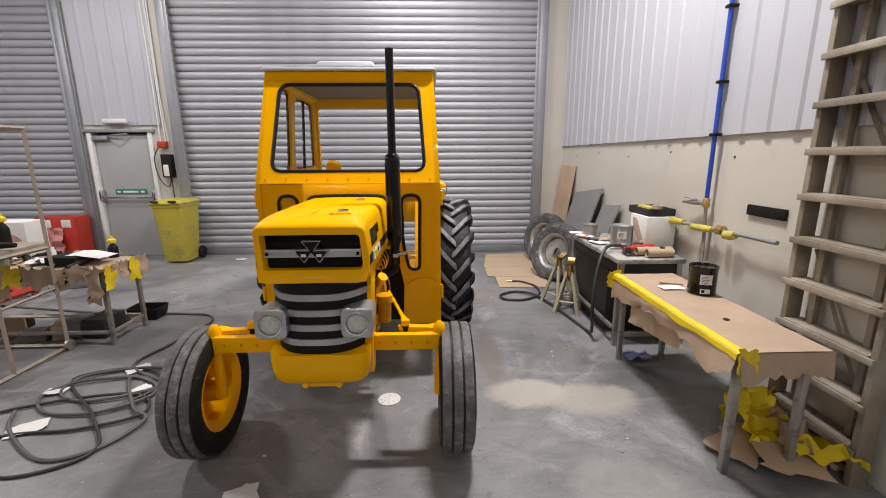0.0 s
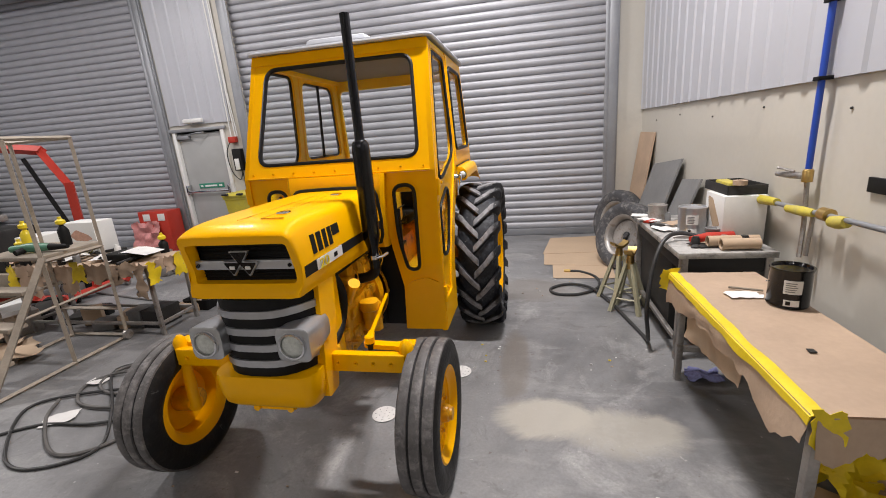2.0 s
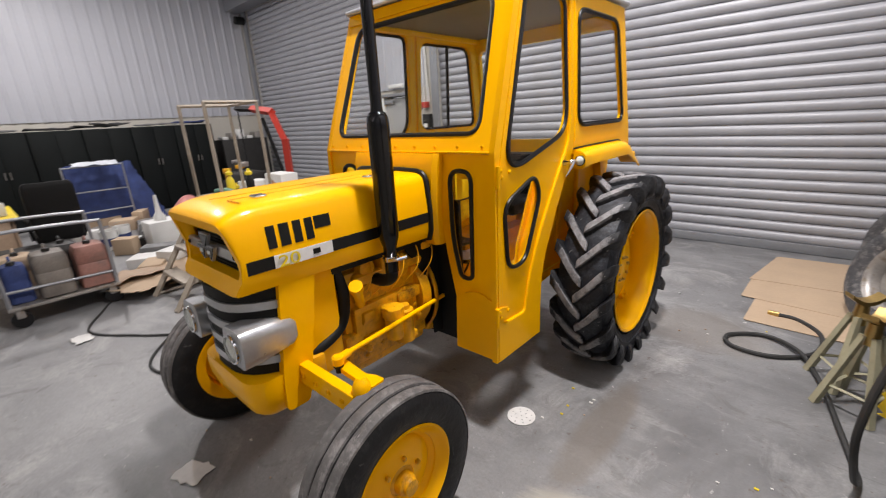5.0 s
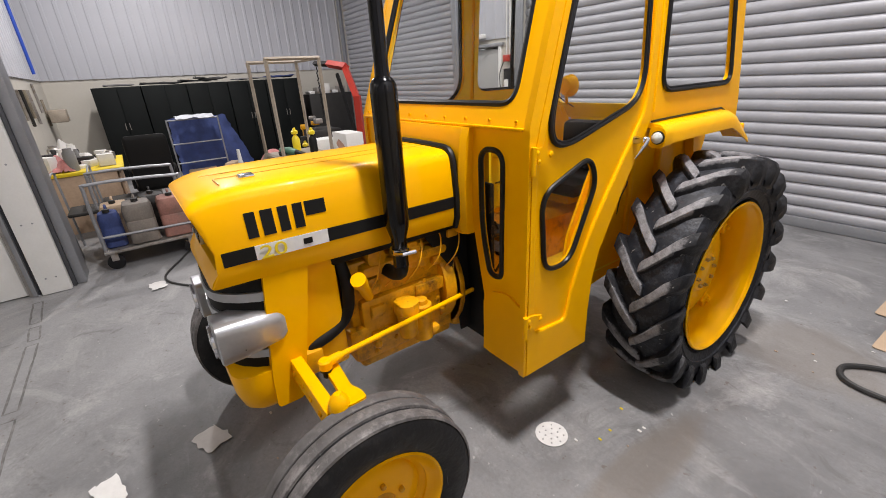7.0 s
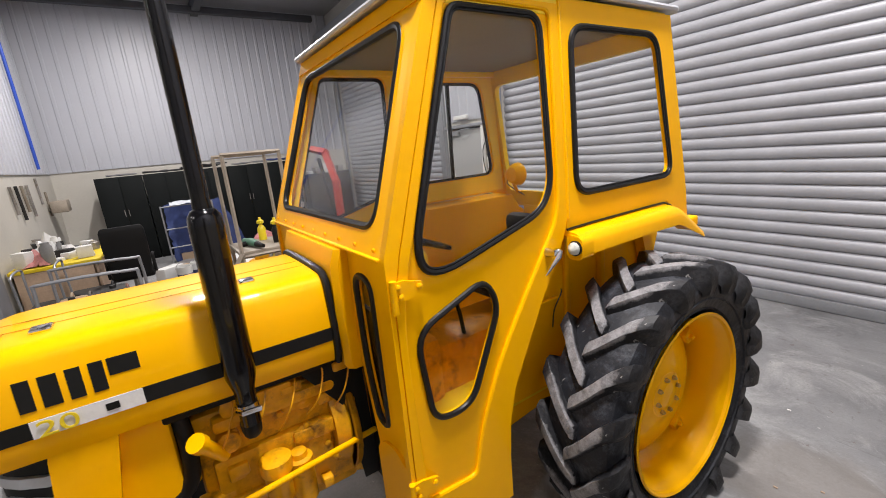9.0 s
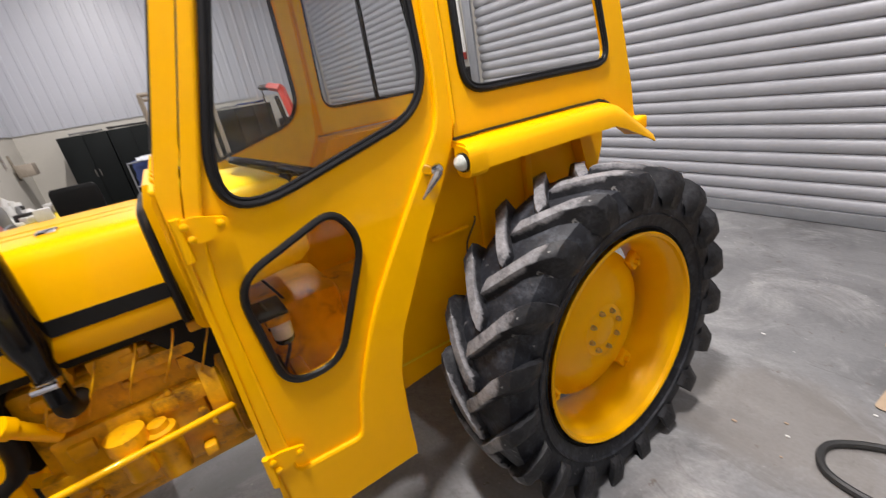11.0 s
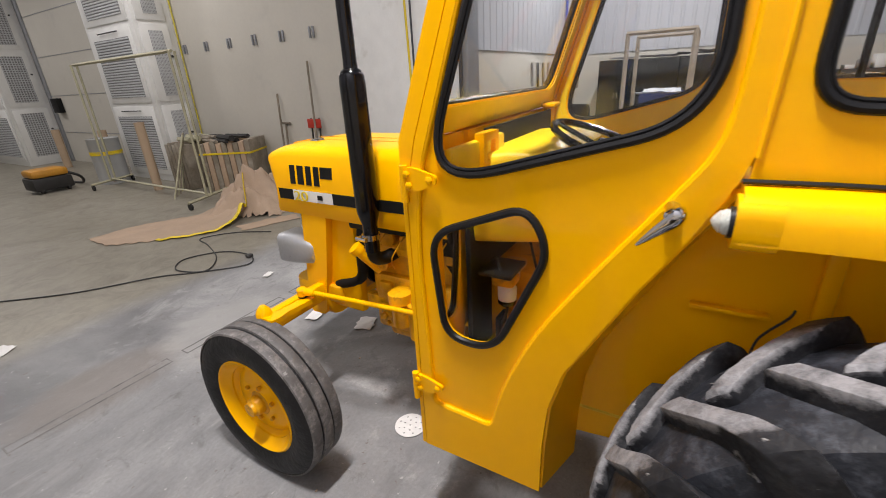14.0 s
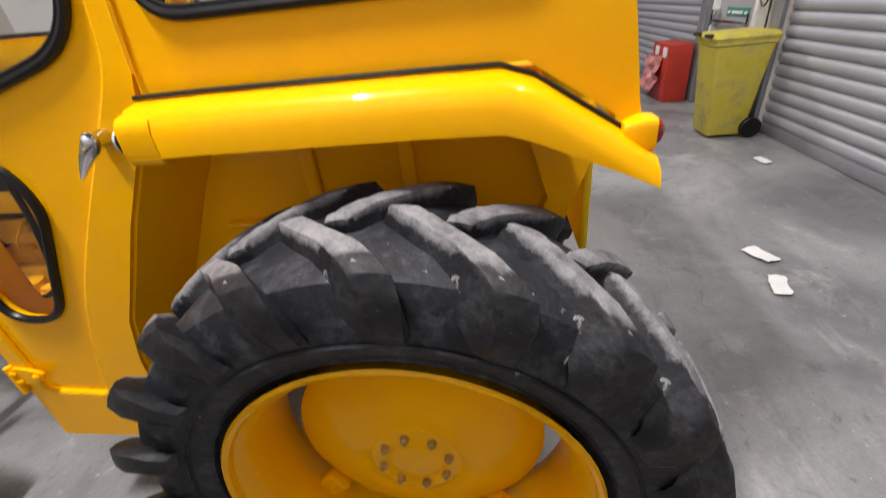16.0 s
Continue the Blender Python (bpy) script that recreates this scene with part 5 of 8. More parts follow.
# rear frame (open at the back), roof, inside
hole = rpoly([(-0.575, 1.385), (0.575, 1.385), (0.548, 2.08), (-0.548, 2.08)], 0.05, 4)
P("rear_frame", panel([(-0.627, 1.28), (0.627, 1.28), (halfw(2.19), 2.19), (-halfw(2.19), 2.19)], [hole], f_rear, 0.035), YELLOW_LIT)
P("rear_panel", box(C - 0.45, C + 0.45, 4.515, 4.535, 0.92, 1.29, 0.006), YELLOW_LIT)
roofm = lambda x, y: 2.205 + 0.035 * max(0, 1 - ((x - C) / 0.62) ** 2) * max(0, 1 - ((y - 3.8) / 0.70) ** 2)
bm = sheet(C - 0.60, C + 0.60, 3.15, 4.47, 12, 12, roofm, 0.022)
rf = P("cab_roof", bm, ROOF_WHITE, "white cab roof panel")
P("roof_rim", tube([(C + u, 3.81 + v, 2.213) for u, v in rpoly([(-0.605, -0.665), (0.605, -0.665), (0.605, 0.665), (-0.605, 0.665)], 0.05, 5)], 0.0125, None, 8, True), ROOF_WHITE, "", rf)
P("roof_hatch", box(C - 0.27, C + 0.16, 3.3, 4.2, 2.225, 2.30, 0.03), ROOF_WHITE, "raised roof hatch", rf)
P("roof_lining", box(C - 0.55, C + 0.55, 3.24, 4.41, 2.165, 2.19, 0.004), SLATE, "grey roof lining", rf)
for s in (-1, 1):
    P("roof_rail", box(min(C + s * 0.535, C + s * 0.583), max(C + s * 0.535, C + s * 0.583), 3.22, 4.40, 2.135, 2.20, 0.006), YELLOW_LIT)
rows = []
for y, w, z0, zt in ((2.985, 0.34, 1.06, 1.36), (3.1, 0.33, 1.07, 1.372), (3.22, 0.31, 1.08, 1.365), (3.26, 0.29, 1.10, 1.345)):
    rows.append([(C + u, y, v) for u, v in rpoly([(-w, z0), (w, z0), (w, zt), (-w, zt)], 0.035, 4)])
dash = P("dash_cowl", rings(rows), YELLOW_LIT, "yellow instrument cowl")
P("dash_plate", box(C + 0.18, C + 0.55, 3.0, 3.03, 1.30, 1.41, 0.01), YELLOW_LIT, "", dash)
# Dark strip that paints the shaded line of a crease in the yellow cowl.
P("crease_shade", box(C + 0.331, C + 0.337, 2.99, 3.2, 1.185, 1.192, 0.001), DARK, "", dash)
P("filter_bracket", box(C + 0.20, C + 0.35, 3.0, 3.12, 0.947, 0.962, 0.004), DARK, "dark steel filter bracket", dash)
P("gauge", lathe([(0, 0.05), (0.02, 0.052), (0.024, 0.045), (0.02, 0.001)], (C, 3.265, 1.28), "y", 20), BLACK, "black round gauge", dash)
bm = tube([(C, 3.2, 1.20), (C, 3.33, 1.335)], 0.022, None, 10)
sw = P("steering_column", bm, BLACK_MATT)
m = Matrix.Translation((C, 3.335, 1.345)) @ Matrix.Rotation(radians(-22), 4, "X")
ring = [m @ Vector((0.2 * math.cos(a), 0.2 * math.sin(a), 0)) for a in [6.283185 * i / 36 for i in range(36)]]
bm = tube(ring, 0.013, None, 8, True)
for i in range(3):
    a = 2.0944 * i + 0.5
    tube([m @ Vector((0, 0, -0.02)), m @ Vector((0.19 * math.cos(a), 0.19 * math.sin(a), 0))], 0.009, bm, 8)
merge(bm, lathe([(-0.03, 0.02), (0.0, 0.045), (0.012, 0.04), (0.018, 0.001)], (0, 0, 0), "z", 16), m)
P("steering_wheel", bm, BLACK, "thin black steering wheel", sw)
P("cab_floor", box(C - 0.44, C + 0.44, 2.99, 4.45, 0.60, 0.62, 0.004), YELLOW_LIT)
bm = box(C - 0.2, C + 0.2, 3.75, 4.15, 0.93, 1.02, 0.04)
box(C - 0.2, C + 0.2, 4.1, 4.19, 1.0, 1.32, 0.04, bm)
seat = P("driver_seat", bm, BLACK_MATT, "black driver seat")
P("seat_post", box(C - 0.08, C + 0.08, 3.85, 4.05, 0.62, 0.94, 0.01), YELLOW_LIT, "", seat)
# work lamp on the rear sill
lx, ly, lz = -1.05, 4.45, 1.505
bm = lathe([(-0.05, 0.02), (-0.045, 0.05), (-0.01, 0.072), (0.02, 0.077), (0.03, 0.07), (0.034, 0.001)], (lx, ly, lz), "y", 20)
wl = P("work_lamp", bm, YELLOW, "round yellow rear work lamp")
P("lamp_bracket", tube([(lx, ly - 0.02, lz - 0.06), (lx - 0.03, ly + 0.03, lz - 0.12), (lx - 0.05, ly + 0.11, lz - 0.14)], 0.012, None, 8), YELLOW, "", wl)
P("lamp_wire", tube(smooth([(lx - 0.05, ly, lz - 0.02), (lx - 0.09, ly, lz - 0.06), (lx - 0.03, ly + 0.02, lz - 0.11), (lx + 0.02, ly + 0.08, lz - 0.16)]), 0.004, None, 6), CABLE, "", wl)
# levers and pedal plate low in the cab
for fx, fy in ((-0.312, 3.089), (-0.442, 3.069)):
    can = P("filter_canister", lathe([(0.85, 0.02), (0.85, 0.032), (0.895, 0.034), (0.90, 0.03), (0.91, 0.028), (0.915, 0.02)], (fx, fy, 0), "z", 18), PAPER, "white filter canister with a black base")
    P("canister_base", lathe([(0.825, 0.012), (0.828, 0.024), (0.838, 0.0325), (0.852, 0.0335), (0.853, 0.02)], (fx, fy, 0), "z", 18), BLACK, "", can)
    P("canister_head", box(fx - 0.04, fx + 0.04, fy - 0.045, fy + 0.035, 0.91, 0.945, 0.012), YELLOW_CAST, "", can)
P("loom", tube(smooth([(C + 0.3, 3.05, 1.0), (C + 0.32, 3.1, 0.85), (C + 0.28, 3.06, 0.7), (C + 0.34, 3.16, 0.64)]), 0.006, None, 6), CABLE)
P("loom", tube(smooth([(C + 0.1, 3.1, 1.0), (C + 0.16, 3.16, 0.88), (C + 0.1, 3.2, 0.72), (C + 0.15, 3.3, 0.63)]), 0.005, None, 6), CABLE)
P("footrest", box(C + 0.16, C + 0.40, 3.08, 3.13, 0.665, 0.70, 0.012), YELLOW_CAST)
P("pedal", box(C + 0.22, C + 0.30, 3.0, 3.02, 0.66, 0.76, 0.008, None, Matrix.Translation((0, 0.04, 0))), BLACK_MATT, "black rubber pedal pad")
pod = P("gauge_pod", box(-1.135, -1.045, 2.955, 3.02, 1.436, 1.458, 0.009), YELLOW, "yellow dash pod with a small dial")
P("pod_post", box(-1.118, -1.062, 2.962, 2.998, 1.36, 1.437, 0.006), YELLOW, "", pod)
sb = panel([(C + 0.27, 1.30), (C + 0.38, 1.30), (C + 0.38, 1.43), (C + 0.27, 1.43)], [[(C + 0.295, 1.345), (C + 0.355, 1.345), (C + 0.355, 1.405), (C + 0.295, 1.405)]], lambda u, v, w: (u, 3.045 + w, v), 0.03)
sbox = P("switch_box", sb, YELLOW, "small yellow switch box with a dark opening")
P("switch_back", box(C + 0.29, C + 0.36, 3.016, 3.02, 1.34, 1.41, 0.001), BLACK_MATT, "", sbox)
# No hollow is modelled; a flat black plate gives the recess its shade.
P("recess_shade_plate", box(C - 0.5, C + 0.26, 2.988, 2.996, 1.34, 1.43, 0.002), BLACK_MATT, "black plate standing in for the shaded recess under the windscreen")
bm = tube([(C + 0.12, 3.55, 0.62), (C + 0.13, 3.5, 0.95), (C + 0.12, 3.46, 1.16)], 0.010, None, 8)
lathe([(-0.03, 0.012), (-0.02, 0.024), (0.01, 0.026), (0.025, 0.012)], (C + 0.12, 3.455, 1.18), "z", 14, bm)
P("gear_lever", bm, BLACK_MATT, "black gear lever with a round knob")

# ---- things along the east wall ----
rng = random.Random(11)


def crumple(amp, scale, seed=0.0):
    return lambda x, y: amp * noise.noise(Vector((x * scale, y * scale, seed)))


def masked_table():
    t = thing("work_table", (1.66, 2.47, 0), "steel work table masked with brown paper and yellow tape", "table")
    x0, x1, y0, y1, z = 1.405, 1.86, 1.775, 3.14, 0.70
    part("tabletop", box(x0 + 0.015, x1 - 0.01, y0 + 0.02, y1 - 0.02, z - 0.035, z - 0.006, 0.003), PLY, t)
    for x in (x0 + 0.05, x1 - 0.06):
        for y in (y0 + 0.06, y1 - 0.06):
            part("leg", box(x - 0.018, x + 0.018, y - 0.018, y + 0.018, 0.0, z - 0.035, 0.003), STEEL, t)
        part("side_rail", box(x - 0.014, x + 0.014, y0 + 0.08, y1 - 0.08, z - 0.075, z - 0.04, 0.003), STEEL, t)
    part("low_rail", box(x0 + 0.07, x1 - 0.08, y1 - 0.075, y1 - 0.045, 0.20, 0.235, 0.003), STEEL, t)
    hx = crumple(0.004, 9, 2.0)
    paper = part("paper_cover", sheet(x0, x1, y0, y1, 20, 40, lambda x, y: z - 0.004 + 0.6 * hx(x, y) + 0.0025, 0.002), KRAFT, t, "brown masking paper")

    def skirt(name, run, outward, drop, mat, lo=0.0):
        """A paper edge that hangs down: run(s) gives the edge point, outward its direction."""
        n, m = 36, 5
        rows = []
        for j in range(m + 1):
            row = []
            for i in range(n + 1):
                s = i / n
                p, o = Vector(run(s)), Vector(outward)
                f = lo + (j / m) * (drop(s) - lo)
                w = 0.012 + 0.02 * noise.noise(Vector((s * 9, j * 0.5, drop(0.3) * 40))) * j / m + 0.012 * (j / m)
                row.append(p + o * w - Vector((0, 0, f)))
            rows.append(row)
        bm = bmesh.new()
        for side in (0, 1):
            off = Vector(outward) * 0.0015 * side
            vs = [[bm.verts.new(p + off) for p in r] for r in rows]
            for a, c in zip(vs, vs[1:]):
                for i in range(n):
                    bm.faces.new((a[i], a[i + 1], c[i + 1], c[i]))
        return part(name, bm, mat, t)

    jag = lambda s, a, c, k: a + c * abs(noise.noise(Vector((s * k, 3.3, a * 30)))) + 0.3 * c * abs(noise.noise(Vector((s * k * 4, 1.3, a * 30))))
    skirt("paper_skirt", lambda s: (x0 + (x1 - x0) * s, y0, z), (0, -1, 0), lambda s: jag(s, 0.10, 0.10, 4), KRAFT)
    skirt("paper_skirt", lambda s: (x0, y0 + (y1 - y0) * s, z), (-1, 0, 0), lambda s: jag(s, 0.09, 0.16, 5), KRAFT)
    skirt("paper_flap", lambda s: (x0 + 0.03, 2.25 + 0.62 * s, z - 0.05), (-1, 0, 0), lambda s: 0.17 + 0.07 * s, CARD)
    # tape along the aisle edge and round the near corner
    n = 40
    rows = []
    for i in range(n + 1):
        y = y0 - 0.005 + (y1 - y0 + 0.01) * i / n
        q = 0.006 * noise.noise(Vector((y * 7, 0.3, 0)))
        rows.append([(x0 + 0.03 + 1.6 * q, y, z + 0.004 + q * 0.3), (x0 - 0.002, y, z + 0.0045), (x0 - 0.018 + q * 0.4, y, z - 0.005), (x0 - 0.022 + q, y, z - 0.035 + 2 * q), (x0 - 0.02 + q, y, z - 0.035 + 2 * q), (x0 - 0.013, y, z - 0.006), (x0, y, z), (x0 + 0.03 + 1.6 * q, y, z + 0.001)])
    part("edge_tape", rings(rows), TAPE, t, "yellow masking tape")
    for p in ((x0 + 0.03, y0 - 0.014), (x0 - 0.015, y1 + 0.006)):
        bm = sheet(p[0] - 0.045, p[0] + 0.05, -0.10, 0.03, 6, 6, lambda x, y: 0.012 * noise.noise(Vector((x * 22, y * 22, 5))), 0.002, None, 0.012)
        bmesh.ops.transform(bm, matrix=Matrix.Translation((0, p[1], z - 0.01)) @ Matrix.Rotation(radians(90), 4, "X"), verts=bm.verts)
        part("tape_tail", bm, TAPE, t)


masked_table()


def tin(name, x, y, z, r, h, body, label, lid=True, bars=True, towards=-1.9):
    t = thing(name, (x, y, z), label, "paint tin")
    part("can", lathe([(0.0, 0.01), (0.0, r - 0.002), (0.006, r + 0.001), (0.012, r - 0.001), (h - 0.016, r - 0.001), (h - 0.008, r + 0.003), (h, r + 0.003), (h, r - 0.006), (h - 0.01, r - 0.01), (h - 0.012, 0.005)], (x, y, z), "z", 32), body, t)
    if bars:
        arc = lambda a0, a1, z0, z1, d: rings([[(x + (r + d) * math.cos(a), y + (r + d) * math.sin(a), z + q) for q in (z0, z1)] + [(x + (r + d - 0.001) * math.cos(a), y + (r + d - 0.001) * math.sin(a), z + q) for q in (z1, z0)] for a in [a0 + (a1 - a0) * i / 8 for i in range(9)]])
        lab = part("paper_label", arc(towards - 0.42, towards + 0.42, h * 0.4, h * 0.75, 0.0015), PAPER, t, "printed paper label with text bars")
        for i in range(5):
            part("text_bar", arc(towards - 0.32, towards + 0.1 + 0.05 * (i % 3), h * (0.45 + 0.055 * i), h * (0.45 + 0.055 * i) + 0.004, 0.003), SLATE, lab)
        b2 = part("paper_label", arc(towards - 0.35, towards + 0.35, h * 0.08, h * 0.24, 0.0015), PAPER, t)
        part("text_bar", arc(towards - 0.25, towards - 0.05, h * 0.11, h * 0.21, 0.003), BLACK_MATT, b2)
    part("wire_handle", tube([(x + (r + 0.006) * math.cos(a), y + (r + 0.006) * math.sin(a), z + h * 0.72 - 0.05 * math.sin((a - 0.3) * 1.0)) for a in [0.3 + 2.6 * i / 16 for i in range(17)]], 0.0025, None, 5), STEEL, t)
    return t


tin("paint_tin", 1.775, 2.655, 0.705, 0.086, 0.19, BLACK, "tall black paint tin with a white label on the masked table")
solo("mixing_stick", tube([(1.60, 2.86, 0.712), (1.74, 2.80, 0.714)], 0.006, None, 6), WOOD, "thin wooden mixing stick on brown paper", "stick")
solo("paper_scrap", sheet(1.55, 1.71, 2.72, 2.80, 6, 5, lambda x, y: 0.71 + 0.004 * noise.noise(Vector((x * 30, y * 30, 1))), 0.001, None, 0.012), PAPER, "torn scrap of white paper on the masked table", "paper")
solo("rust_flake", box(1.60, 1.625, 2.155, 2.185, 0.705, 0.712, 0.003), DARK, "small dark flake on brown paper", "debris")


def bench():
    t = thing("workbench", (1.77, 3.9, 0), "old dark workbench with a white laminate top", "workbench")
    part("benchtop", box(1.49, 2.06, 3.30, 4.52, 0.735, 0.775, 0.004), BENCH, t, "stained white laminate benchtop")
    part("apron", box(1.52, 2.04, 3.33, 4.49, 0.64, 0.735, 0.003), DARK, t)
    for x in (1.51, 2.0):
        for y in (3.32, 4.46):
            part("leg", box(x, x + 0.045, y, y + 0.045, 0, 0.735, 0.003), STEEL, t)
    part("cupboard", box(1.55, 2.02, 3.62, 4.44, 0.04, 0.62, 0.006), DARK, t, "black greasy tool chest")
    part("low_rail", box(1.50, 1.53, 3.36, 4.46, 0.14, 0.17, 0.003), STEEL, t)


bench()
tin("paint_tin", 1.74, 3.84, 0.776, 0.095, 0.20, SILVER, "large silver paint tin with blue label on the workbench", bars=True)
tin("paint_tin", 1.64, 4.35, 0.776, 0.075, 0.13, STEEL, "open steel tin with dark stains on the workbench", bars=False)
tin("filler_tin", 1.80, 3.62, 0.776, 0.045, 0.085, SLATE, "small grey filler tin on the workbench", bars=False)
for i in range(7):
    x, y = rng.uniform(1.53, 1.8), rng.uniform(3.45, 4.45)
    a = rng.uniform(0, 3)
    m = Matrix.Translation((x, y, 0.777 + 0.004 * i)) @ Matrix.Rotation(a, 4, "Z")
    solo("paper_sheet", sheet(-0.09, 0.09, -0.05, 0.06, 6, 6, lambda u, v: 0.006 * (1 + noise.noise(Vector((u * 14, v * 14, i)))), 0.001, m, 0.01), PAPER if i % 3 else KRAFT, "crumpled paper sheet on the workbench", "paper", "papers on the bench")
for i, (y, l) in enumerate(((3.44, 0.3), (3.36, 0.22))):
    solo("cardboard_tube", lathe([(0, 0.03), (0, 0.036), (l, 0.036), (l, 0.03)], (1.70 + 0.05 * i, y, 0.815), "x", 16, closed=True), CARD, "brown cardboard tube lying on the workbench", "tube")
solo("orange_grinder", tube([(1.62, 3.5, 0.815), (1.74, 3.54, 0.815), (1.9, 3.55, 0.82)], [0.02, 0.036, 0.03], None, 12), RED, "orange red hand tool on the workbench", "tool")
for i in range(5):
    x, y = rng.uniform(1.88, 2.02), rng.uniform(3.4, 4.4)
    solo("jar", lathe([(0, 0.01), (0, 0.03), (0.06, 0.03), (0.07, 0.022), (0.075, 0.022)], (x, y, 0.776), "z", 14), (SLATE, WHITE, DARK, STEEL, BRASS)[i], "small stained jar on the workbench", "jar", "jars on the bench")
for i in range(22):
    x, y = rng.uniform(1.53, 1.98), rng.uniform(3.36, 4.46)
    if abs(x - 1.74) < 0.11 and abs(y - 3.84) < 0.11 or x > 1.8 and 3.5 < y < 3.92:
        continue
    k = i % 4
    if k == 0:
        a = rng.uniform(0, 3)
        solo("hand_tool", tube([(x - 0.07 * math.cos(a), y - 0.07 * math.sin(a), 0.786), (x, y, 0.789), (x + 0.08 * math.cos(a), y + 0.08 * math.sin(a), 0.786)], [0.006, 0.009, 0.012], None, 8), (STEEL, DARK)[i % 2], "small worn hand tool on the workbench", "tool", "tools on the bench")
    elif k == 1:
        solo("jar", lathe([(0, 0.01), (0, 0.026), (0.05, 0.026), (0.058, 0.02), (0.064, 0.02), (0.064, 0.004)], (x, y, 0.777), "z", 14), (SLATE, DARK, STEEL)[i % 3], "small stained jar on the workbench", "jar", "jars on the bench")
    elif k == 2:
        solo("sanding_pad", box(-0.05, 0.05, -0.03, 0.03, 0.777, 0.80, 0.006, None, Matrix.Translation((x, y, 0)) @ Matrix.Rotation(rng.uniform(0, 3), 4, "Z")), (KRAFT, DARK, RED)[i % 3], "used sanding pad on the workbench", "pad", "pads on the bench")
    else:
        r = rng.uniform(0.04, 0.07)
        bm = sheet(-r, r, -r, r, 8, 8, lambda u, v: 0.78 + 0.03 * abs(noise.noise(Vector((u * 22, v * 22, i)))), 0.002, Matrix.Translation((x, y, 0)), 0.012)
        solo("dirty_rag", bm, (SLATE, NAVY, DARK)[i % 3], "dirty crumpled rag on the workbench", "rag", "rags on the bench")
pb = thing("white_box", (1.97, 3.72, 0.776), "white carton with a brown printed patch on the workbench", "box")
part("carton", box(1.83, 2.09, 3.56, 3.86, 0.776, 1.085, 0.004), WHITE, pb)
part("print_patch", panel(rpoly([(3.60, 0.88), (3.70, 0.85), (3.80, 0.97), (3.82, 1.06), (3.74, 1.05)], 0.02, 3), [], lambda u, v, w: (1.8285 - w * 0, u, v) if w == 0 else (1.8295, u, v), 0.001), CARD, pb)
tr = thing("tool_tray", (1.99, 3.74, 1.086), "open dark tray with yellow sanding tools on a carton", "tray")
bm = box(1.86, 2.1, 3.6, 3.98, 1.086, 1.092, 0.002)
for x in (1.86, 2.092):
    box(x, x + 0.008, 3.6, 3.98, 1.086, 1.15, 0.002, bm)
for y in (3.6, 3.972):
    box(1.86, 2.1, y, y + 0.008, 1.086, 1.15, 0.002, bm)
part("tray", bm, DARK, tr)
part("sanding_block", box(1.88, 1.96, 3.64, 3.86, 1.093, 1.165, 0.01), BIN, tr, "yellow sanding block")
part("tape_roll", lathe([(0, 0.022), (0, 0.042), (0.03, 0.042), (0.03, 0.022)], (1.93, 3.60, 1.155), "z", 16, closed=True), KRAFT, tr)


def axle_stand(x, y, turn):
    t = thing("axle_stand", (x, y, 0), "dull yellow steel axle stand with splayed legs", "axle stand", "axle stands")
    m = Matrix.Translation((x, y, 0)) @ Matrix.Rotation(turn, 4, "Z")
    for i in range(4):
        a = 1.5708 * i + 0.785
        p0, p1 = m @ Vector((0.17 * math.cos(a), 0.17 * math.sin(a), 0.0)), m @ Vector((0.035 * math.cos(a), 0.035 * math.sin(a), 0.43))
        part("leg", tube([p0, p1], [0.024, 0.018], None, 4), TAN, t)
        q = 1.5708 * (i + 1) + 0.785
        p2 = m @ Vector((0.13 * math.cos(a), 0.13 * math.sin(a), 0.12))
        p3 = m @ Vector((0.13 * math.cos(q), 0.13 * math.sin(q), 0.12))
        part("brace", tube([p2, p3], 0.009, None, 4), TAN, t)
    part("neck", lathe([(0.38, 0.03), (0.45, 0.034), (0.5, 0.028)], (x, y, 0), "z", 12), BRASS, t)
    bm = bmesh.new()
    rows = []
    for i in range(9):
        u = -0.075 + 0.15 * i / 8
        zz = 0.50 + 7.0 * u * u
        rows.append([m @ Vector((u, -0.035, zz)), m @ Vector((u, 0.035, zz)), m @ Vector((u, 0.035, zz + 0.022)), m @ Vector((u, -0.035, zz + 0.022))])
    part("saddle", rings(rows), BRASS, t)


axle_stand(1.36, 4.45, 0.5)
axle_stand(1.40, 4.20, 1.1)


def loose_tyre(x, y, z, tilt, turn):
    t = thing("loose_tyre", (x, y, 0), "dusty grey tyre on a steel rim leaning on the wall", "tyre", "loose tyres")
    m = Matrix.Translation((x, y, z)) @ Matrix.Rotation(turn, 4, "Z") @ Matrix.Rotation(tilt, 4, "Y")
    prof = [(-0.075, 0.235), (-0.10, 0.28), (-0.105, 0.33), (-0.09, 0.37), (-0.05, 0.388), (0.05, 0.388), (0.09, 0.37), (0.105, 0.33), (0.10, 0.28), (0.075, 0.235), (0, 0.225)]
    bm = lathe(prof, (0, 0, 0), "x", 40, closed=True)
    bmesh.ops.transform(bm, matrix=m, verts=bm.verts)
    part("tyre", bm, OLD_TYRE, t)
    bm = lathe([(-0.08, 0.24), (-0.075, 0.225), (-0.05, 0.20), (0.02, 0.19), (0.03, 0.13), (0.02, 0.06), (0.01, 0.055), (0.0, 0.12), (0.0, 0.18), (0.06, 0.20), (0.075, 0.235), (0.0, 0.22)], (0, 0, 0), "x", 32, closed=True)
    bmesh.ops.transform(bm, matrix=m, verts=bm.verts)
    part("rim", bm, STEEL, t, "dull steel rim")


loose_tyre(1.62, 5.42, 0.36, radians(17), radians(32))
loose_tyre(1.70, 6.28, 0.37, radians(14), radians(28))


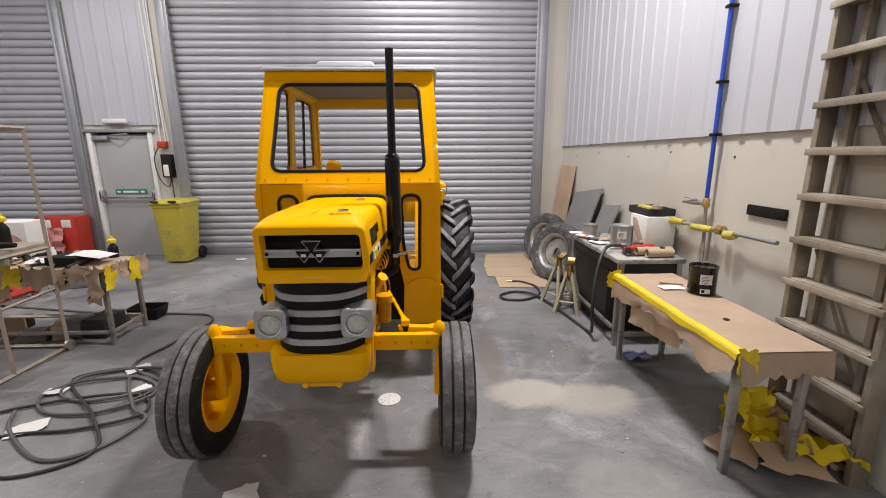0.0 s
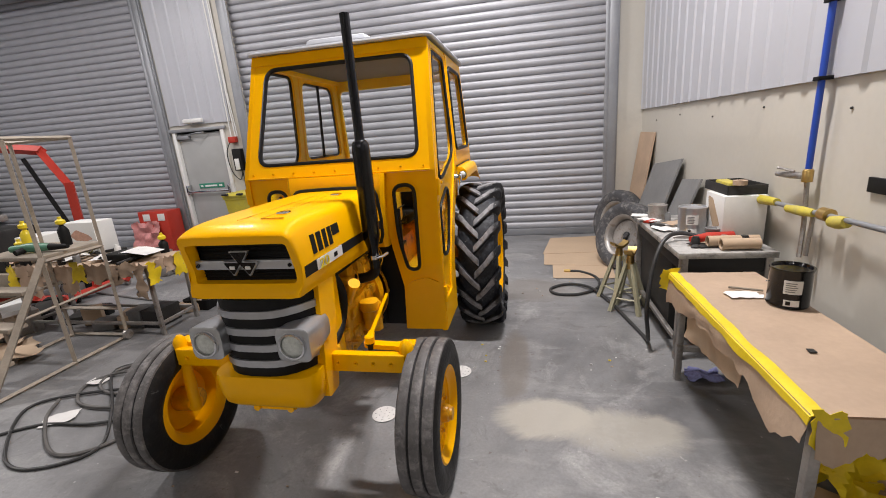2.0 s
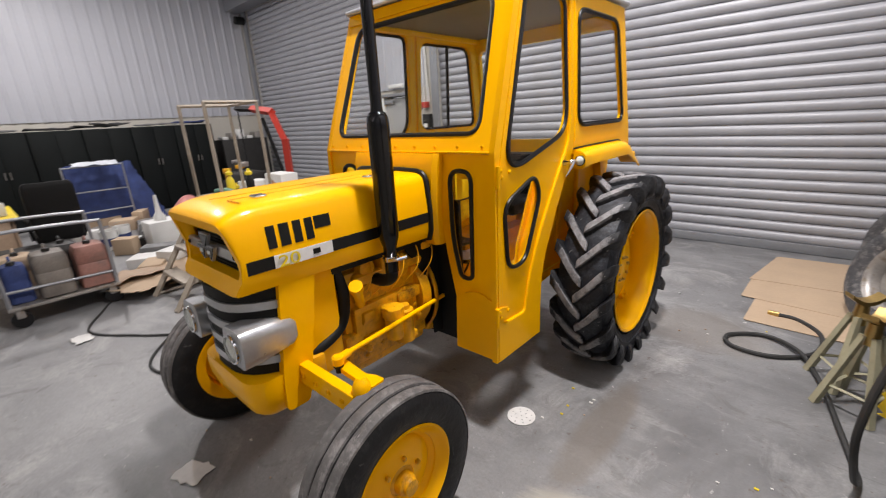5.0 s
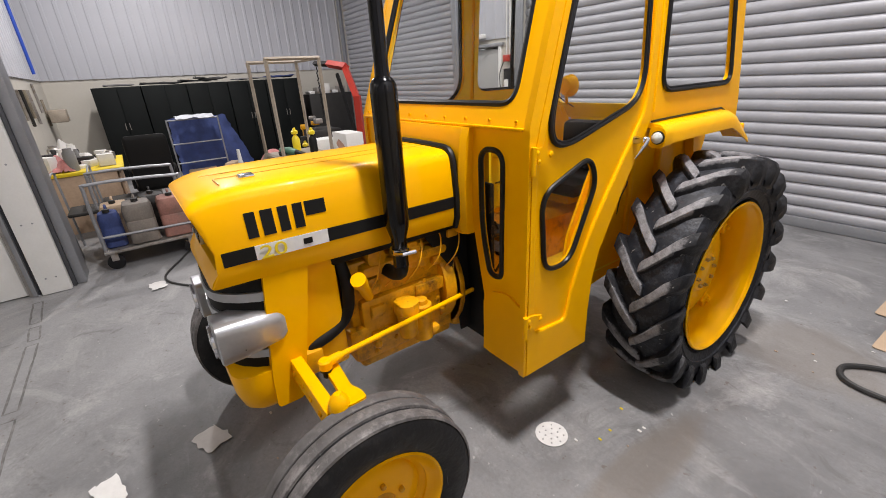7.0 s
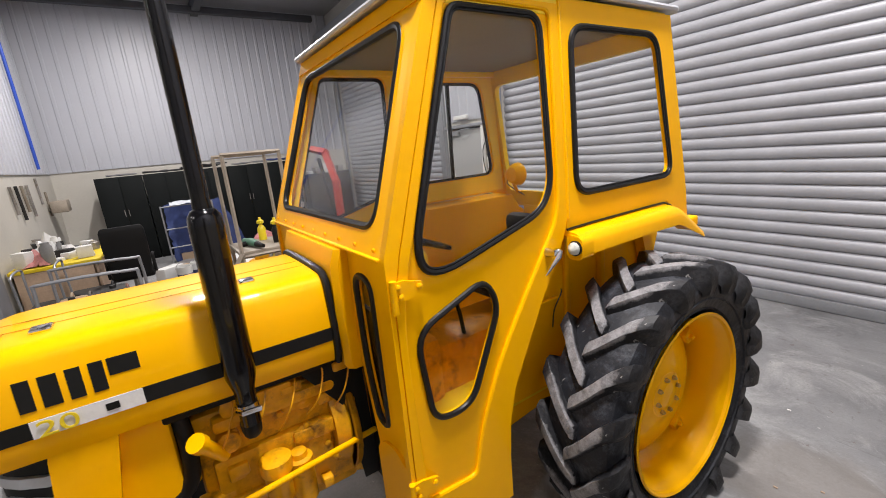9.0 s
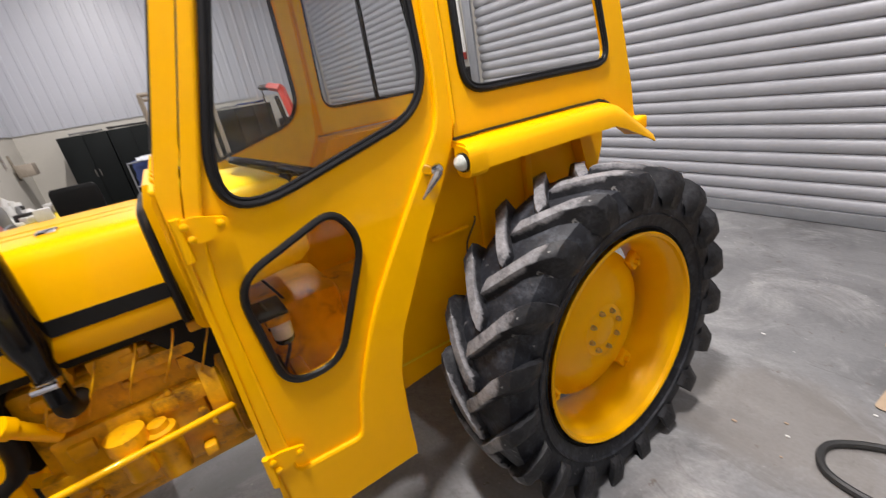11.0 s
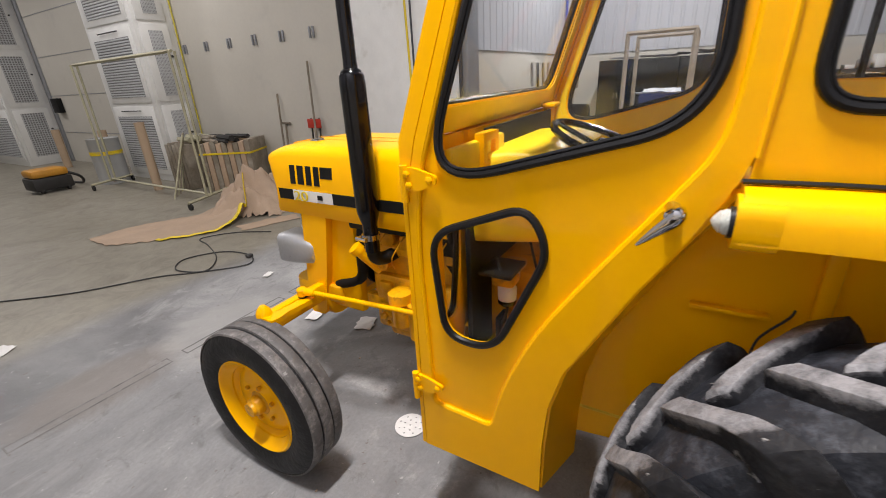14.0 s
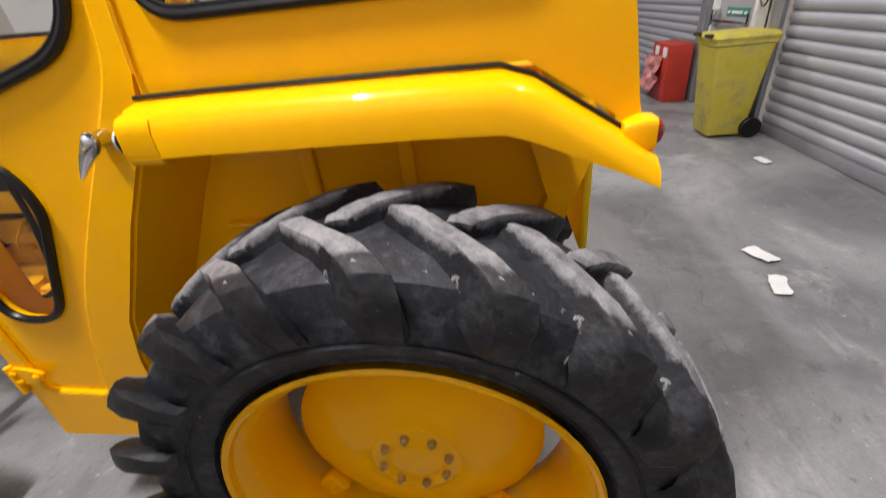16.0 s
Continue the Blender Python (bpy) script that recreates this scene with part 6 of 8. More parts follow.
def leaning(name, y0, y1, h, foot, mat, label, category, cut=0.0, thick=0.02, foot_z=0.0):
    a = math.atan2(EAST - 0.005 - foot, h)
    poly = [(y0, 0), (y1, 0), (y1, h - cut), (y0 + cut * 0.3, h)]
    return solo(name, panel(poly, [], lambda u, v, w: (foot + v * math.sin(a) + w, u, foot_z + 0.008 + v * math.cos(a)), thick), mat, label, category)


leaning("plywood_sheet", 6.30, 6.98, 1.46, 1.92, PLY, "pale plywood sheet leaning against the wall", "board")
leaning("grey_board", 5.18, 6.05, 1.26, 1.72, SLATE, "scratched grey board leaning against the wall", "board", 0.12)
leaning("grey_board", 4.66, 5.1, 1.12, 1.72, SLATE, "small grey board leaning against the wall", "board", 0.05)

for i, pts in enumerate((((0.72, 5.95), (1.72, 6.02), (1.7, 6.85), (0.86, 6.78)), ((0.72, 5.5), (1.58, 5.42), (1.66, 6.1), (0.74, 6.02)), ((0.80, 5.02), (1.45, 5.0), (1.5, 5.6), (0.82, 5.5)))):
    solo("cardboard_sheet", panel(rpoly(pts, 0.02, 2), [], lambda u, v, w: (u, v, 0.016 - 0.004 * i + w + 0.003 * noise.noise(Vector((u * 3, v * 3, i)))), 0.004, cuts=[("u", 0.9), ("u", 1.1), ("u", 1.3), ("v", 5.2), ("v", 5.7), ("v", 6.3)]), CARD, "flat brown cardboard sheet on the floor", "cardboard", "cardboard on the floor")

hose = thing("air_hose", (1.0, 4.8, 0), "black air hose looped on the floor and up to the bench", "hose")
path = [(0.99, 5.22, 0.02), (1.12, 5.2, 0.016), (1.25, 5.0, 0.016), (1.22, 4.7, 0.016), (1.02, 4.52, 0.016), (0.80, 4.53, 0.016), (0.76, 4.68, 0.016), (0.95, 4.80, 0.018), (1.14, 4.66, 0.03), (1.26, 4.35, 0.016), (1.34, 3.95, 0.016), (1.40, 3.6, 0.02), (1.37, 3.45, 0.12), (1.34, 3.40, 0.35), (1.38, 3.46, 0.62), (1.47, 3.55, 0.80), (1.6, 3.62, 0.83), (1.75, 3.55, 0.80)]
part("hose_line", tube(smooth(path, 8), 0.0145, None, 8), CABLE, hose)
part("coupling", tube([(0.93, 5.23, 0.02), (1.0, 5.22, 0.02)], [0.018, 0.022], None, 10), BRASS, hose)

# compressed air pipe work on the wall
pipe = thing("air_pipe", (2.09, 3.15, 1.0), "blue compressed air pipe with brass valve and taped filters", "pipe")
px = EAST - 0.062
part("riser", tube([(px, 3.16, TOP), (px, 3.16, 1.28)], 0.016, None, 12), BLUE, pipe, "bright blue air pipe")
for z in (1.75, 2.12, 2.62, 3.1, 3.6):
    part("clip", box(px - 0.03, EAST - 0.02, 3.135, 3.185, z, z + 0.02, 0.003), BLACK_MATT, pipe)
part("elbow", lathe([(0, 0.02), (0.0, 0.026), (0.06, 0.026), (0.07, 0.02)], (px, 3.16, 1.22), "z", 12), BRASS, pipe)
bm = tube([(px, 3.16, 1.25), (px - 0.01, 3.30, 1.245), (px - 0.02, 3.42, 1.24)], [0.018, 0.022, 0.014], None, 10)
tube([(px - 0.02, 3.25, 1.27), (px - 0.05, 3.36, 1.285)], 0.008, bm, 6)
part("valve", bm, STEEL, pipe)
part("drop_pipe", tube([(px, 3.16, 1.24), (px + 0.01, 3.15, 0.98), (px - 0.02, 3.1, 0.80)], 0.013, None, 8), STEEL, pipe)
part("drop_pipe", tube([(px + 0.01, 3.08, 1.07), (px - 0.01, 3.06, 0.82)], 0.011, None, 8), STEEL, pipe)
part("cross_pipe", tube([(px - 0.02, 3.68, 1.05), (px - 0.02, 3.2, 1.07), (px - 0.02, 2.42, 1.09)], 0.014, None, 10), GUIDE, pipe)
for y0, y1, r in ((3.38, 3.68, 0.026), (3.02, 3.26, 0.024), (2.78, 2.88, 0.03)):
    part("tape_wrap", tube([(px - 0.02, y1, 1.055), (px - 0.02, (y0 + y1) / 2, 1.06), (px - 0.02, y0, 1.07)], [r, r * 1.15, r * 0.9], None, 12), BIN, pipe, "yellow taped filter body")
part("filter_head", lathe([(0, 0.02), (0, 0.034), (0.06, 0.034), (0.06, 0.02)], (px - 0.02, 2.90, 1.08), "y", 14), BRASS, pipe)
bk = solo("wall_bracket", box(EAST - 0.02, EAST - 0.001, 2.47, 2.79, 1.215, 1.285, 0.003), BLACK_MATT, "black slotted steel bracket on the wall", "bracket")
for i in range(5):
    solo("screw", lathe([(0, 0.008), (-0.008, 0.006), (-0.01, 0.001)], (EAST - 0.001, 3.0 + 0.83 * i, 1.60 + 0.04 * (i % 2)), "x", 8), DARK, "small dark fixing hole in the wall", "screw", "wall fixings")


def tall_steps():
    t = thing("tall_steps", (2.0, 2.0, 0), "tall dusty timber steps standing against the wall", "steps")
    for y in (2.225, 1.70):
        part("stringer", box(2.0, 2.09, y, y + 0.035, 0.0, 3.3, 0.004), WOOD, t)
    for y in (2.12, 1.80):
        part("back_post", box(2.06, 2.10, y, y + 0.035, 0.0, 3.2, 0.004), WOOD, t)
    for i in range(13):
        z = 0.215 + 0.2395 * i
        part("tread", box(1.985, 2.10, 1.735, 2.225, z - 0.03, z, 0.003), WOOD, t)
        part("nosing", box(1.975, 1.99, 1.70, 2.26, z - 0.042, z - 0.008, 0.003), WOOD, t)
    for i in range(3):
        part("back_brace", tube([(2.09, 1.76, 0.3 + i), (2.09, 2.2, 1.1 + i)], 0.014, None, 4), WOOD, t)


tall_steps()

# waste under and round the masked table
for i, (x, y, w, h, turn, mat) in enumerate(((1.68, 2.02, 0.34, 0.24, 0.6, CARD), (1.82, 1.84, 0.30, 0.22, -0.4, CARD))):
    m = Matrix.Translation((x, y, 0.012 + 0.03 * i)) @ Matrix.Rotation(turn, 4, "Z") @ Matrix.Rotation(radians(8 * i), 4, "X")
    solo("cardboard_scrap", sheet(-w / 2, w / 2, -h / 2, h / 2, 6, 5, lambda u, v: 0.02 * (1 + noise.noise(Vector((u * 4, v * 4, i)))), 0.004, m, 0.02), mat, "torn cardboard scrap under the table", "cardboard", "waste under the table")
for i, (x, y, z, r) in enumerate(((1.88, 2.08, 0.12, 0.17), (1.98, 1.93, 0.10, 0.16), (2.0, 1.84, 0.22, 0.14), (1.86, 2.22, 0.18, 0.13))):
    m = Matrix.Translation((x, y, z)) @ Matrix.Rotation(i * 1.3, 4, "Z") @ Matrix.Rotation(0.5, 4, "X")
    bm = sheet(-r, r, -r, r, 12, 12, lambda u, v: 0.13 * noise.noise(Vector((u * 9, v * 9, i * 3.1))) + 0.05 * noise.noise(Vector((u * 25, v * 25, i))), 0.002, m, 0.02)
    low = min(v.co.z for v in bm.verts)
    bmesh.ops.translate(bm, vec=(0, 0, 0.006 - low), verts=bm.verts)
    solo("masking_waste", bm, TAPE if i != 1 else KRAFT, "crumpled yellow masking waste on the floor", "waste", "waste under the table")
bm = sheet(-0.1, 0.1, -0.07, 0.07, 10, 8, lambda u, v: 0.035 + 0.05 * noise.noise(Vector((u * 14, v * 14, 8))), 0.003, Matrix.Translation((1.62, 3.1, 0.02)), 0.01)
low = min(v.co.z for v in bm.verts)
bmesh.ops.translate(bm, vec=(0, 0, 0.004 - low), verts=bm.verts)
solo("blue_rag", bm, material("rag_cloth", (0.16, 0.17, 0.34), 0.85, var=0.4, scale=30, bump=0.01), "crumpled blue grey rag on the floor", "rag")

# ---- small things on the open floor ----
def sanding_disc(x, y, turn):
    t = thing("sanding_disc", (x, y, 0), "white perforated sanding disc lying on the floor", "sanding disc", "sanding discs")
    holes = []
    for k, (n, r) in enumerate(((1, 0.0), (6, 0.032), (8, 0.056))):
        for i in range(n):
            a = turn + 6.283185 * i / n + 0.3 * k
            holes.append([(x + r * math.cos(a) + 0.0045 * math.cos(b), y + r * math.sin(a) + 0.0045 * math.sin(b)) for b in [6.283185 * j / 8 for j in range(8)]])
    rim = [(x + 0.076 * math.cos(b), y + 0.076 * math.sin(b)) for b in [6.283185 * j / 32 for j in range(32)]]
    part("disc", panel(rim, holes, lambda u, v, w: (u, v, 0.006 + w + 0.05 * max(0, (u - x)) * max(0, v - y)), 0.002), PAPER, t)


sanding_disc(-0.346, 2.569, 0.2)
sanding_disc(0.051, 3.075, 0.9)


def scrap(name, x, y, w, h, turn, mat, label, cat, group, lift=0.008):
    m = Matrix.Translation((x, y, 0.002)) @ Matrix.Rotation(turn, 4, "Z")
    k = rng.uniform(0, 50)
    return solo(name, sheet(-w / 2, w / 2, -h / 2, h / 2, 6, 6, lambda u, v: lift * (1 + noise.noise(Vector((u * 9, v * 9, k)))) * 0.5 + 0.001, 0.0015, m, min(w, h) * 0.08), mat, label, cat, group)


scrap("paper_note", -0.997, 1.752, 0.16, 0.13, 0.35, PAPER, "printed white paper slip on the floor", "paper", "papers on the floor")
for x, y, w, h, a in ((-1.54, 5.855, 0.17, 0.10, 0.4), (-1.23, 5.793, 0.17, 0.09, -0.3), (-3.09, 6.655, 0.15, 0.07, 0.2), (-2.33, 3.05, 0.16, 0.09, 0.8), (-2.7, 2.75, 0.13, 0.10, 0.2), (-2.52, 2.32, 0.2, 0.12, 0.5), (0.40, -0.30, 0.16, 0.1, 0.6), (-3.28, 1.68, 0.16, 0.12, 0.1), (-2.12, 2.75, 0.12, 0.08, 1.0), (-1.25, 0.4, 0.1, 0.05, 0.4), (-0.934, 1.334, 0.17, 0.10, 0.3)):
    scrap("paper_scrap", x, y, w, h, a, PAPER, "crumpled white paper scrap on the floor", "paper", "papers on the floor", 0.025)
for i in range(26):
    x, y = rng.choice(((0.12, 3.1), (0.2, 3.35), (-0.6, 1.95), (0.1, 2.4), (-0.88, 2.0), (0.16, 3.2), (1.05, 3.3), (0.55, 4.6), (0.9, 5.0), (-1.3, 2.0), (0.35, 5.4), (1.0, 2.0))), 0
    (x, y), k = x, rng.uniform(0.01, 0.02)
    x, y = x + rng.uniform(-0.12, 0.12), y + rng.uniform(-0.12, 0.12)
    solo("tape_bit", box(x, x + k, y, y + k * 0.6, 0.001, 0.006, 0.002), rng.choice((TAPE, PAPER, KRAFT)), "tiny torn bit of masking tape on the floor", "debris", "bits on the floor")


def cable(name, pts, r, mat, label):
    solo(name, tube(smooth(pts, 7), r, None, 7), mat, label, "cable")


def coil(cx, cy, n, r0, r1, z, seed):
    q, out = random.Random(seed), []
    for i in range(int(n * 10)):
        a = 6.283185 * i / 10
        r = r0 + (r1 - r0) * (0.5 + 0.5 * math.sin(i * 0.37 + seed)) + q.uniform(-0.02, 0.02)
        out.append((cx + 1.25 * r * math.cos(a) + 0.10 * math.sin(i * 0.11 + seed), cy + 0.7 * r * math.sin(a) + 0.06 * math.cos(i * 0.13), z + 0.003 * (i % 5)))
    return out


GREY_CABLE = material("grey_cable", (0.11, 0.105, 0.10), 0.55, var=0.25, bump=0.001)
cable("air_line", [(-4.9, 4.6, 0.012), (-3.6, 4.32, 0.012), (-3.06, 4.27, 0.012), (-2.6, 4.24, 0.012), (-2.34, 4.17, 0.012), (-2.25, 3.95, 0.012), (-2.35, 3.5, 0.012), (-2.4, 3.1, 0.012)] + coil(-2.4, 2.75, 2.3, 0.22, 0.36, 0.012, 1.0) + [(-2.0, 2.5, 0.03), (-1.85, 2.38, 0.02), (-1.95, 2.12, 0.012), (-2.2, 2.04, 0.012), (-2.6, 2.3, 0.014), (-2.75, 2.5, 0.02)], 0.0115, GREY_CABLE, "grey air line in loose loops on the floor")
cable("power_cable", [(-5.2, 2.3, 0.01), (-4.6, 2.25, 0.01), (-3.9, 1.95, 0.01), (-3.4, 1.75, 0.01), (-2.95, 2.0, 0.01), (-2.6, 2.25, 0.012), (-2.2, 2.3, 0.016), (-1.9, 2.45, 0.02), (-2.1, 2.68, 0.02), (-2.6, 2.6, 0.018), (-2.9, 2.4, 0.012), (-2.5, 2.0, 0.01), (-2.2, 1.92, 0.01), (-1.95, 2.1, 0.014), (-2.2, 2.42, 0.03), (-2.7, 2.9, 0.02), (-2.3, 3.05, 0.02), (-2.0, 2.8, 0.02), (-2.15, 2.5, 0.02)], 0.010, CABLE, "black power cable tangled on the floor")
cable("extension_lead", [(0.9, -2.2, 0.007), (0.3, -1.6, 0.007), (-0.25, -0.95, 0.007), (-0.77, -0.57, 0.007), (-1.0, -0.3, 0.007), (-1.33, 0.0, 0.007), (-1.5, -0.2, 0.007), (-1.45, -0.55, 0.007), (-1.15, -0.75, 0.007), (-0.95, -0.55, 0.01), (-1.05, -0.25, 0.01), (-1.3, -0.45, 0.008), (-1.5, -0.9, 0.007), (-1.6, -1.2, 0.007), (-1.9, -1.0, 0.007), (-2.1, -0.6, 0.007)], 0.0065, CABLE, "thin black extension lead on the floor")
solo("cable_plug", box(-1.50, -1.44, -0.18, -0.13, 0.002, 0.035, 0.008), CABLE, "black mains plug on the floor", "plug")


# wheelie bin beside the fire door
def wheelie_bin():
    t = thing("wheelie_bin", (-4.0, 6.66, 0), "dirty yellow plastic wheelie bin with closed lid", "bin")
    rows = []
    for z, w, d in ((0.03, 0.17, 0.17), (0.05, 0.18, 0.18), (0.80, 0.215, 0.25), (0.88, 0.22, 0.26), (0.885, 0.235, 0.275), (0.92, 0.235, 0.275)):
        rows.append([(-4.0 + u, 6.66 + v, z) for u, v in rpoly([(-w, -d), (w, -d), (w, d), (-w, d)], 0.04, 4)])
    part("body", rings(rows), BIN, t)
    rows = []
    for z, w, d in ((0.922, 0.24, 0.285), (0.945, 0.245, 0.29), (0.975, 0.22, 0.26), (0.985, 0.16, 0.2)):
        rows.append([(-4.0 + u, 6.66 + v, z) for u, v in rpoly([(-w, -d), (w, -d), (w, d), (-w, d)], 0.05, 4)])
    part("lid", rings(rows), BIN, t)
    for x in (-0.13, 0.13):
        part("lid_grip", box(-4.0 + x - 0.05, -4.0 + x + 0.05, 6.32, 6.37, 0.955, 0.985, 0.01), DARK, t)
    for s in (-1, 1):
        part("wheel", lathe([(-0.02, 0.02), (-0.025, 0.09), (-0.015, 0.10), (0.015, 0.10), (0.025, 0.09), (0.02, 0.02)], (-4.0 + s * 0.205, 6.87, 0.1), "x", 20), RUBBER, t, "black wheel")


wheelie_bin()

# outlines left on the slab by old line marking
LINE_DIRT = material("line_dirt", (0.15, 0.145, 0.14), 0.85, var=0.4, scale=9, grain=60, bump=0.004, dirt=(0.27, 0.265, 0.26), dirt_at=0.56, dirt_scale=11)
for i, (x0, x1) in enumerate(((-3.66, -3.20), (-3.12, -2.88), (-2.80, -1.95), (-1.86, -1.10), (-1.0, -0.2), (-0.1, 0.7))):
    loop = []
    for x, side in [(x0 + (x1 - x0) * k / 10, -1) for k in range(11)] + [(x1 - (x1 - x0) * k / 10, 1) for k in range(11)]:
        mid = 0.815 + 0.055 * min(1.0, (x + 3.66) / 0.8)
        loop.append((x, mid + side * (0.033 + 0.006 * noise.noise(Vector((x * 6, side, i)))), 0.0012))
    solo("trim_line_mark_%d" % (i + 1), tube(loop, [0.0065 + 0.003 * noise.noise(Vector((k * 0.8, i, 1))) for k in range(len(loop))], None, 6, True, 0.16), LINE_DIRT, "dark outline of an old marking on the concrete", "marking", kind="structure")

# ---- things in the side bay ----
def podium_steps():
    t = thing("podium_steps", (-3.52, 3.0, 0), "dusty steel podium steps with two guard rails", "steps")
    X = (-3.85, -3.20)
    bar = lambda a, c, r=0.017: tube([a, c], r, None, 4)
    for x in X:
        part("stile", bar((x, 2.37, 0.0), (x, 2.99, 0.93), 0.03), FRAME_TAN, t)
        for y in (2.98, 3.47):
            part("post", bar((x, y, 0.0), (x, y, 1.84), 0.018), FRAME_TAN, t)
        part("top_rail", bar((x, 2.97, 1.84), (x, 3.48, 1.84)), FRAME_TAN, t)
        part("mid_rail", bar((x, 2.97, 0.90), (x, 3.48, 0.90)), FRAME_TAN, t)
        part("base_rail", bar((x, 2.35, 0.02), (x, 3.50, 0.02)), FRAME_TAN, t)
        part("brace", bar((x, 3.47, 0.55), (x, 2.72, 0.52), 0.012), FRAME_TAN, t)
    part("end_rail", bar((X[0], 3.47, 1.84), (X[1], 3.47, 1.84)), FRAME_TAN, t)
    part("end_rail", bar((X[0], 3.47, 0.30), (X[1], 3.47, 0.30)), FRAME_TAN, t)
    part("base_rail", bar((X[0], 3.49, 0.02), (X[1], 3.49, 0.02)), FRAME_TAN, t)
    part("platform", box(X[0], X[1], 2.96, 3.48, 0.915, 0.945, 0.004), FRAME_TAN, t)
    for i in range(3):
        z = 0.24 + 0.235 * i
        y = 2.37 + 0.62 * z / 0.93
        part("tread", box(X[0] + 0.02, X[1] - 0.02, y - 0.05, y + 0.08, z - 0.02, z + 0.01, 0.003), FRAME_TAN, t)
    part("castor", lathe([(-0.015, 0.01), (-0.015, 0.045), (0.015, 0.045), (0.015, 0.01)], (X[1] + 0.03, 3.45, 0.046), "x", 16), STEEL, t)


podium_steps()


def bottle(x, y, z, body, cap, label, h=0.2):
    t = thing("spray_bottle", (x, y, z), label, "bottle", "bottles")
    part("bottle", lathe([(0, 0.01), (0, 0.04), (h * 0.7, 0.042), (h * 0.85, 0.03), (h * 0.95, 0.016), (h, 0.016)], (x, y, z), "z", 16), body, t)
    part("cap", lathe([(h, 0.02), (h + 0.01, 0.036), (h + 0.035, 0.036), (h + 0.05, 0.016), (h + 0.07, 0.014)], (x, y, z), "z", 14), cap, t)


bottle(-3.72, 3.28, 0.946, YPLAST, YPLAST, "yellow plastic squeeze bottle on the podium platform", 0.17)
bottle(-3.42, 3.36, 0.946, BLACK_MATT, YPLAST, "black spray bottle with yellow cap on the platform", 0.18)
dr = thing("power_drill", (-3.4, 3.1, 0.946), "green and black power tool lying on the podium", "drill")
part("body", tube([(-3.62, 3.08, 0.985), (-3.45, 3.12, 0.99), (-3.3, 3.14, 0.985)], [0.028, 0.04, 0.03], None, 12), material("tool_green", (0.08, 0.22, 0.14), 0.45, bump=0.002), dr)
part("chuck", tube([(-3.3, 3.14, 0.985), (-3.16, 3.17, 0.98)], [0.03, 0.018], None, 12), BLACK_MATT, dr)
part("grip", tube([(-3.5, 3.1, 0.98), (-3.5, 3.02, 0.966)], [0.026, 0.022], None, 10), BLACK_MATT, dr)


def side_table():
    t = thing("side_table", (-3.55, 3.9, 0), "steel frame table covered with torn paper and yellow tape", "table")
    x0, x1, y0, y1, z = -4.45, -2.82, 3.5, 4.0, 0.70
    part("tabletop", box(x0, x1, y0, y1, z - 0.03, z, 0.004), KRAFT, t, "paper covered tabletop")
    for x in (x0 + 0.04, x1 - 0.04):
        for y in (y0 + 0.04, y1 - 0.04):
            part("leg", box(x - 0.017, x + 0.017, y - 0.017, y + 0.017, 0, z - 0.03, 0.003), STEEL, t)
        part("low_rail", box(x - 0.012, x + 0.012, y0 + 0.06, y1 - 0.06, 0.10, 0.13, 0.003), STEEL, t)
    for y in (y0 + 0.04, y1 - 0.04):
        part("low_rail", box(x0 + 0.06, x1 - 0.06, y - 0.012, y + 0.012, 0.10, 0.13, 0.003), STEEL, t)
    for i in range(12):
        x = x0 + 0.1 + 1.45 * i / 11
        w, d = rng.uniform(0.10, 0.2), rng.uniform(0.1, 0.3)
        bm = sheet(-w / 2, w / 2, -d, 0.02, 6, 8, lambda u, v: 0.03 * noise.noise(Vector((u * 10, v * 10, i))), 0.002, None, 0.03)
        bmesh.ops.transform(bm, matrix=Matrix.Translation((x, y0 - 0.02, z)) @ Matrix.Rotation(radians(90), 4, "X"), verts=bm.verts)
        part("torn_paper", bm, KRAFT if i % 6 else TAPE, t)
    for i in range(5):
        y = y0 + 0.05 + 0.1 * i
        d = rng.uniform(0.06, 0.2)
        bm = sheet(-0.07, 0.07, -d, 0.02, 5, 6, lambda u, v: 0.03 * noise.noise(Vector((u * 10, v * 10, i + 40))), 0.002, None, 0.02)
        bmesh.ops.transform(bm, matrix=Matrix.Translation((x1 + 0.02, y, z)) @ Matrix.Rotation(radians(90), 4, "Z") @ Matrix.Rotation(radians(90), 4, "X"), verts=bm.verts)
        part("torn_paper", bm, KRAFT if i % 3 else TAPE, t)
    return z


z = side_table()
for i in range(9):
    scr = Matrix.Translation((rng.uniform(-4.3, -3.0), rng.uniform(3.58, 3.92), z + 0.004 + 0.003 * i)) @ Matrix.Rotation(rng.uniform(0, 3), 4, "Z")
    solo("paper_sheet", sheet(-0.13, 0.13, -0.08, 0.08, 6, 6, lambda u, v: 0.012 * (1 + noise.noise(Vector((u * 8, v * 8, i)))), 0.001, scr, 0.015), PAPER if i % 4 else KRAFT, "crumpled paper on the side table", "paper", "papers on the table")
bx = thing("black_tray", (-3.2, 3.7, z), "black open plastic tray with a paper sheet", "tray")
part("tray", box(-3.34, -3.08, 3.56, 3.78, z + 0.012, z + 0.09, 0.012), BLACK_MATT, bx)
part("paper", sheet(-3.2, -2.9, 3.6, 3.82, 6, 6, lambda u, v: z + 0.095 - 0.15 * max(0, u + 3.1) + 0.01 * noise.noise(Vector((u * 9, v * 9, 4))), 0.001), PAPER, bx)
wb = thing("white_carton", (-3.9, 4.05, z), "white carton with a pink hand-shaped print", "box")
part("carton", box(-4.12, -3.72, 3.86, 4.08, z + 0.002, z + 0.35, 0.004), WHITE, wb)
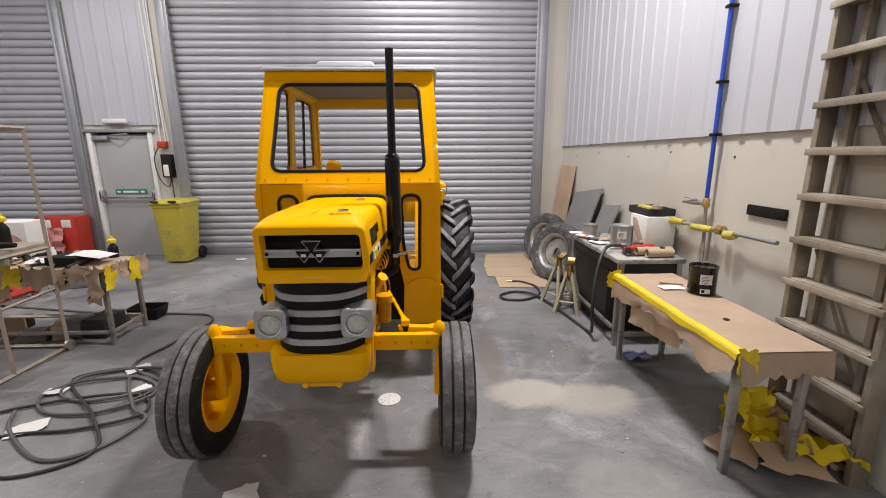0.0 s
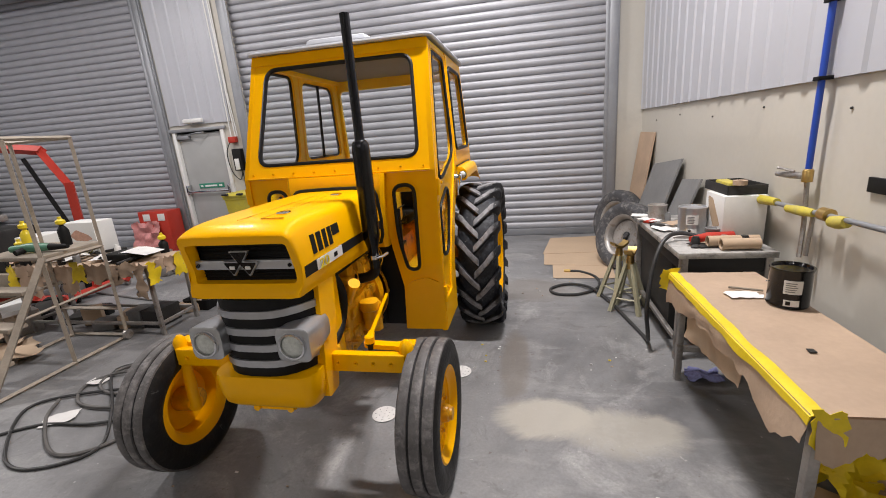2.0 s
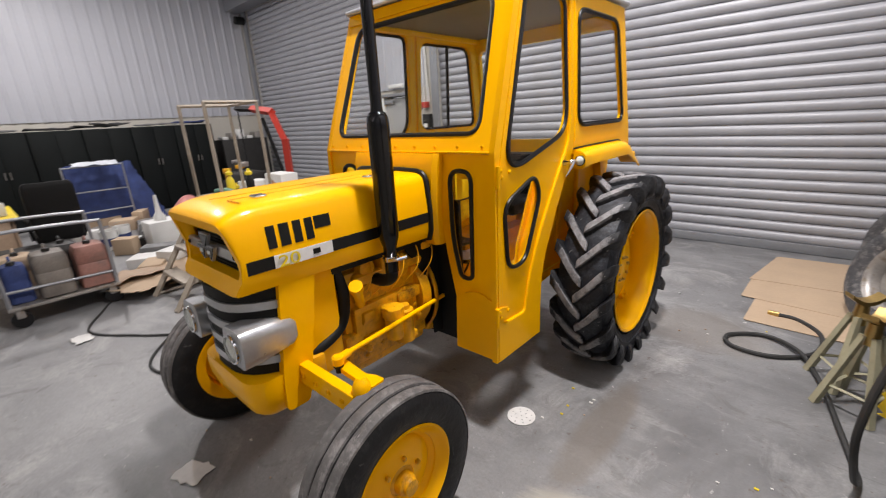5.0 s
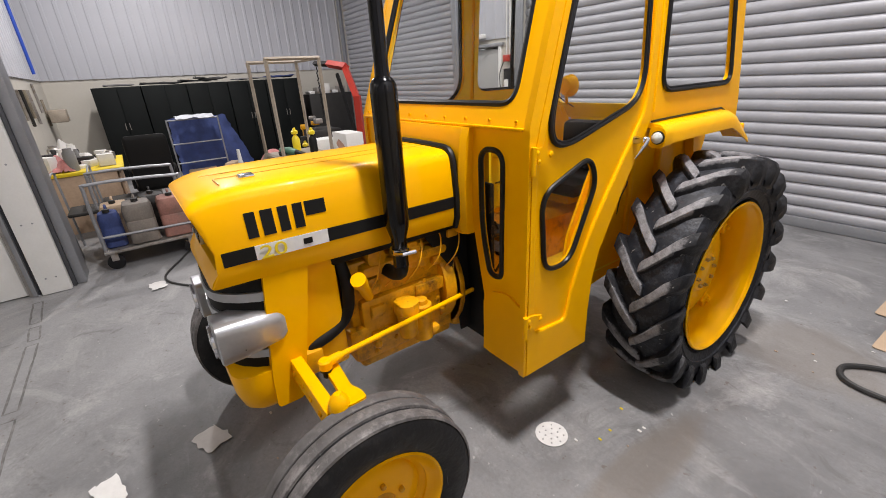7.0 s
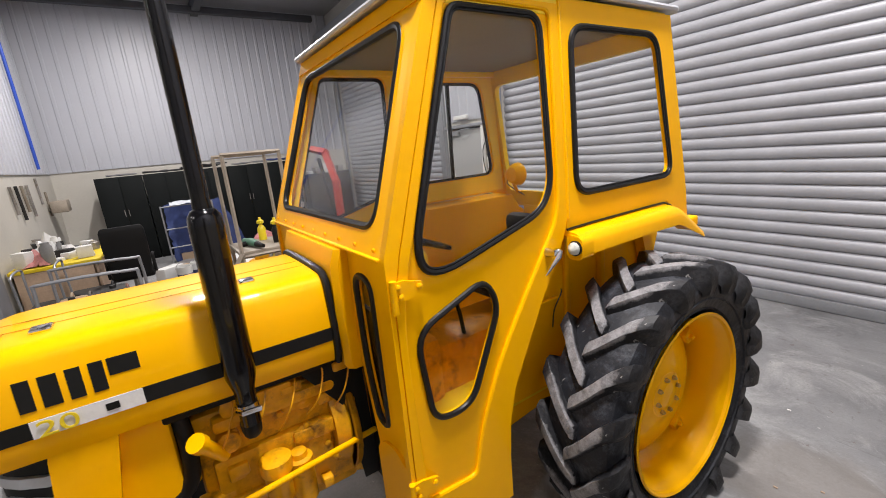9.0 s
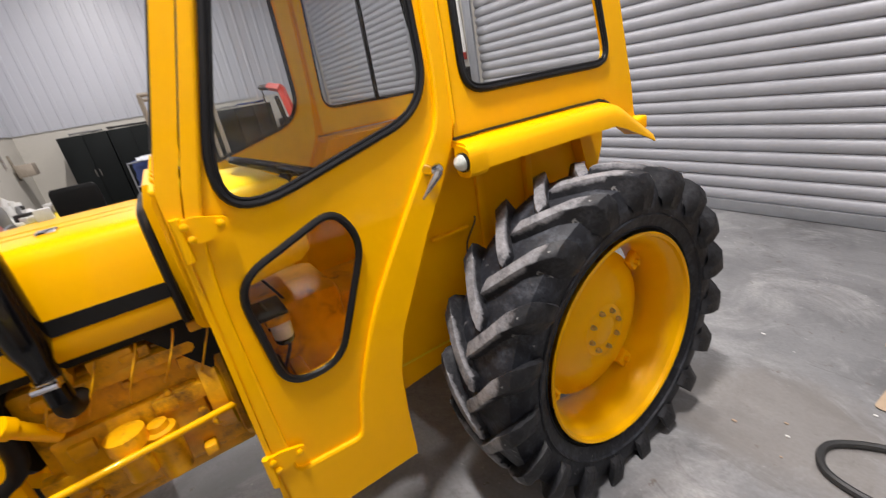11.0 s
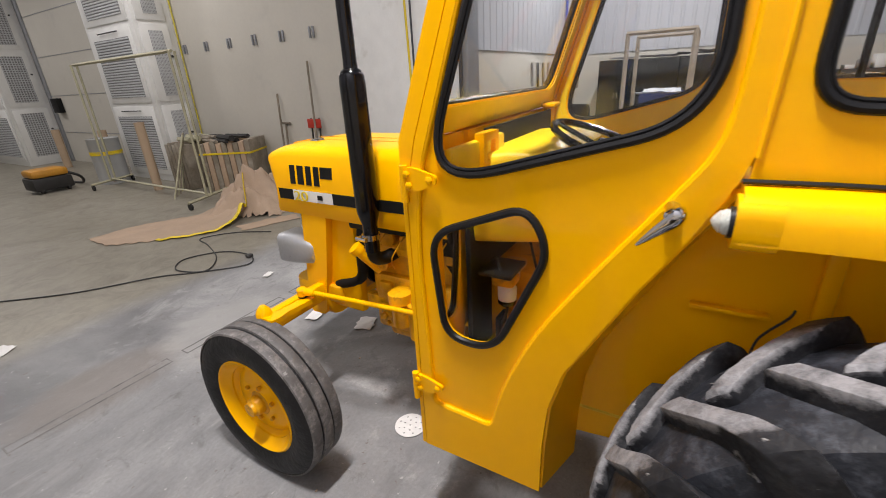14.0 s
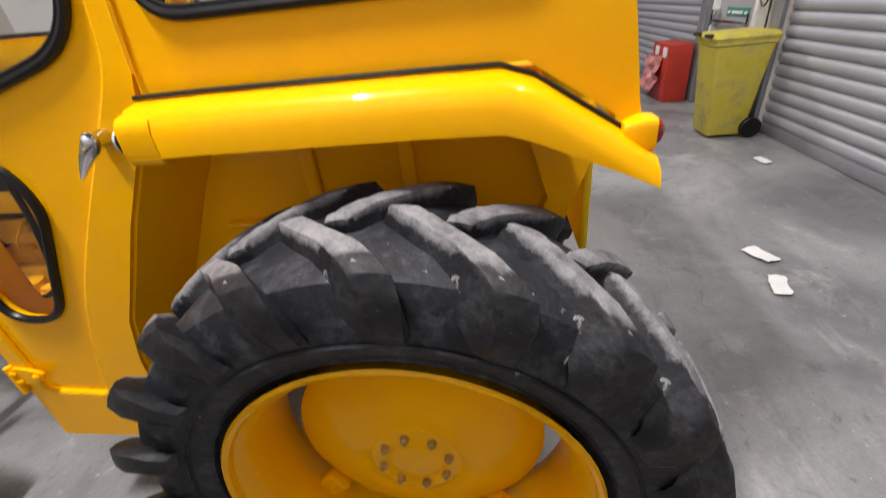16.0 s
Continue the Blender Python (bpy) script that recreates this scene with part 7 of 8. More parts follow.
part("print_patch", panel(rpoly([(-4.03, 0.86), (-3.94, 0.92), (-3.80, 0.86), (-3.76, 0.82), (-3.84, 0.80), (-3.98, 0.81)], 0.02, 3), [], lambda u, v, w: (u, 3.8585 + (0.001 if w else 0), v + 0.06), 0.001), material("print_skin", (0.52, 0.30, 0.22), 0.6, var=0.25, scale=20, bump=0), wb)
rb = thing("white_carton", (-4.4, 3.8, z), "plain white carton on the side table", "box")
part("carton", box(-4.46, -4.2, 3.66, 3.95, z + 0.002, z + 0.26, 0.004), WHITE, rb)
bottle(-3.04, 3.95, z, BLACK_MATT, YPLAST, "black spray bottle with yellow cap on the side table", 0.13)
bottle(-4.25, 3.55, z, BLACK_MATT, YPLAST, "tall black bottle with yellow cap on the table", 0.2)
pan = solo("drip_pan", rings([[(-2.98 + u * k, 4.2 + v * k, zz) for u, v in rpoly([(-0.16, -0.11), (0.16, -0.11), (0.16, 0.11), (-0.16, 0.11)], 0.03, 3)] for k, zz in ((0.85, 0.003), (1.0, 0.12), (0.95, 0.12), (0.8, 0.02))]), BLACK_MATT, "black plastic drip pan on the floor", "pan")

for i in range(16):
    x, y = rng.uniform(-4.4, -2.9), rng.uniform(3.54, 3.96)
    k = i % 4
    if k == 0:
        bm, nm, mat, lb = lathe([(0, 0.01), (0, 0.03), (0.07, 0.03), (0.08, 0.02), (0.1, 0.02), (0.1, 0.004)], (x, y, z + 0.002), "z", 12), "jar", (DARK, WHITE, SLATE)[i % 3], "small stained jar on the side table"
    elif k == 1:
        a = rng.uniform(0, 3)
        bm, nm, mat, lb = tube([(x - 0.1 * math.cos(a), y - 0.1 * math.sin(a), z + 0.035), (x + 0.1 * math.cos(a), y + 0.1 * math.sin(a), z + 0.035)], [0.012, 0.02], None, 8), "hand_tool", DARK, "dark hand tool on the side table"
    else:
        r = rng.uniform(0.07, 0.12)
        bm, nm, mat, lb = sheet(-r, r, -r, r, 8, 8, lambda u, v: z + 0.02 + 0.09 * abs(noise.noise(Vector((u * 14, v * 14, i)))), 0.002, Matrix.Translation((x, y, 0)), 0.02), "crumpled_paper", (KRAFT, DARK, PAPER, BIN)[i // 4], "crumpled masking paper heaped on the side table"
    solo(nm, bm, mat, lb, nm.replace("_", " "), "clutter on the side table")
for i in range(9):
    x, y = rng.uniform(-4.4, -3.0), rng.uniform(3.45, 4.2)
    w, h = rng.uniform(0.06, 0.14), rng.uniform(0.04, 0.2)
    solo("waste_box", box(-w, w, -w * 0.7, w * 0.7, 0.001, h, 0.01, None, Matrix.Translation((x, y, 0)) @ Matrix.Rotation(rng.uniform(0, 3), 4, "Z")), (DARK, CARD, SLATE)[i % 3], "small box of waste under the side table", "box", "waste under the side table")
# red carton by the shutter
rc = thing("red_carton", (-5.85, 6.75, 0), "red carton with white labels and clear plastic wrap", "box")
part("carton", box(-6.15, -5.55, 6.62, 6.92, 0.0, 0.72, 0.006), RED, rc)
for x in (-6.05, -5.75):
    part("paper_label", box(x, x + 0.14, 6.612, 6.619, 0.56, 0.68, 0.001), PAPER, rc)
bm = sheet(-0.3, 0.25, -0.2, 0.25, 14, 14, lambda u, v: 0.08 * noise.noise(Vector((u * 9, v * 9, 2))), 0.002, Matrix.Translation((-5.98, 6.56, 0.30)) @ Matrix.Rotation(radians(80), 4, "X"), 0.02)
part("plastic_wrap", bm, PINK, rc, "crumpled clear wrap")


def engine_crane():
    t = thing("engine_crane", (-4.75, 4.55, 0), "red folding engine crane with black ram and chain", "crane")
    bar = lambda pts, r: tube(pts, r, None, 4)
    part("mast", bar([(-4.78, 4.55, 0.1), (-4.74, 4.55, 1.42)], 0.06), RED, t)
    part("knee", bar([(-4.74, 4.55, 1.38), (-5.02, 4.55, 1.80)], 0.055), RED, t)
    part("boom", bar([(-4.98, 4.55, 1.80), (-5.6, 4.55, 1.87)], 0.055), RED, t)
    part("boom_end", bar([(-5.55, 4.55, 1.865), (-6.15, 4.55, 1.90)], 0.042), BLACK_MATT, t)
    part("ram", bar([(-4.8, 4.52, 0.75), (-5.25, 4.52, 1.72)], 0.03), BLACK_MATT, t)
    for y in (4.2, 4.9):
        part("base_leg", bar([(-4.7, y, 0.1), (-6.4, y + (y - 4.55) * 0.3, 0.1)], 0.045), RED, t)
    part("base_beam", bar([(-4.78, 4.15, 0.1), (-4.78, 4.95, 0.1)], 0.045), RED, t)
    for p in ((-4.78, 4.15), (-4.78, 4.95), (-6.35, 4.1), (-6.35, 5.0)):
        part("castor", lathe([(-0.015, 0.01), (-0.015, 0.045), (0.015, 0.045), (0.015, 0.01)], (p[0], p[1], 0.046), "x", 14), STEEL, t)
    bm = bmesh.new()
    for i in range(14):
        tube([(-6.1, 4.55 + 0.014 * (i % 2), 1.85 - 0.055 * i), (-6.1, 4.55 - 0.014 * (i % 2), 1.80 - 0.055 * i)], 0.011, bm, 5)
    part("chain", bm, BLACK_MATT, t)


engine_crane()
# stripped engine on a pallet under the crane
eng = thing("spare_engine", (-5.7, 4.3, 0), "greasy black and yellow engine on a wooden block", "engine")
part("block", box(-6.0, -5.4, 4.1, 4.55, 0.45, 0.95, 0.04), DARK, eng)
for i in range(16):
    x, y, zz = rng.uniform(-5.95, -5.4), rng.uniform(4.05, 4.3), rng.uniform(0.5, 1.1)
    part("fitting", box(x, x + rng.uniform(0.05, 0.14), y - 0.05, y + 0.06, zz, zz + rng.uniform(0.04, 0.12), 0.012), (YELLOW_CAST, DARK, STEEL)[i % 3], eng)
part("timber_block", box(-6.05, -5.3, 4.05, 4.6, 0.16, 0.45, 0.006), WOOD, eng)

# low shelving behind the crane
sh = thing("shelf_unit", (-9.9, 6.1, 0), "dark cupboard with white clutter on top", "cupboard")
part("carcass", box(-10.2, -9.7, 5.65, 6.75, 0, 1.35, 0.006), DARK, sh)
for i in range(5):
    part("clutter", box(-10.1, -9.8, 5.7 + 0.2 * i, 5.84 + 0.2 * i, 1.352, 1.42 + 0.08 * (i % 3), 0.01), (WHITE, STEEL, PAPER)[i % 3], sh)

for i in range(5):
    y = 1.50 + 0.79 * i
    cb = thing("tall_cabinet", (-9.85, y + 0.39, 0), "tall black steel cabinet against the wall", "cabinet", "black cabinets")
    part("carcass", box(-10.25, -9.62, y, y + 0.777, 0, 1.74, 0.006), BLACK_CAB, cb)
    for k in (0, 1):
        d = part("cabinet_door", box(-9.619, -9.60, y + 0.006 + 0.388 * k, y + 0.381 + 0.388 * k, 0.06, 1.72, 0.004), BLACK_CAB, cb)
        part("handle", tube([(-9.59, y + 0.355 + 0.07 * k, 0.95), (-9.59, y + 0.355 + 0.07 * k, 1.08)], 0.007, None, 6), STEEL, d)
for i, (y, w, h, mat) in enumerate(((1.7, 0.5, 0.05, SLATE), (2.3, 0.7, 0.05, DARK), (3.0, 0.7, 0.08, BLACK_MATT), (3.3, 0.6, 0.14, DARK), (4.05, 0.7, 0.06, SLATE), (4.75, 0.6, 0.09, NAVY))):
    solo("folded_sheet", sheet(-10.15, -9.66, y, y + w, 8, 10, lambda u, v: 1.742 + h * 0.5 * (1 + noise.noise(Vector((u * 5, v * 5, i)))), 0.02), mat, "folded dark sheet on top of a cabinet", "sheet", "sheets on cabinets")

# trolley with canisters
tr = thing("flat_trolley", (-4.4, 1.75, 0), "grey steel trolley with looped rails", "trolley")
part("deck", box(-4.85, -4.02, 1.33, 2.15, 0.17, 0.20, 0.006), STEEL, tr)
for x in (-4.82, -4.05):
    part("loop_rail", tube(smooth([(x, 1.35, 0.2), (x, 1.35, 0.78), (x, 1.42, 0.86), (x, 2.05, 0.84), (x, 2.13, 0.77), (x, 2.13, 0.2)], 4), 0.016, None, 8), GUIDE, tr)
    part("low_rail", tube([(x, 1.35, 0.34), (x, 2.13, 0.32)], 0.013, None, 8), GUIDE, tr)
for x in (-4.8, -4.07):
    for y in (1.4, 2.08):
        part("castor", lathe([(-0.02, 0.015), (-0.02, 0.075), (0.02, 0.075), (0.02, 0.015)], (x, y, 0.076), "x", 18), RUBBER, tr)
        part("fork", box(x - 0.03, x + 0.03, y - 0.03, y + 0.03, 0.09, 0.17, 0.006), STEEL, tr)


def jerrycan(x, y, mat, label, h=0.42, w=0.15, d=0.13):
    t = thing("jerrycan", (x, y, 0.2), label, "canister", "canisters on the trolley")
    rows = []
    for z, k in ((0.202, 0.85), (0.215, 1.0), (0.2 + h * 0.55, 1.0), (0.2 + h * 0.58, 0.96), (0.2 + h * 0.62, 1.0), (0.2 + h * 0.85, 1.0), (0.2 + h * 0.97, 0.85), (0.2 + h, 0.6)):
        rows.append([(x + u * k, y + v * k, z) for u, v in rpoly([(-w, -d), (w, -d), (w, d), (-w, d)], 0.05, 4)])
    part("can", rings(rows), mat, t)
    part("cap", lathe([(0, 0.03), (0.03, 0.03), (0.035, 0.01)], (x + 0.05, y, 0.2 + h), "z", 12), DARK, t)
    part("handle", tube(smooth([(x - 0.08, y, 0.2 + h * 0.95), (x - 0.05, y, 0.2 + h + 0.05), (x + 0.01, y, 0.2 + h + 0.04), (x + 0.02, y, 0.2 + h)], 4), 0.012, None, 6), mat, t)


jerrycan(-4.2, 2.0, material("stained_pink", (0.30, 0.14, 0.11), 0.6, var=0.3, bump=0.006, dirt=(0.12, 0.10, 0.09), dirt_at=0.55), "stained reddish plastic canister on the trolley")
jerrycan(-4.2, 1.70, material("sooty_clear", (0.17, 0.15, 0.13), 0.55, var=0.35, bump=0.006), "sooty translucent canister on the trolley")
jerrycan(-4.2, 1.45, NAVY, "dark blue oil bottle on the trolley", 0.36, 0.1, 0.09)
jerrycan(-4.6, 1.85, DARK, "dark oily canister on the trolley", 0.40)
jerrycan(-4.6, 1.5, CARD, "brown drum on the trolley", 0.36)

# chair, desk, blue sheet frame
ch = thing("office_chair", (-5.85, 1.98, 0), "black leather office chair with a high back", "chair")
rows = []
for z, w, d, lean in ((0.47, 0.19, 0.03, 0.02), (0.50, 0.215, 0.045, 0.018), (0.70, 0.235, 0.05, 0.0), (0.95, 0.24, 0.05, -0.02), (1.08, 0.235, 0.045, -0.04), (1.12, 0.22, 0.035, -0.045), (1.135, 0.20, 0.02, -0.047)):
    rows.append([(-5.62 - lean + u, 1.98 + v, z) for u, v in rpoly([(-d, -w), (d, -w), (d, w), (-d, w)], d * 0.8, 4)])
part("backrest", rings(rows), BLACK_MATT, ch)
part("seat", box(-6.12, -5.65, 1.74, 2.22, 0.42, 0.52, 0.04), BLACK_MATT, ch)
for q in (1.73, 2.23):
    part("armrest", tube(smooth([(-5.72, q, 0.47), (-5.74, q, 0.68), (-5.82, q, 0.70), (-6.02, q, 0.68)], 4), 0.02, None, 8), BLACK_MATT, ch)
part("stem", lathe([(0.06, 0.03), (0.42, 0.03)], (-5.87, 1.98, 0), "z", 10), STEEL, ch)
for i in range(5):
    a = 1.2566 * i
    part("foot", tube([(-5.87, 1.98, 0.09), (-5.87 + 0.3 * math.cos(a), 1.98 + 0.3 * math.sin(a), 0.03)], [0.028, 0.02], None, 6), BLACK_MATT, ch)
for i, (x, y) in enumerate(((-5.0, 1.28), (-5.27, 1.58))):
    c2 = thing("tube_chair", (x, y, 0), "grey tubular chair with dark seat", "chair", "tube chairs")
    part("loop_frame", tube(smooth([(x - 0.22, y - 0.2, 0.0), (x - 0.22, y - 0.22, 0.7), (x - 0.2, y - 0.22, 0.86), (x + 0.2, y - 0.22, 0.86), (x + 0.22, y - 0.22, 0.7), (x + 0.22, y - 0.2, 0.0)], 4), 0.012, None, 8), GUIDE, c2)
    part("seat", box(x - 0.22, x + 0.22, y - 0.2, y + 0.22, 0.43, 0.47, 0.02), DARK, c2)
    for s in (-1, 1):
        part("leg", tube([(x + s * 0.2, y + 0.2, 0), (x + s * 0.2, y + 0.18, 0.44)], 0.012, None, 6), GUIDE, c2)
dk = thing("desk", (-6.5, 1.2, 0), "wooden desk with yellow edge and heaped clutter", "desk")
part("desktop", box(-7.2, -5.82, 0.80, 1.68, 0.72, 0.76, 0.004), TAPE, dk)
part("front_panel", box(-7.14, -5.90, 1.6, 1.63, 0.1, 0.72, 0.004), PLY, dk)
for x in (-7.17, -5.88):
    part("side_panel", box(x, x + 0.04, 0.84, 1.59, 0, 0.72, 0.004), PLY, dk)
for i in range(34):
    x, y = rng.uniform(-7.1, -5.93), rng.uniform(0.9, 1.6)
    h, w = rng.uniform(0.04, 0.16) + 0.12 * (y < 1.2), rng.uniform(0.03, 0.09)
    nm, mat, lb = (("carton", WHITE, "small white carton on the desk"), ("jar", WHITE, "white plastic jar on the desk"), ("tin", STEEL, "steel tin on the desk"), ("carton", PAPER, "pale carton on the desk"), ("tool_case", DARK, "dark tool case on the desk"), ("jar", SLATE, "grey jar on the desk"))[i % 6]
    if nm in ("jar", "tin"):
        bm = lathe([(0, 0.01), (0, w * 0.8), (h * 0.8, w * 0.8), (h * 0.9, w * 0.55), (h, w * 0.55), (h, 0.005)], (x, y, 0.762), "z", 12)
    else:
        bm = box(-w, w, -w * 0.7, w * 0.7, 0.762, 0.762 + h, 0.008, None, Matrix.Translation((x, y, 0)) @ Matrix.Rotation(rng.uniform(0, 3), 4, "Z"))
    solo(nm, bm, mat, lb, nm.replace("_", " "), "clutter on the desk")
for i, (x, y, r, h, mat) in enumerate(((-6.9, 1.05, 0.26, 0.32, PAPER), (-6.4, 1.0, 0.22, 0.26, PAPER), (-6.08, 1.06, 0.18, 0.2, PINK), (-6.6, 1.3, 0.16, 0.14, PAPER))):
    bm = sheet(-r, r, -r * 0.7, r * 0.7, 12, 12, lambda u, v: 0.77 + max(0.0, h * (1 - (u / r) ** 2) * (1 - (v / r / 0.7) ** 2)) * (0.7 + 0.7 * noise.noise(Vector((u * 11, v * 11, i)))), 0.003, Matrix.Translation((x, y, 0)), 0.02)
    solo("plastic_bag", bm, mat, "crumpled plastic bag heaped on the desk", "bag", "clutter on the desk")
for i in range(4):
    x = -8.3 + 0.33 * i
    solo("wall_tool", tube([(x, BAY_Y + 0.03, 1.25 + 0.1 * (i % 2)), (x + 0.06, BAY_Y + 0.03, 1.75)], 0.022, None, 6), (STEEL, WOOD, DARK, STEEL)[i], "hand tool hung on the bay wall", "tool", "wall tools")
solo("tool_bracket", box(-9.75, -9.4, BAY_Y + 0.05, BAY_Y + 0.3, 1.2, 1.42, 0.02), FRAME_TAN, "brown tool bracket on the bay wall", "bracket")
for i, z in enumerate((1.35, 1.6)):
    solo("wall_tool", tube([(-9.6 + 0.5 * i, BAY_Y + 0.02, z - 0.2), (-9.55 + 0.5 * i, BAY_Y + 0.02, z + 0.25)], 0.02, None, 6), (WOOD, STEEL)[i], "hand tool hung on the wall", "tool", "wall tools")
bf = thing("cloth_frame", (-8.4, 2.9, 0), "grey tube frame draped with a dark blue sheet", "frame")
for y in (2.45, 3.3):
    part("upright", tube([(-8.3, y, 0), (-8.3, y, 1.14)], 0.014, None, 8), GUIDE, bf)
for zz in (0.35, 0.7, 1.12):
    part("cross_tube", tube([(-8.3, 2.45, zz), (-8.3, 3.3, zz)], 0.012, None, 8), GUIDE, bf)
bm = sheet(0, 1.0, 0, 1.12, 18, 18, lambda u, v: 0.05 * noise.noise(Vector((u * 7, v * 4, 7))) + 0.02 * math.sin(u * 26 + 3 * v) * (1 - v), 0.004, Matrix.Translation((-8.44, 2.50, 0.03)) @ Matrix.Rotation(radians(90), 4, "Z") @ Matrix.Rotation(radians(82), 4, "X"), 0.02)
for v in bm.verts:
    v.co.y += 0.34 * max(0.0, v.co.y - 2.5) * (1.1 - v.co.z)
part("blue_sheet", bm, NAVY, bf)
bm = sheet(0, 0.62, -0.16, 0.16, 14, 10, lambda u, v: 0.05 * (1 - (v / 0.16) ** 2) + 0.03 * noise.noise(Vector((u * 9, v * 12, 2))), 0.003, Matrix.Translation((-8.36, 2.6, 1.135)) @ Matrix.Rotation(radians(90), 4, "Z"), 0.015)
part("plastic_film", bm, material("dusty_film", (0.50, 0.52, 0.56), 0.35, var=0.2, scale=14, bump=0.004), bf, "crumpled grey plastic film")
for x, y in ((-6.62, 2.56), (-6.80, 2.76)):
    pb = thing("paint_bucket", (x, y, 0), "white plastic bucket with a dark blue label", "bucket", "paint buckets")
    part("bucket", lathe([(0.0, 0.01), (0.0, 0.095), (0.27, 0.115), (0.285, 0.119), (0.285, 0.108), (0.05, 0.085)], (x, y, 0.002), "z", 24), WHITE, pb)
    part("label", lathe([(0.05, 0.0995), (0.17, 0.1085), (0.17, 0.1105), (0.05, 0.1015)], (x, y, 0.002), "z", 24, closed=True), NAVY, pb, "dark blue label")
    part("handle", tube(smooth([(x, y - 0.119, 0.26), (x + 0.02, y - 0.08, 0.33), (x + 0.03, y, 0.355), (x + 0.02, y + 0.08, 0.33), (x, y + 0.119, 0.26)], 4), 0.003, None, 6), STEEL, pb)
solo("blue_pipe", tube([(-9.2, BAY_Y + 0.09, 2.0), (-9.2, BAY_Y + 0.09, TOP)], 0.025, None, 10), BLUE, "blue compressed air pipe on the bay wall", "pipe")

# parts and cartons spread over the bay floor
kinds = (("carton", CARD, "opened brown carton on the floor"), ("parts_box", SLATE, "grey metal parts box on the floor"), ("carton", WHITE, "white carton on the floor"), ("casting", STEEL, "bare steel casting on the floor"), ("carton", PAPER, "pale carton on the floor"), ("toolbox", DARK, "dark toolbox on the floor"))
for i in range(34):
    nm, mat, lb = kinds[i % 6]
    x, y = rng.uniform(-8.6, -4.35), rng.uniform(2.35, 4.0)
    w, d, h = rng.uniform(0.08, 0.26), rng.uniform(0.08, 0.2), rng.uniform(0.05, 0.26)
    m = Matrix.Translation((x, y, 0)) @ Matrix.Rotation(rng.uniform(0, 3), 4, "Z")
    solo(nm, box(-w, w, -d, d, 0.001, h, 0.012, None, m), mat, lb, nm.replace("_", " "), "parts on the bay floor")
for i in range(7):
    m = Matrix.Translation((rng.uniform(-4.7, -3.95), rng.uniform(2.3, 3.1), 0.03 + 0.03 * i)) @ Matrix.Rotation(rng.uniform(0, 3), 4, "Z") @ Matrix.Rotation(rng.uniform(-0.15, 0.15), 4, "X")
    bm = sheet(-0.3, 0.3, -0.22, 0.22, 8, 8, lambda u, v: 0.04 * noise.noise(Vector((u * 5, v * 5, i))), 0.004, m, 0.03)
    low = min(v.co.z for v in bm.verts)
    bmesh.ops.translate(bm, vec=(0, 0, max(0.002, 0.02 * i) - low), verts=bm.verts)
    solo("cardboard_piece", bm, CARD if i % 3 else KRAFT, "torn brown cardboard piece in a heap", "cardboard", "cardboard heap")
odds = (("casting", DARK, "greasy black casting on the bay floor"), ("toolbox", BLACK_MATT, "black toolbox on the bay floor"), ("parts_box", SLATE, "grey parts box on the bay floor"), ("casting", YELLOW_CAST, "yellow painted casting on the bay floor"), ("bracket", STEEL, "bare steel bracket on the bay floor"))
for i in range(30):
    nm, mat, lb = odds[i % 5]
    x, y = rng.uniform(-6.6, -4.5), rng.uniform(3.6, 5.9)
    if -6.1 < x < -5.3 and 4.0 < y < 4.65:
        continue
    w, d, h = rng.uniform(0.06, 0.2), rng.uniform(0.05, 0.15), rng.uniform(0.06, 0.34)
    bm = box(-w, w, -d, d, 0.001, h * 0.7, 0.02)
    box(-w * 0.5, w * 0.6, -d * 0.6, d * 0.5, h * 0.68, h, 0.015, bm)
    lathe([(-w * 1.15, 0.01), (-w * 1.15, h * 0.22), (w * 1.15, h * 0.22), (w * 1.15, 0.01)], (0, 0, h * 0.35), "x", 12, bm)
    bmesh.ops.transform(bm, matrix=Matrix.Translation((x, y, 0)) @ Matrix.Rotation(rng.uniform(0, 3), 4, "Z"), verts=bm.verts)
    solo(nm, bm, mat, lb, nm.replace("_", " "), "parts on the bay floor")
pk = thing("pink_seat", (-7.6, 4.0, 0), "red moulded plastic shell on the floor", "seat")
bm = sheet(-0.35, 0.35, -0.3, 0.3, 12, 12, lambda u, v: 0.36 * max(0, 1 - (u / 0.36) ** 2) * max(0, 1 - (v / 0.32) ** 2), 0.01, Matrix.Translation((-7.6, 4.0, 0.12)))
part("shell", bm, PINK, pk)
part("stand", box(-7.8, -7.4, 3.85, 4.15, 0, 0.16, 0.01), STEEL, pk)
wj = thing("white_jug", (-6.0, 3.1, 0), "white jug with long spout on a carton", "jug")
part("stand_carton", box(-6.2, -5.8, 2.9, 3.3, 0, 0.40, 0.006), WHITE, wj)
part("jug", lathe([(0.402, 0.01), (0.402, 0.08), (0.46, 0.075), (0.52, 0.04), (0.60, 0.03), (0.76, 0.022)], (-6.0, 3.1, 0), "z", 16), WHITE, wj)

# ---- things along the partition and the booth behind the start ----
for i in range(7):
    y = -4.66 + 0.638 * i
    h = thing("wall_clip", (PART_X, y, 2.30), "pair of grey steel clips screwed to the wall", "clip", "wall clips")
    for dy in (-0.04, 0.03):
        part("clip", box(PART_X + 0.001, PART_X + 0.03, y + dy, y + dy + 0.028, 2.22, 2.37, 0.004), GUIDE, h)


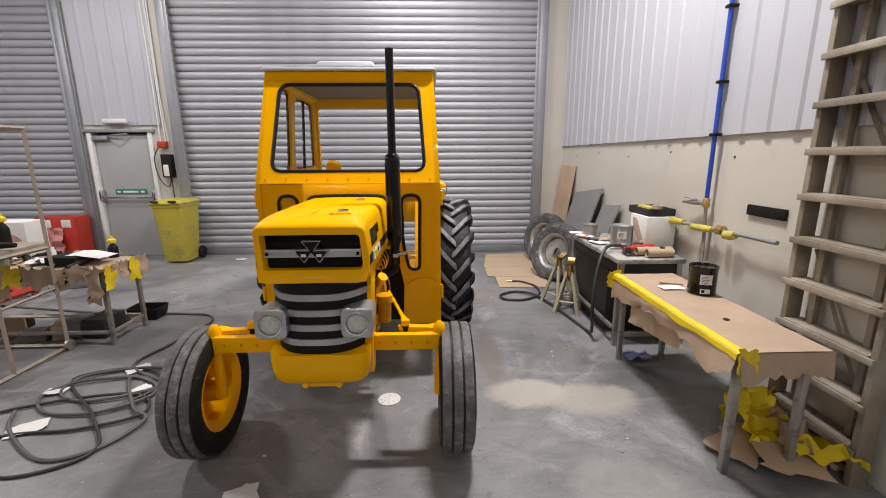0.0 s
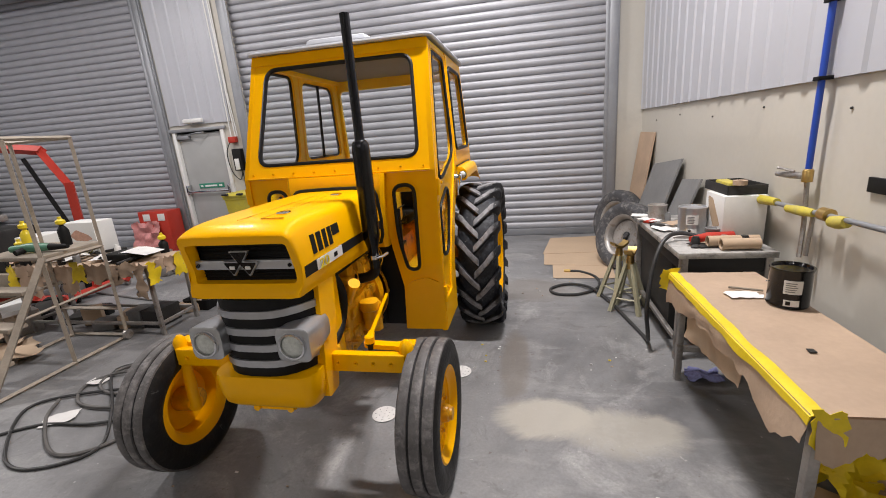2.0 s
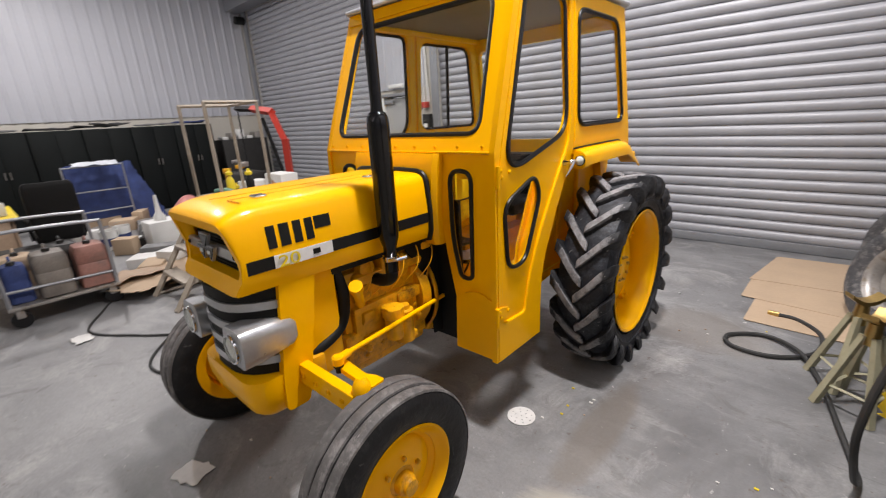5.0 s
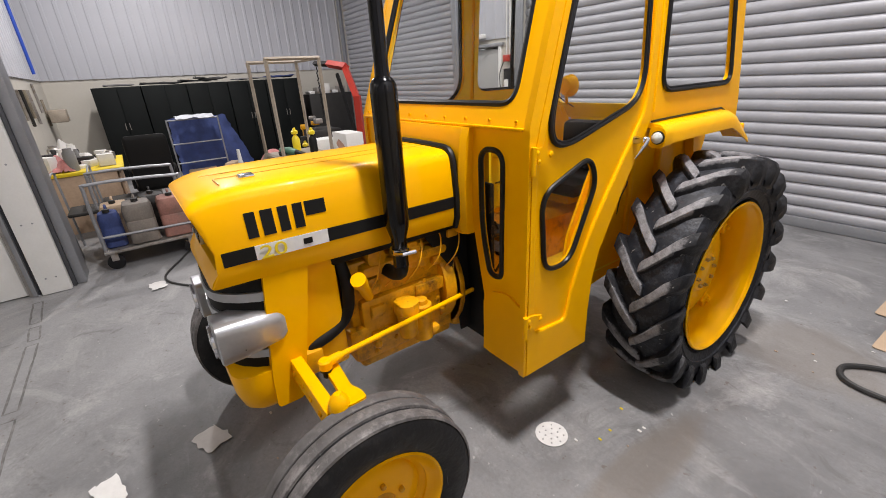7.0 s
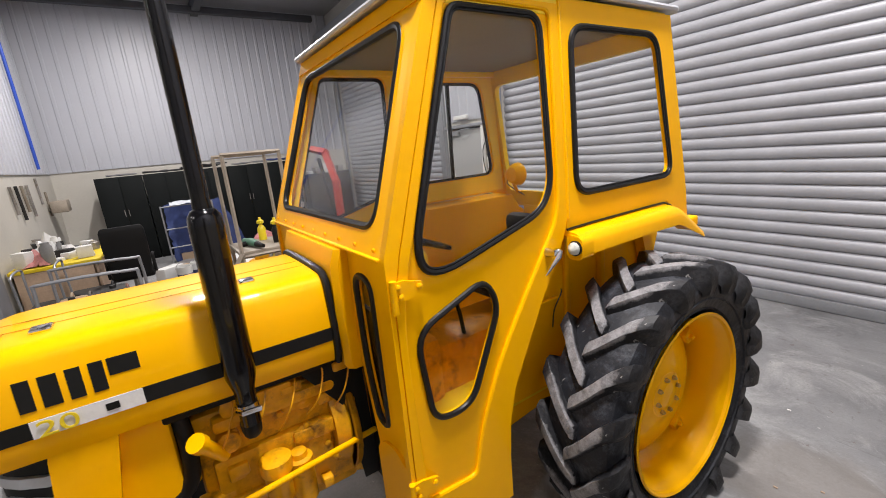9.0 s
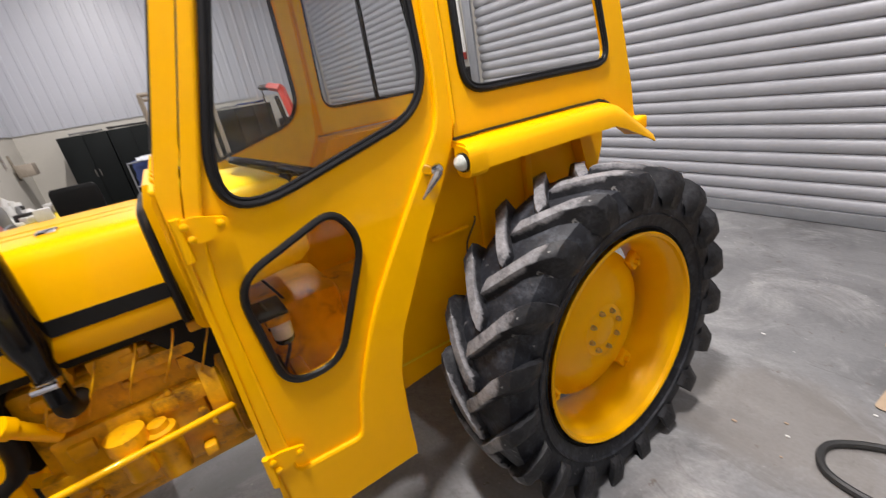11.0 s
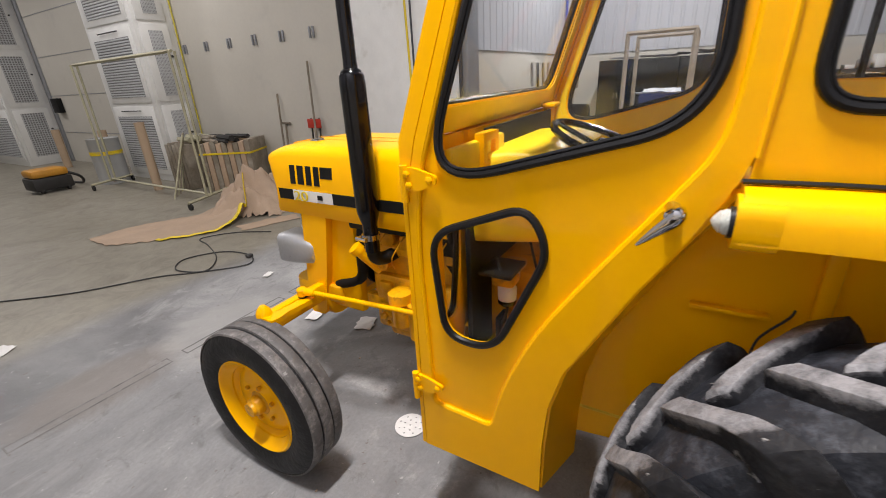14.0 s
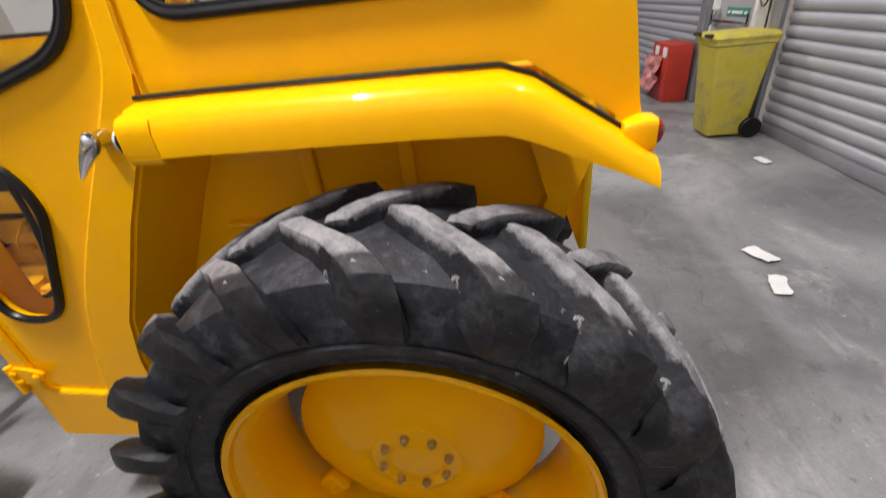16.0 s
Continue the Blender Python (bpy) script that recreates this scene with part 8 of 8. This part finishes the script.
def long_tool(name, y, top, label, head):
    t = thing(name, (PART_X + 0.1, y, 0), label, "tool")
    part("handle", tube([(PART_X + 0.16, y, 0.02), (PART_X + 0.03, y - 0.05, top)], 0.016, None, 8), WOOD, t)
    if head == "T":
        part("grip", tube([(PART_X + 0.03, y - 0.13, top), (PART_X + 0.03, y + 0.05, top)], 0.02, None, 8), WOOD, t)
    if head == "blade":
        part("blade", box(PART_X + 0.06, PART_X + 0.08, y - 0.2, y + 0.08, 0.95, 1.09, 0.006), RED, t, "rusty red blade")


long_tool("broom", -2.37, 1.48, "wooden broom handle leaning on the wall", "")
long_tool("spade", -2.29, 1.02, "spade with T grip leaning on the wall", "T")
long_tool("squeegee", -1.58, 1.92, "long squeegee with rusty red head", "blade")
for i, y in enumerate((-1.72, -1.55)):
    solo("iron_bar", tube([(PART_X + 0.12, y, 0.0), (PART_X + 0.04, y, 1.1)], 0.014, None, 6), DARK, "dark iron bar leaning on the wall", "bar", "iron bars")


PERF = material("perforated_steel", (0.50, 0.51, 0.52), 0.5, var=0.05, bump=0.001)
# Flat grey that paints the shade behind louvres and punched holes.
HOLE = material("vent_shadow", (0.19, 0.19, 0.19), 0.7, var=0.1, bump=0)


def filter_unit(name, y0, y1, x1):
    """Tall white extraction unit: louvred doors to the aisle, punched side panels."""
    t = thing(name, (PART_X, y0, 0), "tall white extraction unit with louvred doors", "extraction unit", "extraction units")
    part("casing", box(PART_X + 0.002, x1, y1, y0, 0.0, TOP - 0.3, 0.008), WHITE, t)
    for k in range(3):
        z0 = 0.12 + 1.32 * k
        d = part("louvre_door", box(x1, x1 + 0.02, y1 + 0.12, y0 - 0.12, z0, z0 + 1.26, 0.006), WHITE, t)
        part("vent_shade", box(x1 + 0.0205, x1 + 0.023, y1 + 0.24, y0 - 0.24, z0 + 0.1, z0 + 1.08, 0.0), HOLE, d)
        for i in range(22):
            z = z0 + 0.105 + 0.0445 * i
            part("louvre", box(x1 + 0.0235, x1 + 0.032, y1 + 0.24, y0 - 0.24, z, z + 0.026, 0.002), PERF, d)
        part("bar_handle", tube([(x1 + 0.05, y1 + 0.5, z0 + 1.18), (x1 + 0.05, y0 - 0.5, z0 + 1.18)], 0.01, None, 6), DARK, d)
        s = part("side_panel", box(PART_X + 0.12, x1 - 0.06, y0, y0 + 0.018, z0, z0 + 1.26, 0.005), WHITE, t)
        part("vent_shade", box(PART_X + 0.24, x1 - 0.2, y0 + 0.0185, y0 + 0.021, z0 + 0.1, z0 + 1.16, 0.0), HOLE, s)
        for i in range(20):
            z = z0 + 0.105 + 0.0527 * i
            part("vent_strip", box(PART_X + 0.24, x1 - 0.2, y0 + 0.0215, y0 + 0.026, z, z + 0.018, 0.001), PERF, s)
        for i in range(9):
            x = PART_X + 0.25 + (x1 - PART_X - 0.47) * i / 8
            part("punched_column", box(x, x + 0.018, y0 + 0.0265, y0 + 0.029, z0 + 0.1, z0 + 1.16, 0.001), PERF, s)
        part("side_knob", lathe([(0, 0.02), (0.03, 0.02), (0.035, 0.008)], (PART_X + 0.18, y0 + 0.018, z0 + 0.75), "y", 10), DARK, s)


filter_unit("extraction_unit", -4.85, -6.55, -3.43)
filter_unit("extraction_unit", -11.2, -13.4, -3.2)
for i in range(4):
    solo("panel_joint_%d" % (i + 1), box(PART_X + 0.001, PART_X + 0.008, -11.19, -7.41, 0.75 + 0.9 * i, 0.765 + 0.9 * i, 0.001), GUIDE, "grey joint between white wall panels", "trim", kind="structure")
solo("trim_booth", box(PART_X + 0.001, PART_X + 0.05, -11.15, -11.0, 0, TOP - 0.4, 0.004), GUIDE, "grey steel door track", "trim", kind="structure")
solo("switch_box", box(PART_X + 0.002, PART_X + 0.12, -10.85, -10.5, 1.25, 1.6, 0.01), BLACK_MATT, "black switch box on the booth wall", "box")
solo("yellow_line", tube([(PART_X + 0.03, -4.78, 0.0), (PART_X + 0.03, -4.74, TOP - 0.4)], 0.016, None, 6), BIN, "dull yellow edge strip beside the extraction unit", "strip")
solo("yellow_strip", tube([(PART_X + 0.02, -0.85, 0.0), (PART_X + 0.02, -0.85, TOP - 0.4)], 0.02, None, 6), TAPE, "yellow edge strip on the partition", "strip")


def spray_rack():
    t = thing("drying_rack", (-2.75, -4.3, 0), "tan steel drying rack on castors", "rack")
    a, c = Vector((-2.70, -2.70, 0)), Vector((-2.80, -5.90, 0))
    for p, nm in ((a, 1), (c, 2)):
        for s in (-1, 1):
            q = p + Vector((s * 0.05, s * 0.02, 0))
            part("upright", tube([q + Vector((0, 0, 0.12)), q + Vector((0, 0, 2.11))], 0.02, None, 4), TAN, t)
        part("foot_bar", tube([p + Vector((-0.42, -0.16, 0.11)), p + Vector((0.42, 0.16, 0.11))], 0.022, None, 4), TAN, t)
        for s in (-1, 1):
            part("castor", lathe([(-0.015, 0.01), (-0.015, 0.05), (0.015, 0.05), (0.015, 0.01)], p + Vector((s * 0.40, s * 0.15, 0.051)), "x", 14), DARK, t)
    for z, r in ((2.11, 0.024), (0.13, 0.02)):
        part("long_rail", tube([a + Vector((0, 0, z)), c + Vector((0, 0, z))], r, None, 4), TAN, t)


spray_rack()
# drum, timber stack, crate and tubes by the unit
tin("drum", -2.98, -6.25, 0.0, 0.26, 0.85, DOOR_GREY, "grey steel drum with yellow tape band", bars=False)
solo("tape_band", lathe([(0, 0.262), (0, 0.266), (0.07, 0.266), (0.07, 0.262)], (-2.98, -6.25, 0.55), "z", 28, closed=True), TAPE, "yellow tape band round the grey drum", "tape")
STACK = Matrix.Translation((-3.62, -3.2, 0)) @ Matrix.Rotation(0.5, 4, "Z")
cr = thing("cardboard_stack", (-3.62, -3.2, 0), "stack of corrugated cardboard packs tied with yellow tape", "cardboard")
for i in range(9):
    part("cardboard_pack", box(-0.32 + 0.005 * (i % 3), 0.32, -0.42 + 0.095 * i, -0.34 + 0.095 * i, 0.002, 0.78 + 0.02 * (i % 3), 0.004, None, STACK), PLY if i % 2 else WOOD, cr)
part("tape_band", box(-0.33, 0.33, -0.44, 0.43, 0.60, 0.63, 0.002, None, STACK), TAPE, cr)
cz = thing("grey_board_pack", (-3.4, -4.1, 0), "pack of grey boards standing upright", "boards")
for i in range(5):
    part("board", box(-3.7, -3.1, -4.35 + 0.11 * i, -4.27 + 0.11 * i, 0.002, 0.76 + 0.03 * (i % 2), 0.004), WOOD, cz)
for i in range(14):
    x, y, z = rng.uniform(-3.72, -3.3), rng.uniform(-4.15, -3.05), 0.785 + 0.04 * (i % 2)
    a = rng.uniform(-0.5, 0.5)
    solo("timber_offcut", tube([(x - 0.15 * math.sin(a), y - 0.25, z + 0.03), (x + 0.15 * math.sin(a), y + 0.25, z + 0.03)], rng.uniform(0.025, 0.05), None, 6), (WOOD, DARK, TAN)[i % 3], "rough timber offcut on the stack", "timber", "timber offcuts")
for i in range(5):
    solo("long_batten", tube([(-2.95 + 0.09 * i, -3.9 + 0.1 * i, 0.0), (-3.25 + 0.06 * i, -3.95 + 0.1 * i, 0.95)], 0.016, None, 4), (TAN, WOOD)[i % 2], "thin batten leaning on the stack", "batten", "battens")
solo("cardboard_tube", lathe([(0, 0.07), (1.15, 0.075), (1.15, 0.06), (0, 0.06)], (-2.9, -4.55, 0), "z", 16), CARD, "tall brown cardboard tube standing on the floor", "tube")
for i, (x, y) in enumerate(((-2.9, -7.7), (-2.8, -9.8))):
    solo("cardboard_tube", lathe([(0, 0.08), (0.9, 0.085), (0.9, 0.07), (0, 0.07)], (x - 0.7, y, 0), "z", 14), CARD, "brown cardboard roll standing by the wall", "tube")
vac = thing("dust_extractor", (-2.1, -6.7, 0), "orange and black dust extractor with suction hose", "vacuum")
part("tub", box(-2.4, -1.8, -6.95, -6.45, 0.05, 0.28, 0.04), DARK, vac)
part("head", box(-2.38, -1.82, -6.93, -6.47, 0.28, 0.42, 0.05), material("tool_orange", (0.50, 0.23, 0.02), 0.5, var=0.2, bump=0.003), vac)
part("suction_hose", tube(smooth([(-2.3, -6.65, 0.35), (-2.55, -6.6, 0.2), (-2.65, -6.85, 0.03), (-2.5, -7.3, 0.03), (-2.0, -7.45, 0.03)]), 0.025, None, 8), CABLE, vac)
for x in (-2.3, -1.9):
    part("castor", lathe([(-0.02, 0.01), (-0.02, 0.05), (0.02, 0.05), (0.02, 0.01)], (x, -6.5, 0.051), "x", 12), DARK, vac)

# brown masking paper dragged over the floor and heaped by the stack
drag = thing("floor_paper", (-1.5, -1.9, 0), "brown masking paper with yellow tape trailing over the floor", "paper")


def fold(x, y, k):
    """Sharp creases from ridged noise."""
    return abs(noise.noise(Vector((x * 3.2, y * 3.2, k)))) + 0.5 * abs(noise.noise(Vector((x * 8, y * 8, k + 4))))


N, MID, FAR = 40, (Vector((-0.99, -2.07, 0)), Vector((-1.35, -1.66, 0)), Vector((-1.85, -1.30, 0)), Vector((-2.4, -1.40, 0))), (Vector((-1.03, -2.55, 0)), Vector((-1.6, -2.52, 0)), Vector((-2.2, -2.2, 0)), Vector((-2.75, -2.25, 0)))
near, far = smooth(MID, N // 3), smooth(FAR, N // 3)
rows = []
for i, (p, q) in enumerate(zip(near, far)):
    s = i / (len(near) - 1)
    row = []
    for j in range(15):
        v = j / 14
        c = p.lerp(q, v)
        ragged = 0.035 * noise.noise(Vector((s * 23, v * 3, 6))) * (1 if j in (0, 14) or i == 0 else 0.2)
        lift = max(0.0, s - 0.62) / 0.38
        z = 0.006 + 0.03 * fold(c.x, c.y, 1) * (0.4 + s) + 0.28 * lift * lift * (0.4 + fold(c.x, c.y, 3))
        row.append((c.x + ragged, c.y + ragged, z))
    rows.append(row + [(a, c, max(0.001, d - 0.003)) for a, c, d in reversed(row)])
part("paper_trail", rings(rows), KRAFT, drag)
edge = [(r[0][0], r[0][1] + 0.004, r[0][2] + 0.006) for r in rows[len(rows) // 3:]]
edge += [(-2.52, -1.55, 0.36), (-2.66, -1.72, 0.50), (-2.8, -1.9, 0.56)]
part("tape_edge", tube(smooth(edge, 2), 0.028, None, 6, False, 0.3), TAPE, drag, "yellow tape edge")


def mound(u, v):
    base = max(0.0, 1 - (u / 0.62) ** 2) * max(0.0, 1 - (v / 0.52) ** 2)
    return 0.003 + base * (0.30 + 0.40 * fold(u, v, 9)) + 0.05 * fold(u * 2, v * 2, 5) * min(1, base * 6)


part("crumpled_sheet", sheet(-0.6, 0.6, -0.5, 0.5, 44, 40, mound, 0.003, Matrix.Translation((-2.88, -1.78, 0)) @ Matrix.Rotation(0.5, 4, "Z"), 0.03), KRAFT, drag)
solo("paper_piece", sheet(-0.35, 0.35, -0.12, 0.12, 8, 5, lambda u, v: 0.012 * fold(u, v, 2), 0.002, Matrix.Translation((-2.35, -0.95, 0.002)) @ Matrix.Rotation(-0.4, 4, "Z"), 0.03), KRAFT, "flat torn strip of brown paper on the floor", "paper")
